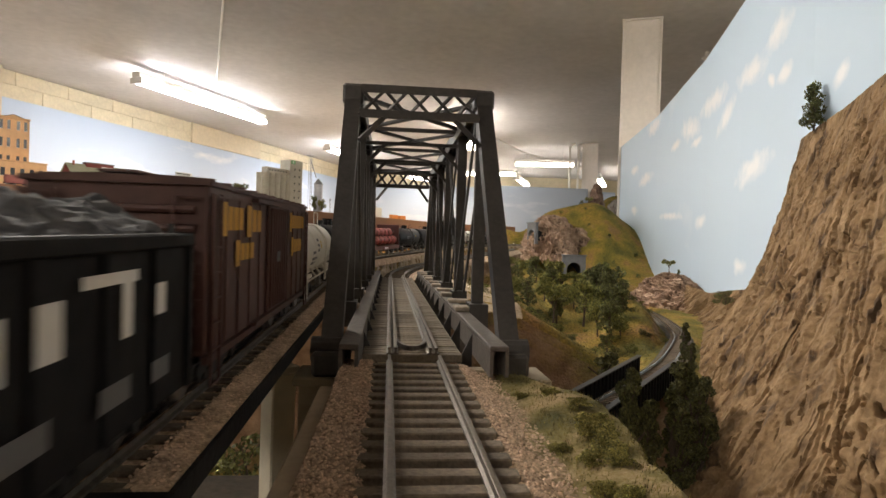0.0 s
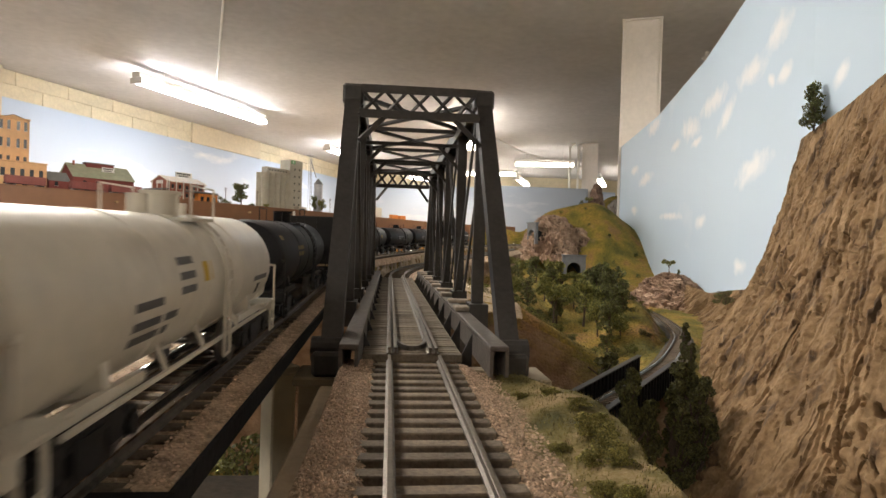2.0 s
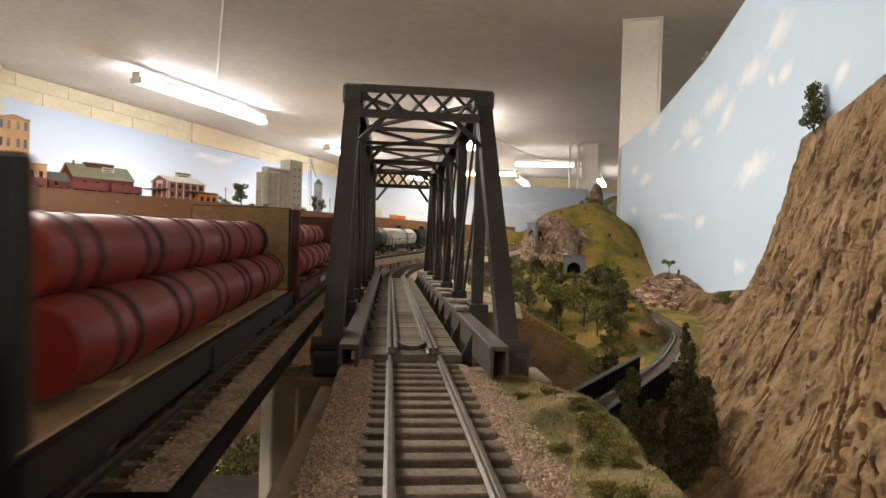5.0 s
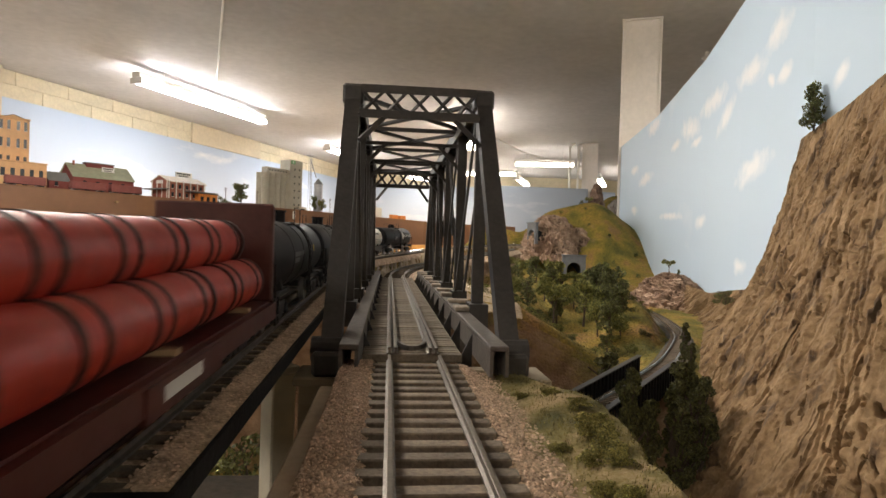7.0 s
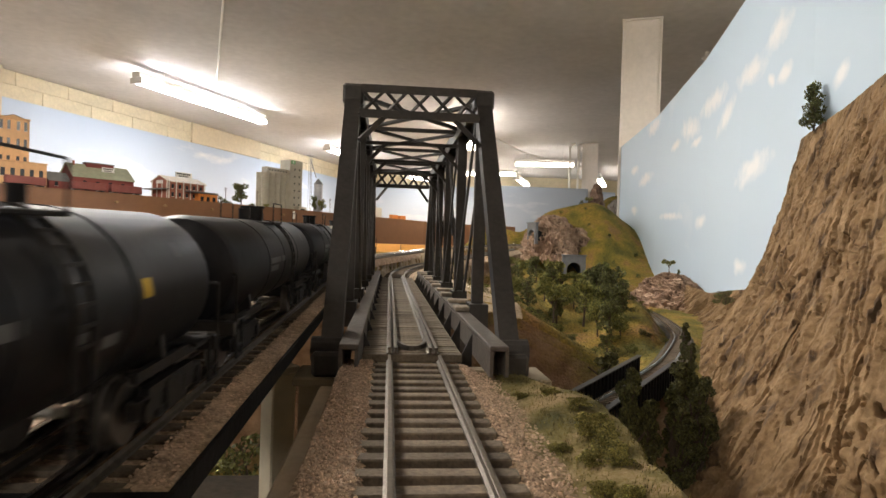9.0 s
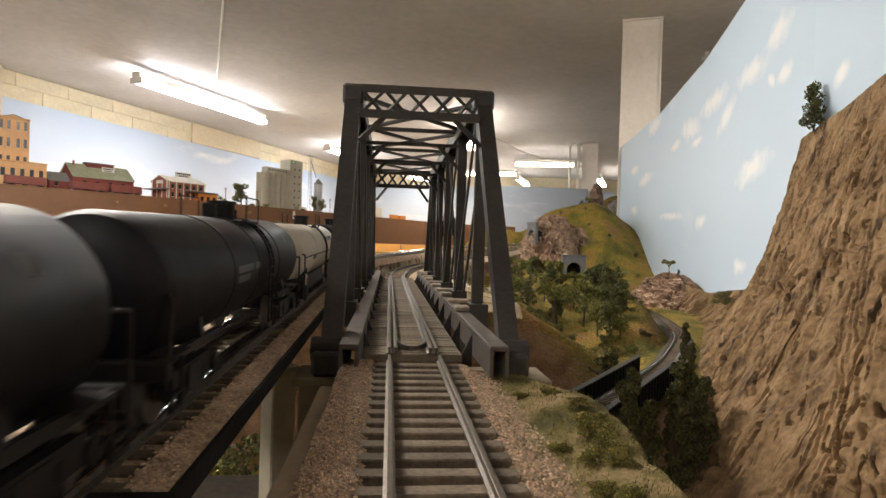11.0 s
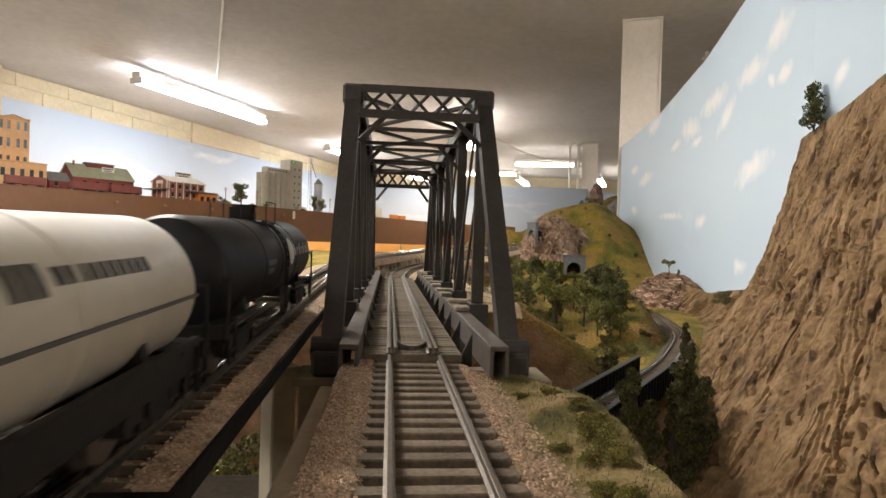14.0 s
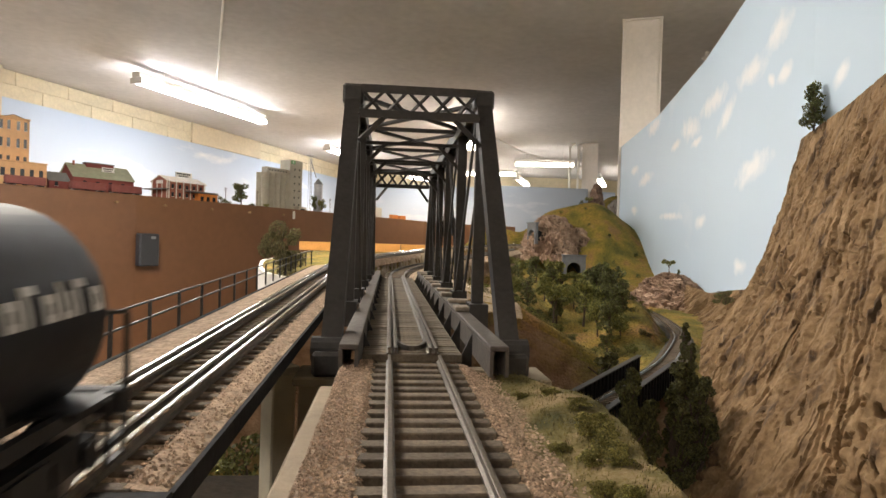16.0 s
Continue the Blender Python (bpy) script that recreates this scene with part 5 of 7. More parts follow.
def land_edge(y):
    """The layout's left-hand edge in plan."""
    return np.interp(y, [0.2, 0.655, 0.68, 0.75, 0.9, 1.2, 2.2, 3.3], [-0.30, -0.30, -0.125, -0.16, -0.20, -0.26, -0.32, -0.36])


ground_me = sheet("ground", np.stack([np.maximum(gx, land_edge(gy)), gy, gz], -1), M["land"])
bm = bmesh.new()
bm.from_mesh(ground_me)
bmesh.ops.delete(bm, geom=[f for f in bm.faces if f.calc_area() < 1e-8], context="FACES")
bm.to_mesh(ground_me)
bm.free()
ground = new("ground", ground_me)
tagged(ground, "scenic layout ground of turf, straw grass and earth", "ground", kind="structure")
slab("layout_edge", [(float(land_edge(y)), y) for y in np.arange(0.68, 3.3, 0.05)], -0.16, -0.004, 0.006, M["white"], "white painted curved edge of the layout", "layout edge")


def height(x, y):
    i, j = (x + 0.45) / 0.006, (y - 0.20) / 0.007
    i, j = int(np.clip(round(i), 0, gz.shape[0] - 1)), int(np.clip(round(j), 0, gz.shape[1] - 1))
    return float(gz[i, j])


def fractured(s, h, strata, seed, slant=0.30):
    """Broken rock relief, about -1..1: long low plates split by deep narrow cracks that start and stop, and a few level ledges."""
    wob = 0.012 * fractal(s * 16, h * 12, 0, 4, seed)
    c = math.hypot(1, slant)
    a, b = (s + slant * h) / c + wob, (h - slant * s) / c - wob
    out = 0.8 * fractal(s * 6, h * 5, 0, 5, seed + 5)
    for k, (f, el, amp, steps) in enumerate(((1.0, 0.30, 0.75, 4.0), (2.1, 0.32, 0.62, 4.0), (4.6, 0.42, 0.30, 3.0))):
        q = steps * fractal(a * strata * f * 0.5, b * strata * f * el * 0.5, 0, 3, seed + 20 + k)
        fr = q - np.floor(q)
        out = out + amp * 0.55 * (fr * (1 - smooth(0.78, 1.0, fr)) - 0.3)
        g = fractal(a * strata * f * 0.6 + 7, b * strata * f * el * 0.45, 0, 3, seed + 10 + k)
        broken = smooth(0.02, 0.10, fractal(s * 17 * f, h * 9 * f, 0, 2, seed + 30 + k))
        out = out - amp * 1.7 * smooth(0.06, 0.0, np.abs(g)) * broken
    g = fractal(s * 4, h * 9 + s * 2, 0, 4, seed + 50)
    out = out - 0.5 * smooth(0.03, 0.0, np.abs(g)) * smooth(-0.05, 0.15, fractal(s * 6, h * 6, 0, 2, seed + 51))
    return out + 0.16 * fractal(s * 90, h * 90, 0, 4, seed + 6)


def rock_face(name, label, base, crest, rows, cols, material, rough, seed, strata=35.0, curl=0.0, dip=0.5):
    """A cast rock face between a base line and a crest line (plan points with height), cut by slanting joints."""
    b = np.array(base, float)
    c = np.array(crest, float)
    u, v = np.linspace(0, 1, cols), np.linspace(0, 1, rows)
    bb = np.stack([np.interp(u, np.linspace(0, 1, len(b)), b[:, k]) for k in range(3)], -1)
    cc = np.stack([np.interp(u, np.linspace(0, 1, len(c)), c[:, k]) for k in range(3)], -1)
    g = bb[None] * (1 - v[:, None, None]) + cc[None] * v[:, None, None]
    du, dv = np.gradient(g, axis=1), np.gradient(g, axis=0)
    nrm = np.cross(dv, du)
    nrm = nrm / np.linalg.norm(nrm, axis=2, keepdims=True)
    s = np.cumsum(np.linalg.norm(du, axis=2), axis=1)
    h = g[..., 2]
    d = rough * fractured(s, h, strata, seed, dip)
    d = d * np.clip(np.minimum(1, (1 - v[:, None]) * 5 + 0.12), 0, 1)
    g = g + nrm * d[..., None] + nrm * (curl * np.sin(v * math.pi))[:, None, None]
    ob = new(name, sheet(name, g, material, False))
    return tagged(ob, label, "rock face", kind="structure")


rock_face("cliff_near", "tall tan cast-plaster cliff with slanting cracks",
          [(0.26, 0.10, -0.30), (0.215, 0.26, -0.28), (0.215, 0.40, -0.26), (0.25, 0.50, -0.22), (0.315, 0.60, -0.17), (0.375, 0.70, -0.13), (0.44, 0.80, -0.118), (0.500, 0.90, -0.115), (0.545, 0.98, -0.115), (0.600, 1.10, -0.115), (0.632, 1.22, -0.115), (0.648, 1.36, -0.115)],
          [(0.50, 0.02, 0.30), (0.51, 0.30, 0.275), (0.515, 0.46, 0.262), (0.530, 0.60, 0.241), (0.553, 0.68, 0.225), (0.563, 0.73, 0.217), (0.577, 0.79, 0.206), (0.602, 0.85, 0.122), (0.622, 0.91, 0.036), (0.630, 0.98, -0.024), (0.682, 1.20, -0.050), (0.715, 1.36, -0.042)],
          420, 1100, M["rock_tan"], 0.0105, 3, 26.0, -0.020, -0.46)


def rock_dome(name, label, cx, cy, z0, rx, ry, h, material, rough, seed, n=130, squareness=0.5):
    """A rocky knoll over a plan ellipse, rough with fractured facets."""
    u, v = np.meshgrid(np.linspace(0, 2 * math.pi, n), np.linspace(0.02, 1, n // 2), indexing="ij")
    x, y = cx + rx * v * np.cos(u), cy + ry * v * np.sin(u)
    z = z0 + h * (1 - v ** 2) ** squareness
    k = rough * 1.3 * fractured(x + 0.7 * z, 0.8 * y + 1.1 * z, 42.0, seed, 0.6)
    p = np.stack([x + k * np.cos(u), y + k * np.sin(u), z + k * 0.6], -1)
    ob = new(name, sheet(name, p, material, False))
    return tagged(ob, label, "rock", kind="structure")


rock_dome("rock_knoll", "pinkish brown cast rock knoll beside the lower track", 0.722, 1.46, -0.13, 0.118, 0.16, 0.112, M["rock_pink"], 0.017, 12, 170, 0.95)
rock_dome("rock_outcrop", "pinkish fractured rock outcrop above a tunnel", 0.625, 2.25, -0.02, 0.125, 0.11, 0.185, M["rock_pink"], 0.018, 21, 170, 0.7)
rock_dome("rock_shoulder", "tan rock shoulder around a tunnel mouth", 0.735, 2.26, -0.05, 0.09, 0.10, 0.17, M["rock_pink"], 0.013, 25, 130, 0.7)
rock_dome("rock_butte", "tall brown rock butte on a green hilltop", 0.866, 2.42, 0.15, 0.040, 0.045, 0.165, M["rock_brown"], 0.008, 31, 90, 0.55)
M["rock_grey"] = rock_material("grey_cast_rock", (0.16, 0.14, 0.12), (0.30, 0.27, 0.24), (0.44, 0.40, 0.36), 40)
rock_dome("rock_grey", "grey rock crag on the farther hills", 1.19, 3.0, 0.13, 0.07, 0.07, 0.17, M["rock_grey"], 0.013, 41, 80, 0.6)

M["portal_stone"] = mat("grey_cast_portal", (0.17, 0.17, 0.175), 0.15, 0.85, 0, 0.02, 0.3)
# near-black colour stands in for the lack of light inside the tunnels
M["dark_hole"] = mat("unlit_tunnel_lining", (0.02, 0.02, 0.02), 0.1, 0.95, 0, 0.02, 0.1)


def tunnel_portal(x, y, z, turn, w, h, r, label):
    """A tunnel mouth: a slab with an arched opening, a coping, and a dark lining behind."""
    t = thing("tunnel_portal", label, "tunnel portal", pose(x, y, z, 0, 0, turn))
    bm = bmesh.new()
    arch = [(-r, 0.0)] + [(-r * math.cos(a), h * 0.42 + r * math.sin(a)) for a in np.linspace(0, math.pi, 17)] + [(r, 0.0)]
    outer = [(-w / 2, 0.0)] + [(-w / 2 + w * k / 16, h) if 0 < k < 16 else (-w / 2 if k == 0 else w / 2, h) for k in range(17)] + [(w / 2, 0.0)]
    rows = []
    for yy in (0.0, 0.012):
        rows.append(([bm.verts.new((a, yy, b)) for a, b in arch], [bm.verts.new((a, yy, b)) for a, b in outer]))
    (a0, o0), (a1, o1) = rows
    for k in range(len(arch) - 1):
        bm.faces.new((a0[k], a0[k + 1], o0[k + 1], o0[k]))
        bm.faces.new((a1[k + 1], a1[k], o1[k], o1[k + 1]))
        bm.faces.new((a0[k], a1[k], a1[k + 1], a0[k + 1]))
        bm.faces.new((o0[k], o0[k + 1], o1[k + 1], o1[k]))
    part("portal_face", bm, M["portal_stone"], t)
    bm = bmesh.new()
    box(bm, -w / 2 - 0.003, w / 2 + 0.003, -0.003, 0.014, h, h + 0.005, bevel=0.001)
    part("coping", bm, M["portal_stone"], t)
    bm = bmesh.new()
    ra = [bm.verts.new((a, 0.0125, b)) for a, b in arch]
    rb = [bm.verts.new((a, 0.16, b)) for a, b in arch]
    for k in range(len(arch) - 1):
        bm.faces.new((ra[k], ra[k + 1], rb[k + 1], rb[k]))
    bm.faces.new(rb)
    part("tunnel_lining", bm, M["dark_hole"], t, "dark tunnel lining")


tunnel_portal(0.661, 2.06, -0.078, 2, 0.086, 0.088, 0.028, "grey cast tunnel portal on the lower track")
tunnel_portal(0.530, 2.19, 0.050, -74, 0.062, 0.078, 0.022, "grey cast tunnel portal above the rock outcrop")


def girder_span(rows, label):
    """A plate-girder bridge: two black side plates with stiffeners under and beside the lower track."""
    t = thing("plate_girder_bridge", label, "bridge")
    for s in (-1, 1):
        g = part("side_girder", bm_sweep(rows, [(s * 0.021 - 0.0008, -0.018), (s * 0.021 + 0.0008, -0.018), (s * 0.021 + 0.0008, 0.011), (s * 0.021 - 0.0008, 0.011)]), M["girder_black"], t, "black plate girder")
        part("flange", bm_sweep(rows, [(s * 0.021 - 0.0028, 0.0112), (s * 0.021 + 0.0028, 0.0112), (s * 0.021 + 0.0028, 0.0124), (s * 0.021 - 0.0028, 0.0124)]), M["bridge"], g)
        for q in rows[1:-1:1]:
            bm = bmesh.new()
            cx, cy = q[0] + math.sin(q[3]) * s * 0.021, q[1] - math.cos(q[3]) * s * 0.021
            box(bm, -0.0004, 0.0004, -0.0024, 0.0024, -0.0178, 0.0110, pose(cx, cy, q[2], 0, 0, math.degrees(q[3])))
            part("stiffener", bm, M["girder_black"], g)
    part("floor_plate", bm_sweep(rows, [(-0.020, -0.0095), (0.020, -0.0095), (0.020, -0.0070), (-0.020, -0.0070)]), M["girder_black"], t)


girder_span(LOW_ROWS[(LOW_ROWS[:, 1] > 0.44) & (LOW_ROWS[:, 1] < 0.665)], "black plate girder bridge carrying the lower track")
track("lower model railway track curving through the valley", LOW_ROWS, 0.0068, M["tie"])
low_bed = LOW_ROWS[LOW_ROWS[:, 1] > 0.66]
M["cinder"] = mat("dark_grey_ballast", (0.085, 0.075, 0.062), 0.35, 0.95, 0, 0.004, 0.9, (0.12, 0.105, 0.088), fine=4)
solid("lower_roadbed", bm_sweep(low_bed, [(-0.026, -0.012), (0.026, -0.012), (0.017, -0.0042), (-0.017, -0.0042)]), M["cinder"], "grey cinder roadbed of the lower track", "roadbed", "structure")
solid("main_roadbed", bm_sweep(FAR_ROWS, [(-0.022, -0.012), (0.030, -0.012), (0.019, -0.0042), (-0.017, -0.0042)]), M["ballast"], "pale ballast roadbed past the bridge", "roadbed", "structure")
outer_far = ROWS_T[ROWS_T[:, 1] > 0.60]
solid("outer_roadbed", bm_sweep(outer_far, [(-0.030, -0.012), (0.020, -0.012), (0.0165, -0.0042), (-0.019, -0.0042)]), M["ballast"], "pale ballast roadbed of the outer track", "roadbed", "structure")
outer_near = ROWS_T[ROWS_T[:, 1] < 0.092]
solid("outer_roadbed", bm_sweep(outer_near, [(-0.045, -0.10), (0.022, -0.10), (0.018, -0.0095), (-0.030, -0.0095)]), M["cinder"], "ballast roadbed of the outer track behind", "roadbed", "structure")
t = thing("layout_bench", "plain timber bench carrying the scenic layout", "bench", kind="structure")
for x in (-0.02, 0.6, 1.2):
    for y in (-0.7, 0.9, 2.9):
        bm = bmesh.new()
        box(bm, x - 0.03, x + 0.03, y - 0.03, y + 0.03, FLOOR, -0.40)
        part("leg", bm, M["plank"], t)
bm = bmesh.new()
box(bm, -0.14, 1.28, -1.75, 3.28, -0.40, -0.36)
part("tabletop", bm, M["plank"], t)
for x0, x1, y0, y1 in ((-0.135, -0.09, -1.7, 0.09), (-0.02, 0.05, -0.88, 0.20), (-0.12, 1.27, 3.22, 3.26), (1.22, 1.26, 0.25, 3.2)):
    bm = bmesh.new()
    box(bm, x0, x1, y0, y1, -0.36, -0.105)
    part("riser", bm, M["plank"], t)

# sandy ground round the two tracks past the bridge
sx, sy = np.meshgrid(np.linspace(-0.13, 0.16, 110), np.linspace(0.715, 1.45, 200), indexing="ij")
sz = np.array([[height(a, b) for b in sy[0]] for a in sx[:, 0]]) + 0.0010 + 0.0020 * fractal(sx * 25, sy * 25, 0, 4, 6)
sand = new("sandy_ground", sheet("sandy_ground", np.stack([np.maximum(sx, land_edge(sy) + 0.003), sy, sz], -1), M["sand"]))
tagged(sand, "pale sandy ground with scattered tufts round the tracks", "ground", kind="structure")

# the timber guard board on the layout's back edge
t = thing("guard_board", "varnished pine guard board on the layout's far edge", "guard board", pose(0, 2.05, 0))
bm = bmesh.new()
box(bm, -0.32, 0.36, 0, 0.006, 0.004, 0.034, bevel=0.001)
part("board", bm, M["pine"], t)
for x in (-0.19, -0.08, 0.03, 0.14, 0.25):
    bm = bmesh.new()
    box(bm, x - 0.002, x + 0.002, -0.005, -0.0002, -0.03, 0.032)
    part("batten", bm, M["plank"], t)


# ---- the near bank ----
def bank_height(x, y):
    e = np.interp(y, [-0.9, 0.02, 0.10, 0.125, 0.148, 0.172, 0.195, 0.222], [0.050, 0.038, 0.042, 0.046, 0.049, 0.045, 0.030, 0.020]) + 0.0025 * fractal(y * 60, x * 0, 0, 3, 4)
    n = fractal(x * 90, y * 90, 0, 4, 7)
    z = -0.0052 + 0.0005 * n + 0.0014 * smooth(0.0125, 0.0150, np.abs(x))
    z = z - 0.0030 * smooth(0.016, 0.024, x) + 0.0048 * smooth(0.026, 0.038, x) * (0.7 + 0.6 * fractal(x * 50, y * 50, 0, 3, 8))
    z = z + 0.0013 * smooth(-0.0122, -0.0136, x)
    over = np.maximum(x - e, 0)
    return z - over * 3.2 - 6 * over ** 1.5


bx, by = np.meshgrid(np.r_[np.linspace(-0.0246, 0.055, 116), np.linspace(0.0565, 0.10, 20)], np.r_[np.linspace(-0.9, -0.02, 60), np.linspace(-0.015, 0.2045, 220)], indexing="ij")
bz = bank_height(bx, by)


def bank_material():
    """Pinkish ballast that gives way to straw and moss-green turf further from the track."""
    m = bpy.data.materials.new("ballast_and_turf")
    m.use_nodes = True
    n, ln = m.node_tree.nodes, m.node_tree.links
    b = n["Principled BSDF"]
    b.inputs["Roughness"].default_value = 0.95
    co = n.new("ShaderNodeTexCoord")

    def noise_(scale, detail=4):
        t = n.new("ShaderNodeTexNoise")
        t.inputs["Scale"].default_value, t.inputs["Detail"].default_value = scale, detail
        ln.new(co.outputs["Object"], t.inputs["Vector"])
        return t.outputs["Fac"]

    def ramp(fac, *stops):
        r = n.new("ShaderNodeValToRGB")
        e = r.color_ramp.elements
        e[0].position, e[0].color = stops[0][0], (*stops[0][1], 1)
        e[1].position, e[1].color = stops[-1][0], (*stops[-1][1], 1)
        for p, c in stops[1:-1]:
            e.new(p).color = (*c, 1)
        ln.new(fac, r.inputs["Fac"])
        return r.outputs["Color"]
    stone = ramp(noise_(700, 3), (0.32, (0.155, 0.10, 0.066)), (0.5, (0.32, 0.222, 0.150)), (0.7, (0.47, 0.350, 0.25)))
    turf = ramp(noise_(65), (0.34, (0.060, 0.055, 0.010)), (0.48, (0.135, 0.105, 0.026)), (0.60, (0.255, 0.180, 0.085)))
    sep = n.new("ShaderNodeSeparateXYZ")
    ln.new(co.outputs["Object"], sep.inputs[0])
    add = n.new("ShaderNodeMath")
    add.operation = "MULTIPLY_ADD"
    ln.new(noise_(80), add.inputs[0])
    add.inputs[1].default_value = 0.016
    ln.new(sep.outputs["X"], add.inputs[2])
    mr = n.new("ShaderNodeMapRange")
    mr.inputs["From Min"].default_value, mr.inputs["From Max"].default_value = 0.026, 0.036
    ln.new(add.outputs[0], mr.inputs["Value"])
    mix = n.new("ShaderNodeMix")
    mix.data_type = "RGBA"
    ln.new(mr.outputs["Result"], mix.inputs["Factor"])
    ln.new(stone, mix.inputs["A"])
    ln.new(turf, mix.inputs["B"])
    ln.new(mix.outputs["Result"], b.inputs["Base Color"])
    bp = n.new("ShaderNodeBump")
    bp.inputs["Strength"].default_value, bp.inputs["Distance"].default_value = 0.9, 0.0008
    ln.new(noise_(900, 3), bp.inputs["Height"])
    ln.new(bp.outputs["Normal"], b.inputs["Normal"])
    return m


M["bank"] = bank_material()
bank = new("near_bank", sheet("near_bank", np.stack([bx, by, bz], -1), M["bank"]))
tagged(bank, "ballasted track bank with a turf shoulder", "bank", kind="structure")


def pebbles(name, label, n, place, size, seed, material):
    """Loose grains: many small eight-sided stones in one mesh."""
    rg = np.random.RandomState(seed)
    p = place(rg, n)
    base = np.array([(1, 0, 0), (-1, 0, 0), (0, 1, 0), (0, -1, 0), (0, 0, 1), (0, 0, -1)], float)
    tri = np.array([(0, 2, 4), (2, 1, 4), (1, 3, 4), (3, 0, 4), (2, 0, 5), (1, 2, 5), (3, 1, 5), (0, 3, 5)])
    s = size * rg.uniform(0.5, 1.2, (n, 1, 1)) * rg.uniform(0.6, 1.15, (n, 6, 1))
    a = rg.uniform(0, 6.28, n)
    c, sn = np.cos(a), np.sin(a)
    v = base[None] * s
    v = np.stack([v[..., 0] * c[:, None] - v[..., 1] * sn[:, None], v[..., 0] * sn[:, None] + v[..., 1] * c[:, None], v[..., 2] * 0.75], -1) + p[:, None, :]
    f = (tri[None] + 6 * np.arange(n)[:, None, None]).reshape(-1, 3)
    ob = new(name, mesh_from(name, v.reshape(-1, 3).tolist(), f.tolist(), material, False))
    return tagged(ob, label, "gravel", kind="stuff")


def on_bank(rg, n):
    x, y = rg.uniform(-0.0243, 0.028, n), 0.05 + 0.153 * rg.rand(n) ** 1.2
    keep = x < 0.024 + 0.006 * rg.rand(n)
    x = np.where(keep, x, rg.uniform(-0.0243, 0.020, n))
    return np.stack([x, y, bank_height(x, y) + 0.0001], -1)


def on_deck(rg, n):
    x, y = rg.uniform(-0.087, -0.0415, n), 0.09 + 0.40 * rg.rand(n) ** 1.4
    z = 0.002 + 0.0235 * y - np.where(np.abs(x + 0.061) > 0.0130, 0.0026 + 0.12 * np.maximum(np.abs(x + 0.061) - 0.0138, 0), 0.0037)
    return np.stack([x, y, z], -1)


pebbles("ballast_grains", "loose pinkish ballast grains on the track bank", 16000, on_bank, 0.00050, 11, M["stone"])
pebbles("ballast_grains", "loose pinkish ballast grains on the deck", 13000, on_deck, 0.00050, 12, M["stone"])


# ---- trees and tufts ----
def leaf_material(name, dark, light):
    return mat(name, dark, 0.35, 0.85, 0, 0.02, 0.0, light, spots=0.55)


M["leaf_dark"] = leaf_material("dark_green_foam_leaf", (0.058, 0.064, 0.016), (0.115, 0.118, 0.034))
M["leaf_mid"] = leaf_material("green_foam_leaf", (0.105, 0.110, 0.022), (0.215, 0.205, 0.052))
M["leaf_olive"] = leaf_material("olive_foam_leaf", (0.13, 0.125, 0.050), (0.24, 0.22, 0.11))
M["leaf_front"] = leaf_material("dark_olive_foam_leaf", (0.042, 0.044, 0.011), (0.100, 0.094, 0.028))
M["straw"] = leaf_material("straw_and_moss_tuft", (0.090, 0.075, 0.014), (0.21, 0.165, 0.045))
M["bark"] = mat("brown_twig_bark", (0.075, 0.050, 0.035), 0.3, 0.9, 0, 0.01, 0.4)


def foliage(n, blobs, leaf, seed):
    """Small ragged leaf flakes gathered in clumps: vertices and faces for a crown of unit height."""
    rg = np.random.RandomState(seed)
    b = np.array(blobs, float)
    pick = rg.choice(len(b), n, p=b[:, 3] ** 2 / (b[:, 3] ** 2).sum())
    d = rg.normal(size=(n, 3))
    d /= np.linalg.norm(d, axis=1, keepdims=True)
    r = b[pick, 3:4] * (0.55 + 0.5 * rg.rand(n, 1) ** 0.6)
    c = b[pick, :3] + d * r * np.array([1, 1, 0.8])
    u = rg.normal(size=(n, 3))
    u /= np.linalg.norm(u, axis=1, keepdims=True)
    w = np.cross(u, rg.normal(size=(n, 3)))
    w /= np.linalg.norm(w, axis=1, keepdims=True)
    s = leaf * rg.uniform(0.5, 1.3, (n, 1))
    v = np.stack([c - u * s, c + w * s * 0.8, c + u * s, c - w * s * 0.7], 1)
    f = np.arange(4 * n).reshape(n, 4)
    return v.reshape(-1, 3), f


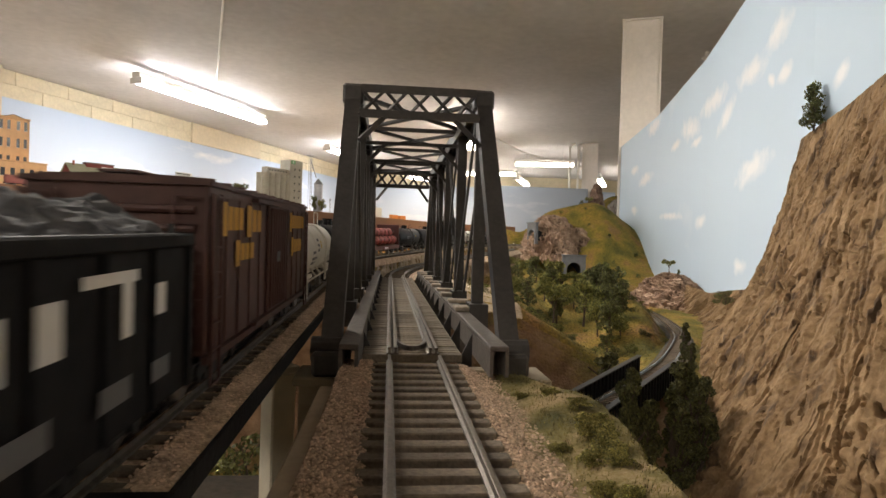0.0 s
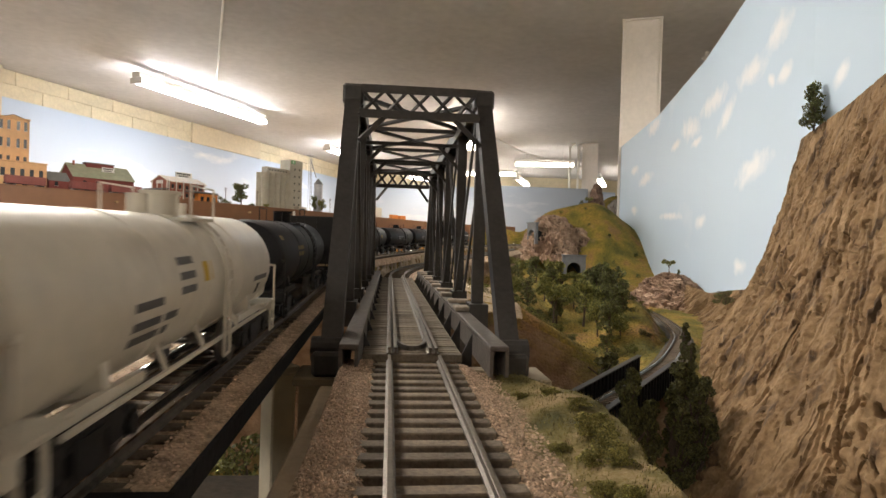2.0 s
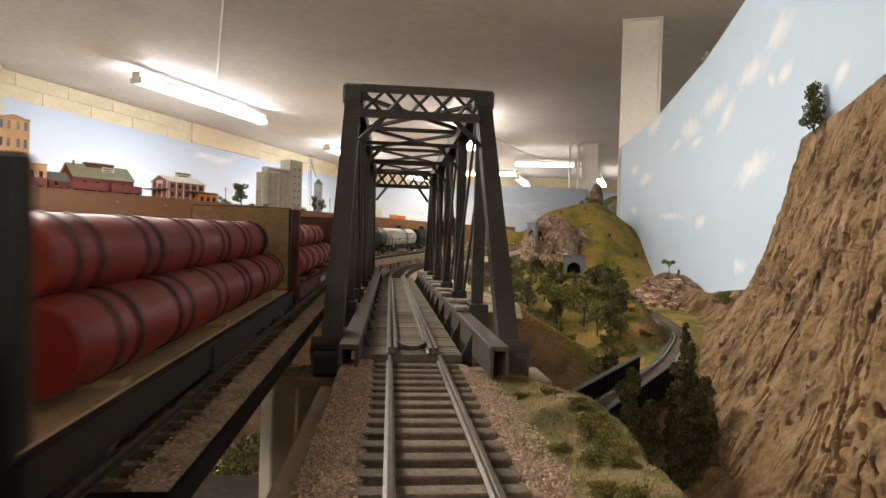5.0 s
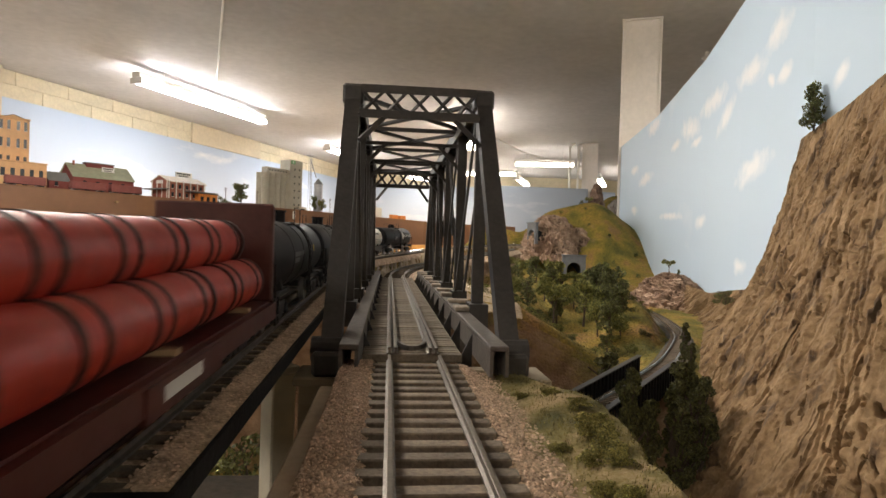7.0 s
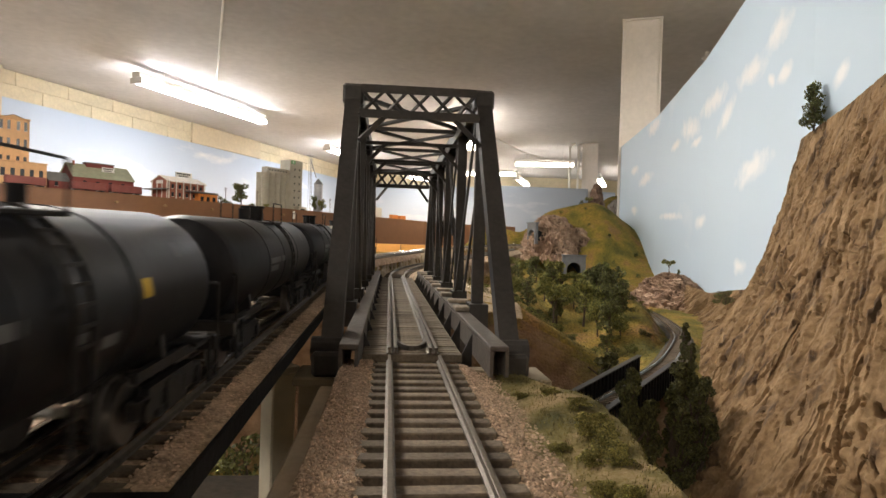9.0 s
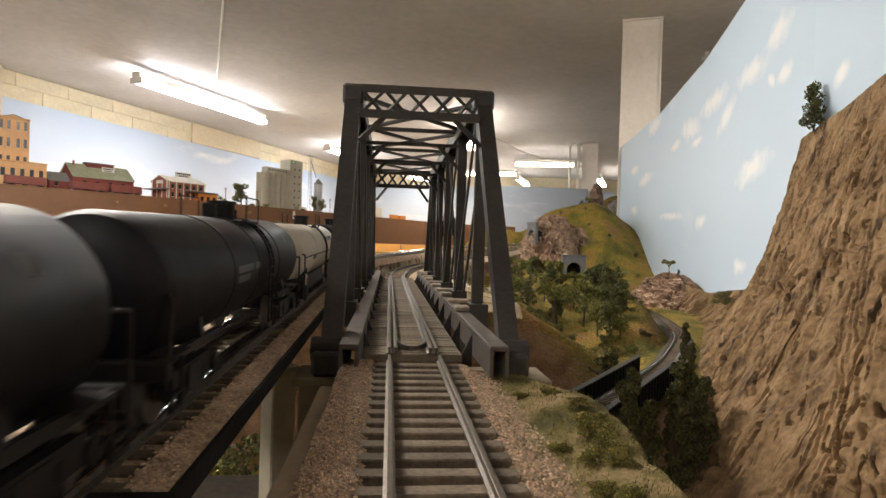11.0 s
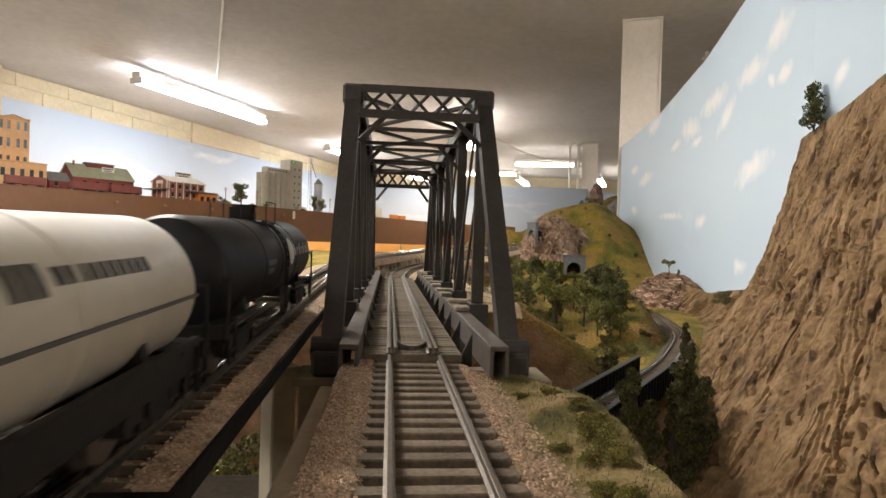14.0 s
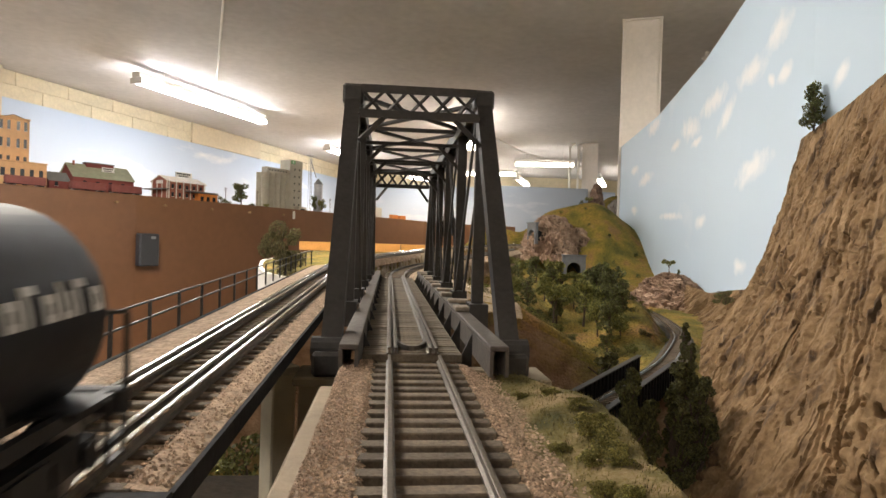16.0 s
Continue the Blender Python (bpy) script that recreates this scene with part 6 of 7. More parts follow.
def make_tree(label, shape, leaf_mat, seed, n=1500, leaf=0.030, group="scenic trees"):
    """A scenic tree of unit height: tapered trunk, limbs, and a crown of leaf flakes with gaps."""
    rg = random.Random(seed)
    t = thing("tree", label, "tree", group=group)
    bm = bmesh.new()
    low = {"round": 0.30, "shaggy": 0.10, "tall": 0.12, "flat": 0.62, "bush": 0.10}[shape]
    pts = [Vector((0, 0, -0.04))]
    for k in range(1, 5):
        pts.append(Vector((rg.uniform(-0.03, 0.03) * k, rg.uniform(-0.03, 0.03) * k, 0.2 * k)))
    for k in range(4):
        rod(bm, pts[k], pts[k + 1], 0.030 * (1 - 0.2 * k), 7, 0.030 * (0.8 - 0.2 * k))
    blobs = []
    m = {"round": 13, "shaggy": 30, "tall": 15, "flat": 9, "bush": 12}[shape]
    for k in range(m):
        a, q = rg.uniform(0, 6.28), rg.random()
        if shape == "tall":
            z, rad, br = low + (0.92 - low) * k / m, 0.17 * (1 - 0.6 * k / m), rg.uniform(0.09, 0.15)
        elif shape == "shaggy":
            z = low + (0.95 - low) * (k + rg.random()) / m
            rad, br = (0.13 - 0.10 * max(0, z - 0.55) / 0.45) * math.sqrt(q), rg.uniform(0.035, 0.068)
        elif shape == "flat":
            z, rad, br = rg.uniform(0.66, 0.88), 0.34 * math.sqrt(q), rg.uniform(0.10, 0.15)
        elif shape == "bush":
            z, rad, br = low + 0.72 * rg.random(), 0.40 * math.sqrt(q), rg.uniform(0.13, 0.22)
        else:
            z, rad, br = low + (0.86 - low) * rg.random(), 0.27 * math.sqrt(q), rg.uniform(0.10, 0.18)
        c = Vector((rad * math.cos(a), rad * math.sin(a), z))
        blobs.append((*c, br))
        rod(bm, pts[1] + (pts[4] - pts[1]) * min(1, max(0, (z - 0.35) * 1.2)), c, 0.011, 5, 0.004)
    tr = part("trunk", bm, M["bark"], t, "brown twig trunk and limbs")
    v, f = foliage(n, blobs, leaf, seed)
    ob = new("crown", mesh_from("crown", v.tolist(), f.tolist(), leaf_mat, False))
    ob.parent = t
    return t


PROTO = {
    "dark": make_tree("dark green scenic foam tree on the valley slope", "round", M["leaf_dark"], 1),
    "tall": make_tree("tall dark green scenic tree on the valley slope", "tall", M["leaf_dark"], 2),
    "mid": make_tree("bright green scenic foam tree on the hillside", "round", M["leaf_mid"], 3),
    "flat": make_tree("spreading flat-topped scenic tree with a bare trunk", "flat", M["leaf_mid"], 4),
    "bush": make_tree("leafy olive-green scenic bush with fine foliage", "bush", M["leaf_olive"], 5, 8000, 0.019),
    "mid2": make_tree("ragged green scenic foam tree among others", "round", M["leaf_mid"], 6),
    "dark2": make_tree("shaggy dark green scenic tree", "bush", M["leaf_dark"], 7),
}
PROTO["front"] = make_tree("large dark olive scenic tree in the canyon", "shaggy", M["leaf_front"], 8, 7000, 0.013)
PROTO["front2"] = make_tree("bushy dark olive scenic tree in the canyon", "shaggy", M["leaf_front"], 9, 7000, 0.013)
M["moss"] = leaf_material("moss_green_foam", (0.135, 0.125, 0.022), (0.25, 0.215, 0.055))
PROTO["moss"] = make_tree("low clump of moss-green foam on the bank", "bush", M["moss"], 10, 2600, 0.035, "moss clumps")
USED = set()


def plant(kind, x, y, top, width=1.0, base=None):
    """A tree at (x, y) on the ground whose crown reaches the height top."""
    z = height(x, y) if base is None else base
    h = max(top - z, 0.003)
    m = pose(x, y, z, 0, 0, (x * 7919 + y * 104729) % 360) @ Matrix.Diagonal((h * width, h * width, h, 1))
    if kind in USED:
        k = PROTO[kind].scale
        return copy_thing(PROTO[kind], m @ Matrix.Diagonal((1 / k.x, 1 / k.y, 1 / k.z, 1)))
    USED.add(kind)
    PROTO[kind].matrix_basis = m
    return PROTO[kind]


for row in (("front", 0.190, 0.455, -0.050, 0.70), ("front2", 0.1850, 0.450, -0.072, 0.65), ("front2", 0.203, 0.455, -0.078, 0.65), ("front", 0.197, 0.445, -0.110, 0.8),
            ("front2", 0.2916, 0.56, -0.068, 0.95), ("front", 0.303, 0.55, -0.079, 0.90), ("front", 0.272, 0.535, -0.096, 0.9), ("front2", 0.287, 0.54, -0.118, 1.2),
            ("front", 0.3744, 0.72, -0.051, 1.0), ("front2", 0.357, 0.67, -0.070, 1.0), ("front", 0.252, 0.66, -0.077, 1.5)):
    plant(*row)
for x, y, h_, w_ in ((0.036, 0.129, 0.0050, 1.3), (0.0385, 0.1215, 0.0055, 1.3), (0.033, 0.1147, 0.0040, 1.4), (0.0365, 0.1115, 0.0048, 1.3), (0.041, 0.1477, 0.0034, 1.6), (0.030, 0.1006, 0.0034, 1.4),
                     (0.0325, 0.0958, 0.0036, 1.5), (0.041, 0.134, 0.0040, 1.5), (0.030, 0.168, 0.0022, 1.8), (0.037, 0.162, 0.0022, 1.8), (0.029, 0.125, 0.0022, 1.8)):
    zb = float(bank_height(np.array(x), np.array(y)))
    plant("moss", x, y, zb + h_, w_, zb - 0.0008)
for row in (("tall", 0.395, 1.05, 0.012, 0.75), ("mid", 0.329, 0.98, -0.010, 0.9), ("flat", 0.240, 0.86, -0.012, 0.95), ("dark", 0.500, 1.28, 0.0, 1.0), ("tall", 0.600, 1.62, 0.006, 0.9),
            ("mid2", 0.550, 1.50, -0.018, 1.0), ("mid", 0.325, 0.90, -0.037, 0.8), ("dark", 0.302, 0.80, -0.081, 1.3), ("dark2", 0.690, 1.68, -0.044, 1.1), ("mid2", 0.345, 0.86, -0.055, 0.9),
            ("dark", 0.360, 0.96, -0.02, 0.8), ("tall", 0.375, 1.00, 0.0, 0.8), ("mid", 0.35, 1.10, -0.032, 0.9), ("dark2", 0.455, 1.33, -0.042, 0.9),
            ("mid", 0.252, 1.15, 0.018, 0.9), ("dark", 0.312, 1.25, 0.023, 0.9), ("mid2", 0.365, 1.30, 0.017, 0.9), ("dark2", 0.234, 1.00, -0.004, 0.9), ("mid", 0.291, 1.10, -0.010, 0.9),
            ("mid2", 0.198, 0.95, -0.006, 1.0), ("flat", 0.386, 1.30, -0.015, 1.0), ("flat", 0.570, 1.75, -0.030, 0.8), ("dark", 0.481, 1.40, -0.031, 1.0), ("mid", 0.500, 1.55, -0.050, 1.0),
            ("dark2", 0.215, 1.05, 0.010, 0.8), ("mid2", 0.27, 1.32, 0.018, 0.9), ("dark", 0.205, 1.12, 0.018, 0.8), ("dark", 0.33, 1.18, 0.0, 1.0), ("mid", 0.43, 1.42, -0.045, 1.0), ("dark2", 0.41, 1.25, -0.036, 0.9),
            ("tall", 0.36, 0.92, -0.015, 0.8), ("tall", 0.385, 0.95, -0.02, 0.8), ("dark", 0.40, 1.12, 0.005, 0.9), ("tall", 0.44, 1.22, 0.012, 0.8), ("dark", 0.33, 0.86, -0.04, 0.9), ("mid", 0.56, 1.62, -0.045, 0.9), ("tall", 0.64, 1.7, 0.0, 0.8), ("mid", 0.30, 1.02, -0.03, 1.0), ("dark", 0.275, 0.96, -0.04, 1.0), ("mid2", 0.43, 1.16, -0.035, 1.2), ("dark2", 0.365, 1.06, -0.02, 0.9)):
    plant(*row)
plant("tall", 0.565, 0.75, 0.281, 0.75, 0.212)
plant("dark2", 0.556, 0.738, 0.252, 0.9, 0.212)
plant("flat", 0.700, 1.42, 0.018, 1.1, -0.022)
plant("dark", 0.725, 1.42, -0.006, 0.6, -0.025)
plant("dark2", 0.598, 1.00, -0.026, 1.6, -0.055)
plant("dark2", 0.490, 0.62, 0.085, 1.0, 0.066)
plant("bush", -0.139, 0.74, 0.064, 0.75)
plant("dark2", -0.150, 0.60, -0.150, 0.9)
plant("flat", 0.815, 2.36, 0.255, 0.9, 0.205)
for k in range(46):
    rr = random.Random(100 + k)
    x, y = rr.uniform(0.10, 0.36), rr.uniform(0.74, 1.05)
    plant(rr.choice(["mid", "dark2", "mid2"]), x, y, height(x, y) + rr.uniform(0.006, 0.013), 1.6)
for k in range(26):
    rr = random.Random(300 + k)
    x, y = rr.uniform(0.62, 1.0), rr.uniform(2.0, 2.6)
    plant(rr.choice(["dark", "dark2", "mid2"]), x, y, height(x, y) + rr.uniform(0.010, 0.020), 1.4)
for k in range(16):
    rr = random.Random(500 + k)
    x, y = rr.uniform(0.38, 0.47), rr.uniform(0.82, 1.15)
    plant(rr.choice(["dark2", "mid2"]), x, y, height(x, y) + rr.uniform(0.006, 0.012), 1.6)


def tufts(name, label, n, place, tall, seed, material):
    """Grass tufts: short blades in one mesh."""
    rg = np.random.RandomState(seed)
    p = place(rg, n)
    a = rg.uniform(0, 6.28, n)
    lean = rg.normal(size=(n, 2)) * 0.5
    h = tall * rg.uniform(0.4, 1.2, n)
    w = tall * 0.11
    l = np.stack([p[:, 0] - w * np.cos(a), p[:, 1] - w * np.sin(a), p[:, 2] - 0.0004], -1)
    r = np.stack([p[:, 0] + w * np.cos(a), p[:, 1] + w * np.sin(a), p[:, 2] - 0.0004], -1)
    t = np.stack([p[:, 0] + lean[:, 0] * h, p[:, 1] + lean[:, 1] * h, p[:, 2] + h], -1)
    v = np.stack([l, r, t], 1).reshape(-1, 3)
    ob = new(name, mesh_from(name, v.tolist(), np.arange(3 * n).reshape(n, 3).tolist(), material, False))
    return tagged(ob, label, "grass", kind="stuff")


def on_shoulder(rg, n):
    cx, cy = rg.uniform(0.028, 0.052, 220), rg.uniform(0.05, 0.21, 220)
    k = rg.randint(0, 220, n)
    x, y = cx[k] + rg.normal(size=n) * 0.0016, cy[k] + rg.normal(size=n) * 0.0022
    return np.stack([x, y, bank_height(x, y)], -1)


def on_sand(rg, n):
    cx, cy = rg.uniform(-0.125, 0.14, 120), rg.uniform(0.80, 1.4, 120)
    ok = np.array([min(np.hypot(a - FAR_ROWS[:, 0], b - FAR_ROWS[:, 1]).min(), np.hypot(a - ROWS_T[:, 0], b - ROWS_T[:, 1]).min()) > 0.022 for a, b in zip(cx, cy)])
    cx, cy = cx[ok], cy[ok]
    k = rg.randint(0, len(cx), n)
    x, y = cx[k] + rg.normal(size=n) * 0.003, cy[k] + rg.normal(size=n) * 0.003
    z = np.array([height(a, b) for a, b in zip(x, y)]) + 0.002
    return np.stack([x, y, z], -1)


def on_slopes(rg, n):
    x, y = rg.uniform(0.08, 0.48, n), rg.uniform(0.72, 1.2, n)
    z = np.array([height(a, b) for a, b in zip(x, y)])
    ok = np.array([np.hypot(a - LOW_ROWS[:, 0], b - LOW_ROWS[:, 1]).min() > 0.02 for a, b in zip(x, y)])
    return np.stack([x, y, np.where(ok, z, -0.3)], -1)


tufts("grass_tufts", "straw and moss-green grass tufts on the bank's shoulder", 4000, on_shoulder, 0.0011, 3, M["straw"])
tufts("grass_tufts", "dry tufts on the sandy ground", 2500, on_sand, 0.0045, 4, M["straw"])
tufts("grass_tufts", "coarse turf on the valley slopes", 9000, on_slopes, 0.0035, 5, M["straw"])


# ---- the layout across the aisle ----
FASCIA = [(-2.34, 1.70), (-1.65, 2.62), (-1.27, 3.03), (-0.377, 4.255), (0.29, 5.195), (0.63, 5.57), (1.26, 5.83)]
TOP = 0.238
BASE = 0.228
slab("fascia_west", FASCIA, FLOOR, TOP, 0.012, M["fascia"], "smooth brown painted fascia of the layout across the aisle", "fascia")
bm = bmesh.new()
inner = [(x - 0.013, y + 0.010) for x, y in FASCIA]
vs = [bm.verts.new((x, y, BASE)) for x, y in inner + [(1.26, 9.1), (-0.55, 9.1), (-4.0, 1.1)]]
f = bm.faces.new(vs)
e = bmesh.ops.extrude_face_region(bm, geom=[f])
bmesh.ops.translate(bm, vec=(0, 0, -0.02), verts=[v for v in e["geom"] if isinstance(v, bmesh.types.BMVert)])
solid("layout_shelf", bm, M["sand"], "earth-coloured layout shelf across the aisle", "shelf", "structure")
A1 = math.degrees(math.atan2(0.41, 0.38))
A2 = math.degrees(math.atan2(1.225, 0.893))
M["brick_tan"] = mat("orange_tan_brick", (0.60, 0.36, 0.18), 0.12, 0.85, 0, 0.02, 0.2)
M["brick_red"] = mat("red_brick", (0.27, 0.095, 0.060), 0.15, 0.85, 0, 0.02, 0.2)
M["barn_red"] = mat("barn_red_board", (0.21, 0.050, 0.042), 0.15, 0.8, 0, 0.02, 0.2)
M["roof_green"] = mat("weathered_green_grey_roof", (0.30, 0.30, 0.20), 0.15, 0.8, 0, 0.03, 0.2)
M["roof_grey"] = mat("grey_roof_felt", (0.17, 0.165, 0.16), 0.15, 0.85, 0, 0.03, 0.2)
M["roof_tan"] = mat("tan_tin_roof", (0.45, 0.37, 0.28), 0.12, 0.7, 0, 0.03, 0.2)
M["silo"] = mat("grey_tan_concrete", (0.40, 0.37, 0.30), 0.1, 0.85, 0, 0.03, 0.15)
M["tin"] = mat("galvanised_tin", (0.38, 0.38, 0.39), 0.12, 0.4, 0.6, 0.02, 0.1)
M["pane"] = mat("dark_window_pane", (0.03, 0.032, 0.035), 0.1, 0.2, 0, 0.02, 0.0)
M["trim"] = mat("pale_trim", (0.62, 0.58, 0.50), 0.08, 0.7, 0, 0.02, 0.1)
M["car_red"] = mat("faded_red_car_paint", (0.22, 0.062, 0.050), 0.15, 0.6, 0, 0.03, 0.1)
M["orange"] = mat("orange_car_paint", (0.55, 0.19, 0.035), 0.12, 0.6, 0, 0.03, 0.1)
M["sign_green"] = mat("green_sign_paint", (0.05, 0.30, 0.08), 0.1, 0.6, 0, 0.02, 0.0)


def window(t, x, y, z, w, h, turn=0, name="window"):
    """A window set on a wall whose face looks to -y (or -x, turned): frame, pane, sill."""
    m = pose(x, y, z, 0, 0, turn)
    bm = bmesh.new()
    box(bm, -w / 2, w / 2, -0.0012, -0.0002, 0, h, m)
    ob = part(name, bm, M["pane"], t)
    bm = bmesh.new()
    box(bm, -w / 2 - 0.0012, w / 2 + 0.0012, -0.003, -0.0002, -0.0016, 0.0, m)
    part("sill", bm, M["trim"], ob)
    return ob


def gable_house(name, label, x, y, turn, L, Dp, eave, ridge, wall, roof, category="model building", along_x=True, over=0.006):
    """A house with its front left corner at (x, y): L along, Dp deep, gables at the ends (or at the front)."""
    t = thing(name, label, category, pose(x, y, BASE, 0, 0, turn))
    eave, ridge = eave - 0.014, ridge - 0.016
    bm = bmesh.new()
    if along_x:
        sec = [(0, 0, 0), (0, Dp, 0), (0, Dp, eave), (0, Dp / 2, ridge), (0, 0, eave)]
        far = [(L, b, c) for a, b, c in sec]
    else:
        sec = [(0, 0, 0), (L, 0, 0), (L, 0, eave), (L / 2, 0, ridge), (0, 0, eave)]
        far = [(a, Dp, c) for a, b, c in sec]
    a, b = [bm.verts.new(v) for v in sec], [bm.verts.new(v) for v in far]
    bm.faces.new(a)
    bm.faces.new(b[::-1])
    for k in range(5):
        bm.faces.new((a[k], a[(k + 1) % 5], b[(k + 1) % 5], b[k]))
    part("wall", bm, wall, t)
    th = 0.003
    for s in (0, 1):
        bm = bmesh.new()
        if along_x:
            run = Dp / 2
            y0, y1 = (0, Dp / 2) if s == 0 else (Dp, Dp / 2)
            dy = -over if s == 0 else over
            dz = -over * (ridge - eave) / run
            q = [(-over, y0 + dy, eave + dz), (L + over, y0 + dy, eave + dz), (L + over, y1, ridge), (-over, y1, ridge)]
        else:
            run = L / 2
            x0, x1 = (0, L / 2) if s == 0 else (L, L / 2)
            dx = -over if s == 0 else over
            dz = -over * (ridge - eave) / run
            q = [(x0 + dx, -over, eave + dz), (x0 + dx, Dp + over, eave + dz), (x1, Dp + over, ridge), (x1, -over, ridge)]
        lo = [bm.verts.new((a_, b_, c_ + 0.0006)) for a_, b_, c_ in q]
        hi = [bm.verts.new((a_, b_, c_ + th)) for a_, b_, c_ in q]
        bm.faces.new(lo)
        bm.faces.new(hi[::-1])
        for k in range(4):
            bm.faces.new((lo[k], lo[(k + 1) % 4], hi[(k + 1) % 4], hi[k]))
        part("roof_slope", bm, roof, t)
    return t


def sign_board(t, x, y, z, w, h, text=None, material=None, posts=True):
    bm = bmesh.new()
    box(bm, x - w / 2, x + w / 2, y - 0.0015, y, z, z + h, bevel=0.0004)
    s = part("sign", bm, material or M["white"], t, "white sign board")
    for zz, ww, hh in ((z + h * 0.56, w * 0.82, h * 0.26), (z + h * 0.16, w * 0.6, h * 0.2)):
        n = 7
        for k in range(n):
            bm = bmesh.new()
            xa = x - ww / 2 + ww * k / n
            box(bm, xa, xa + ww / n * 0.7, y - 0.0022, y - 0.0016, zz, zz + hh)
            part("lettering_bar", bm, M["letter_black"], s)


# tan brick mill with narrow windows
t = gable_house("brick_mill", "tall orange-tan brick mill model with narrow windows", -1.775, 2.785, A1, 0.125, 0.26, 0.335, 0.358, M["brick_tan"], M["roof_grey"], along_x=False, over=0.002)
for rz in (0.115, 0.195, 0.275):
    for k in range(4):
        window(t, 0.020 + 0.0285 * k + (0.004 if k > 1 else -0.004), 0, rz, 0.012, 0.040)
    for k in range(5):
        window(t, 0, 0.03 + 0.05 * k, rz, 0.013, 0.040, -90)
bm = bmesh.new()
box(bm, -0.003, 0.128, -0.004, -0.0002, 0.325, 0.331)
part("cornice", bm, M["brick_tan"], t)
t = thing("brick_annex", "low orange-tan brick annex model", "model building", pose(-1.80, 2.70, BASE, 0, 0, A1))
bm = bmesh.new()
box(bm, 0, 0.265, 0, 0.075, 0, 0.125)
part("wall", bm, M["brick_tan"], t)
bm = bmesh.new()
box(bm, -0.003, 0.268, -0.003, 0.078, 0.1255, 0.131, bevel=0.001)
part("parapet", bm, M["brick_tan"], t)
for k in range(7):
    window(t, 0.02 + 0.037 * k, 0, 0.06, 0.016, 0.036)

# red barn with a green-grey roof
t = gable_house("feed_barn", "red barn model with a weathered green-grey roof and roof monitor", -1.565, 3.02, A1 - 1, 0.285, 0.20, 0.106, 0.178, M["barn_red"], M["roof_green"])
bm = bmesh.new()
box(bm, 0.085, 0.215, 0.080, 0.120, 0.150, 0.171)
mon = part("roof_monitor", bm, M["barn_red"], t, "grey-roofed monitor")
bm = bmesh.new()
box(bm, 0.080, 0.220, 0.073, 0.127, 0.1715, 0.176)
part("monitor_roof", bm, M["roof_grey"], mon)
sign_board(t, 0.165, 0.020, 0.128, 0.060, 0.024)
bm = bmesh.new()
rod(bm, (0.03, 0.09, 0.150), (0.03, 0.09, 0.178), 0.005, 10)
part("chimney", bm, M["brick_red"], t)
for k in range(4):
    window(t, 0.05 + 0.06 * k, 0, 0.05, 0.016, 0.024)
t = gable_house("red_shed", "small red shed model with a grey roof", -1.625, 2.925, A1, 0.085, 0.11, 0.075, 0.118, M["barn_red"], M["roof_grey"])
window(t, 0.03, 0, 0.035, 0.014, 0.02)

# red freight cars on the far siding
for k, (x, y, a) in enumerate(((-1.745, 2.597, A1), (-1.613, 2.738, A1), (-1.440, 2.925, A1), (-1.322, 3.052, A1 + 3))):
    c_ = box_car(0.150, M["car_red"], "faded red boxcar on the far siding", M["letter_white"], "far siding cars")
    c_.matrix_world = pose(x - 0.02, y + 0.02, BASE + 0.0118, 0, 0, a + 90)
for x, y, a, L_ in ((-1.58, 2.80, A1, 0.75), (-1.00, 3.50, A2, 0.9)):
    t = thing("siding_track", "far siding track on the shelf", "model track", pose(x, y, BASE, 0, 0, a))
    for s in (-1, 1):
        bm = bmesh.new()
        box(bm, -L_ / 2, L_ / 2, s * 0.0083 - 0.0006, s * 0.0083 + 0.0006, 0.009, 0.0118)
        part("rail", bm, M["steel"], t)
    bm = bmesh.new()
    box(bm, -L_ / 2, L_ / 2, -0.016, 0.016, 0, 0.009)
    part("roadbed", bm, M["cinder"], t)

# brick warehouse with signs
t = gable_house("brick_warehouse", "red brick warehouse model with pale piers and a roof sign", -1.225, 3.315, A2, 0.235, 0.15, 0.125, 0.160, M["brick_red"], M["roof_tan"])
for k in range(6):
    bm = bmesh.new()
    box(bm, 0.002 + 0.0445 * k, 0.0085 + 0.0445 * k, -0.003, -0.0002, 0, 0.122)
    part("pier", bm, M["trim"], t)
for k in range(5):
    window(t, 0.0275 + 0.0445 * k, 0, 0.075, 0.014, 0.022)
    window(t, 0.0275 + 0.0445 * k, 0, 0.03, 0.014, 0.022)
for k in range(4):
    bm = bmesh.new()
    box(bm, -0.003, -0.0002, 0.004 + 0.045 * k, 0.010 + 0.045 * k, 0, 0.12)
    part("pier", bm, M["trim"], t)
sign_board(t, 0.115, 0.030, 0.142, 0.105, 0.030)
bm = bmesh.new()
box(bm, -0.003, -0.0005, 0.045, 0.105, 0.100, 0.118)
part("sign", bm, M["white"], t, "white name board")
bm = bmesh.new()
box(bm, -0.045, 0.002, -0.01, 0.16, 0.066, 0.070)
part("dock_canopy", bm, M["roof_grey"], t)
bm = bmesh.new()
box(bm, 0.10, 0.285, -0.05, -0.0035, 0.062, 0.067)
part("dock_canopy", bm, M["roof_grey"], t)
t = thing("loading_dock", "low orange-red loading dock building model", "model building", pose(-1.10, 3.43, BASE, 0, 0, A2))
bm = bmesh.new()
box(bm, 0, 0.13, 0, 0.035, 0, 0.058)
part("wall", bm, M["orange"], t)
bm = bmesh.new()
box(bm, -0.003, 0.133, -0.006, 0.038, 0.0585, 0.063)
part("roof", bm, M["roof_grey"], t)
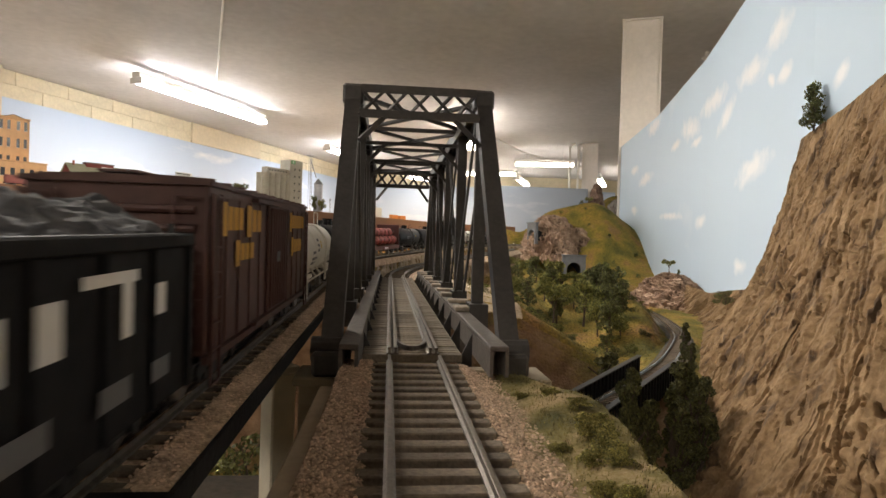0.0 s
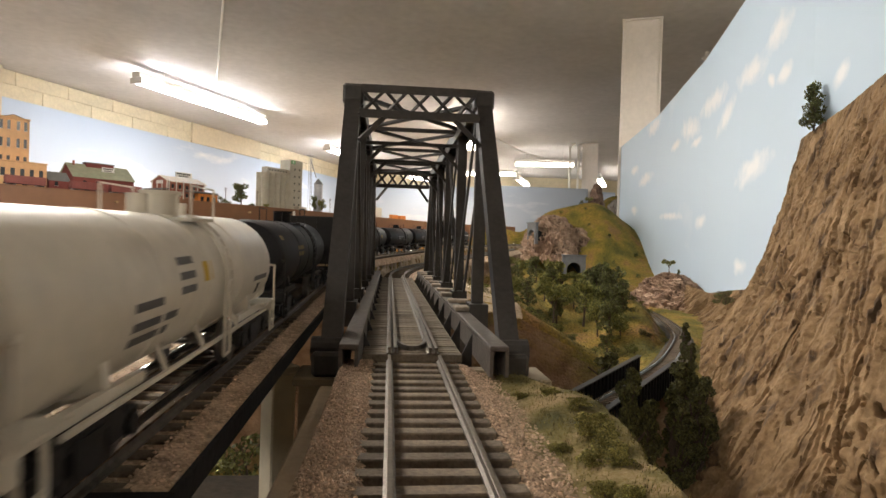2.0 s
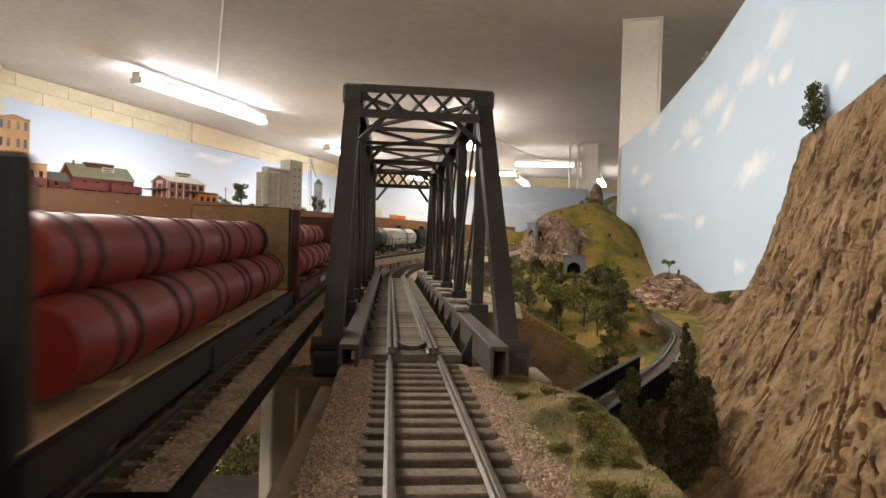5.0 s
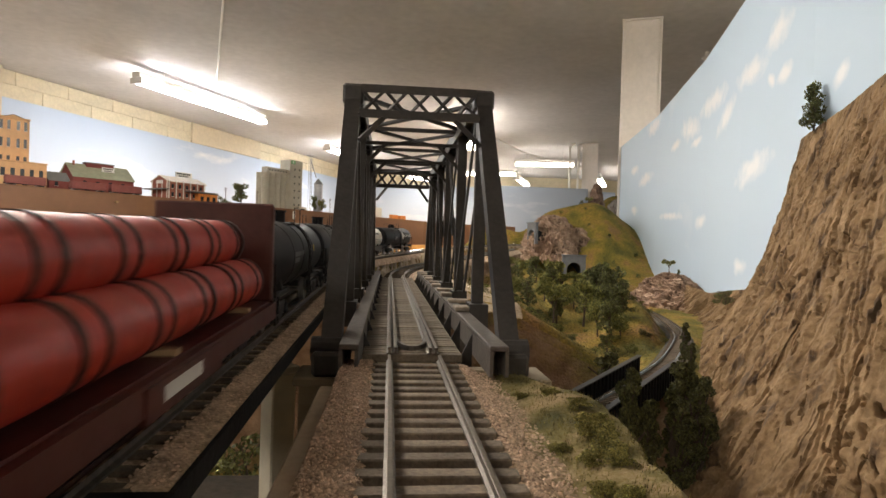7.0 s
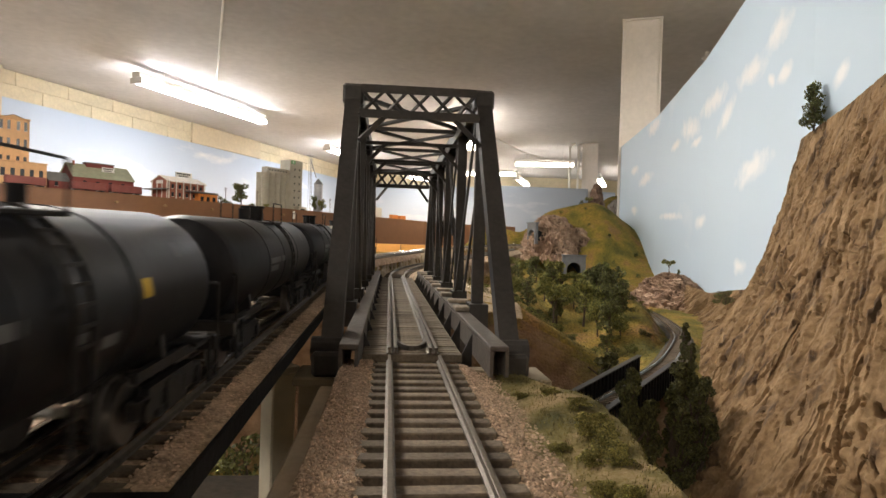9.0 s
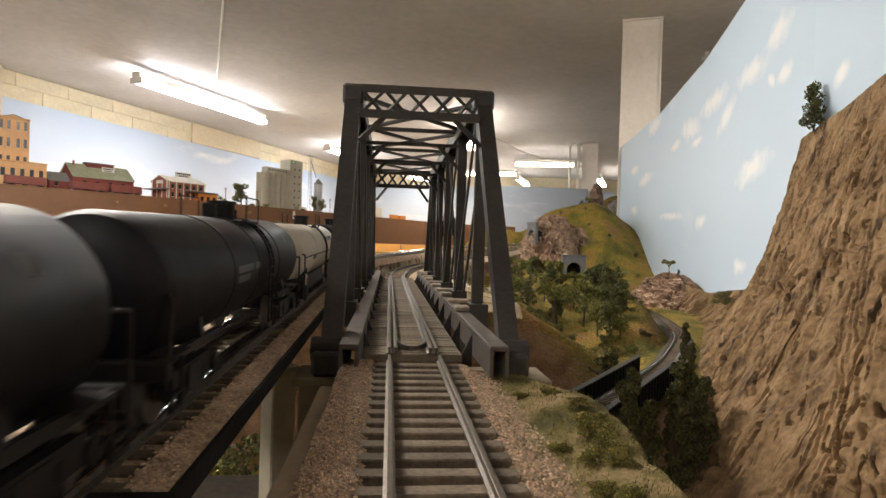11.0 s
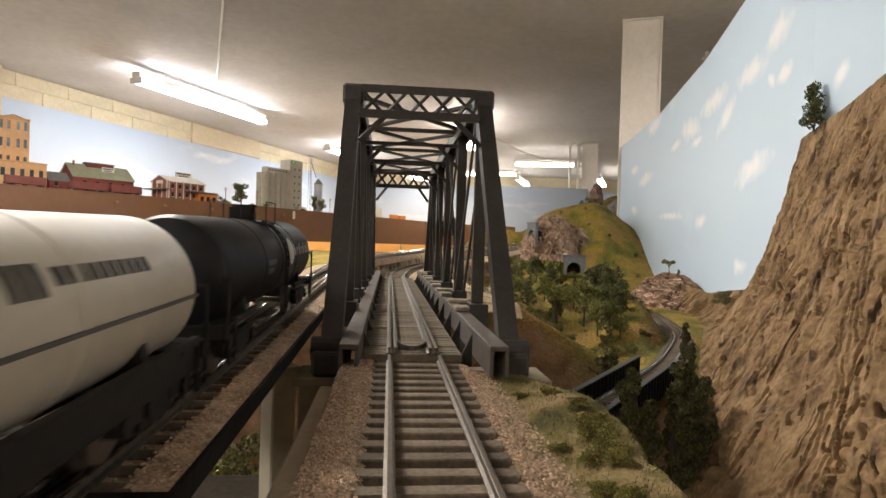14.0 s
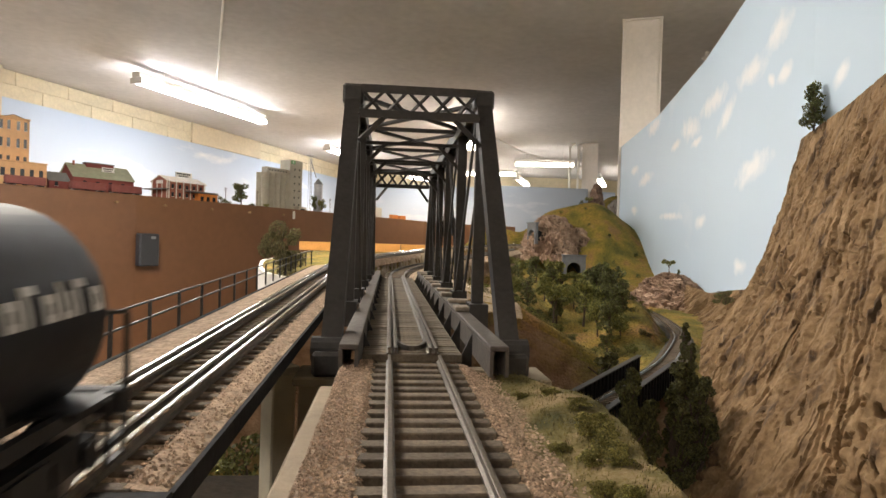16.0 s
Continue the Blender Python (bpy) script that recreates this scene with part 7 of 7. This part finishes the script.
for k in range(3):
    window(t, 0.025 + 0.04 * k, 0, 0.012, 0.02, 0.03)

# grain elevator
t = thing("grain_elevator", "grey concrete grain elevator model with a tall headhouse", "model building", pose(-0.85, 3.99, BASE, 0, 0, A2))
for k in range(5):
    for d in (0, 1):
        bm = bmesh.new()
        rod(bm, (0.028 + 0.050 * k, 0.028 + 0.05 * d, 0), (0.028 + 0.050 * k, 0.028 + 0.05 * d, 0.262), 0.0252, 22)
        part("silo", bm, M["silo"], t, smooth=True)
bm = bmesh.new()
box(bm, 0.03, 0.225, 0.012, 0.07, 0.2625, 0.300, bevel=0.001)
g = part("gallery", bm, M["silo"], t)
for k in range(7):
    window(g, 0.05 + 0.025 * k, 0.012, 0.274, 0.009, 0.012)
bm = bmesh.new()
box(bm, 0.225, 0.345, 0.0, 0.10, 0, 0.372, bevel=0.001)
hh = part("headhouse", bm, M["silo"], t)
for r_ in range(6):
    for k in range(2):
        window(hh, 0.27 + 0.045 * k, 0.0, 0.05 + 0.05 * r_, 0.009, 0.014)
bm = bmesh.new()
box(bm, 0.235, 0.27, -0.002, -0.0003, 0.345, 0.368)
sg = part("sign", bm, M["sign_green"], hh, "green sign with a white mark")
bm = bmesh.new()
box(bm, -0.0065, 0.0065, -0.0028, -0.0021, -0.0065, 0.0065, pose(0.2525, 0, 0.3565, 0, 45, 0))
part("sign_mark", bm, M["white"], sg)
bm = bmesh.new()
box(bm, 0.27, 0.345, -0.05, -0.0005, 0, 0.045)
part("drive_shed", bm, M["silo"], t)
bm = bmesh.new()
box(bm, 0.285, 0.325, -0.0515, -0.0503, 0.0, 0.03)
part("doorway", bm, M["pane"], t)
t = thing("lattice_mast", "thin grey lattice conveyor mast model", "mast", pose(-0.60, 4.33, BASE, 0, 0, A2))
bm = bmesh.new()
for sx_ in (-1, 1):
    for sy_ in (-1, 1):
        beam(bm, (sx_ * 0.009, sy_ * 0.009, 0), (sx_ * 0.007, sy_ * 0.007, 0.43), 0.0022, 0.0022)
for k in range(14):
    z = 0.03 * k
    beam(bm, (-0.009, -0.009, z), (0.009, -0.009, z + 0.03), 0.0014, 0.0014)
    beam(bm, (0.009, -0.009, z), (-0.009, -0.009, z + 0.03), 0.0014, 0.0014)
box(bm, -0.02, 0.02, -0.02, 0.02, 0.425, 0.43)
part("lattice", bm, M["tin"], t)
bm = bmesh.new()
beam(bm, (0.0, 0, 0.40), (0.075, 0.01, 0.275), 0.005, 0.005)
part("spout", bm, M["tin"], t)
t = thing("metal_silo", "corrugated metal grain silo model with a conical top", "silo", pose(-0.545, 4.375, BASE, 0, 0, A2))
for k in range(9):
    bm = bmesh.new()
    rod(bm, (0, 0, 0.025 * k), (0, 0, 0.025 * k + 0.0245), 0.033, 22)
    part("ring", bm, M["tin"], t, smooth=True)
bm = bmesh.new()
rod(bm, (0, 0, 0.225), (0, 0, 0.265), 0.036, 22, 0.004)
part("cone_roof", bm, M["roof_grey"], t, smooth=True)

# containers and reefers further along
for x, y, w, h, m_, lab in ((-0.13, 4.85, 0.12, 0.098, "trim", "cream container stack model on the far shelf"), (0.02, 4.97, 0.085, 0.048, "orange", "orange freight car model on the far shelf"), (0.09, 5.07, 0.08, 0.046, "orange", "orange freight car model on the far shelf")):
    t = thing("container", lab, "container", pose(x, y, BASE, 0, 0, A2))
    bm = bmesh.new()
    box(bm, -w / 2, w / 2, -0.017, 0.017, 0, h, bevel=0.001)
    part("shell", bm, M[m_], t)
    for k in range(9):
        bm = bmesh.new()
        xx = -w / 2 + w * (k + 0.5) / 9
        box(bm, xx - 0.0016, xx + 0.0016, -0.0184, -0.0172, 0.003, h - 0.003)
        part("rib", bm, M[m_], t)
for kind, x, y, top, w in (("dark", -0.955, 3.80, 0.400, 0.95), ("dark2", -1.02, 3.74, 0.275, 1.2), ("dark2", -0.90, 3.87, 0.27, 1.4), ("mid", -0.505, 4.31, 0.345, 0.7), ("dark", -0.56, 4.27, 0.37, 0.5), ("mid2", -0.83, 3.96, 0.275, 1.2),
                           ("dark2", -1.36, 3.13, 0.255, 2.0), ("dark2", 0.22, 5.25, 0.245, 3.0), ("dark2", 0.30, 5.33, 0.246, 3.0), ("dark2", 0.16, 5.18, 0.243, 3.0), ("dark2", -1.04, 3.66, 0.30, 1.0)):
    plant(kind, x, y, top, w, BASE)
for x, y in ((-1.045, 3.78), (-0.885, 3.93), (-0.46, 4.42)):
    t = thing("utility_pole", "thin brown utility pole model with crossarms", "utility pole", pose(x, y, BASE, 0, 0, A2), "far utility poles")
    bm = bmesh.new()
    rod(bm, (0, 0, 0), (0, 0, 0.125), 0.0018, 6)
    part("pole", bm, M["bark"], t)
    for z in (0.11, 0.118):
        bm = bmesh.new()
        box(bm, -0.012, 0.012, -0.001, 0.001, z, z + 0.0018)
        part("crossarm", bm, M["bark"], t)

# fittings on the fascia
t = thing("throttle_box", "dark grey control box mounted on the brown fascia", "control box", pose(-1.236, 3.058, -0.034, 0, 0, A2))
bm = bmesh.new()
box(bm, -0.052, 0.052, -0.045, -0.001, -0.082, 0.082, bevel=0.006)
b_ = part("case", bm, M["darkbox"], t)
bm = bmesh.new()
box(bm, 0.005, 0.03, -0.0465, -0.0452, 0.055, 0.068)
part("label_plate", bm, M["tin"], b_, "pale label plate")
for x, y in ((-1.335, 2.955), (-1.182, 3.150), (-1.015, 3.379), (-0.857, 3.595), (-0.70, 3.81)):
    bm = bmesh.new()
    m = pose(x, y, 0.195, 0, 0, A2 if x > -1.27 else A1)
    rod(bm, m @ Vector((0, 0.004, 0)), m @ Vector((0, -0.014, 0)), 0.0035, 10)
    rod(bm, m @ Vector((0, -0.014, 0)), m @ Vector((0, -0.020, 0)), 0.0065, 12)
    part("knob", bm, M["plank"], bpy.data.objects["fascia_west"], "small brass knob", True)
t = thing("fascia_tag", "narrow white tag hanging on the brown fascia", "tag", pose(-0.640, 3.893, 0.200, 0, 0, A2))
bm = bmesh.new()
box(bm, -0.011, 0.011, -0.004, -0.001, -0.026, 0.026, bevel=0.001)
part("plate", bm, M["white"], t)

motions()
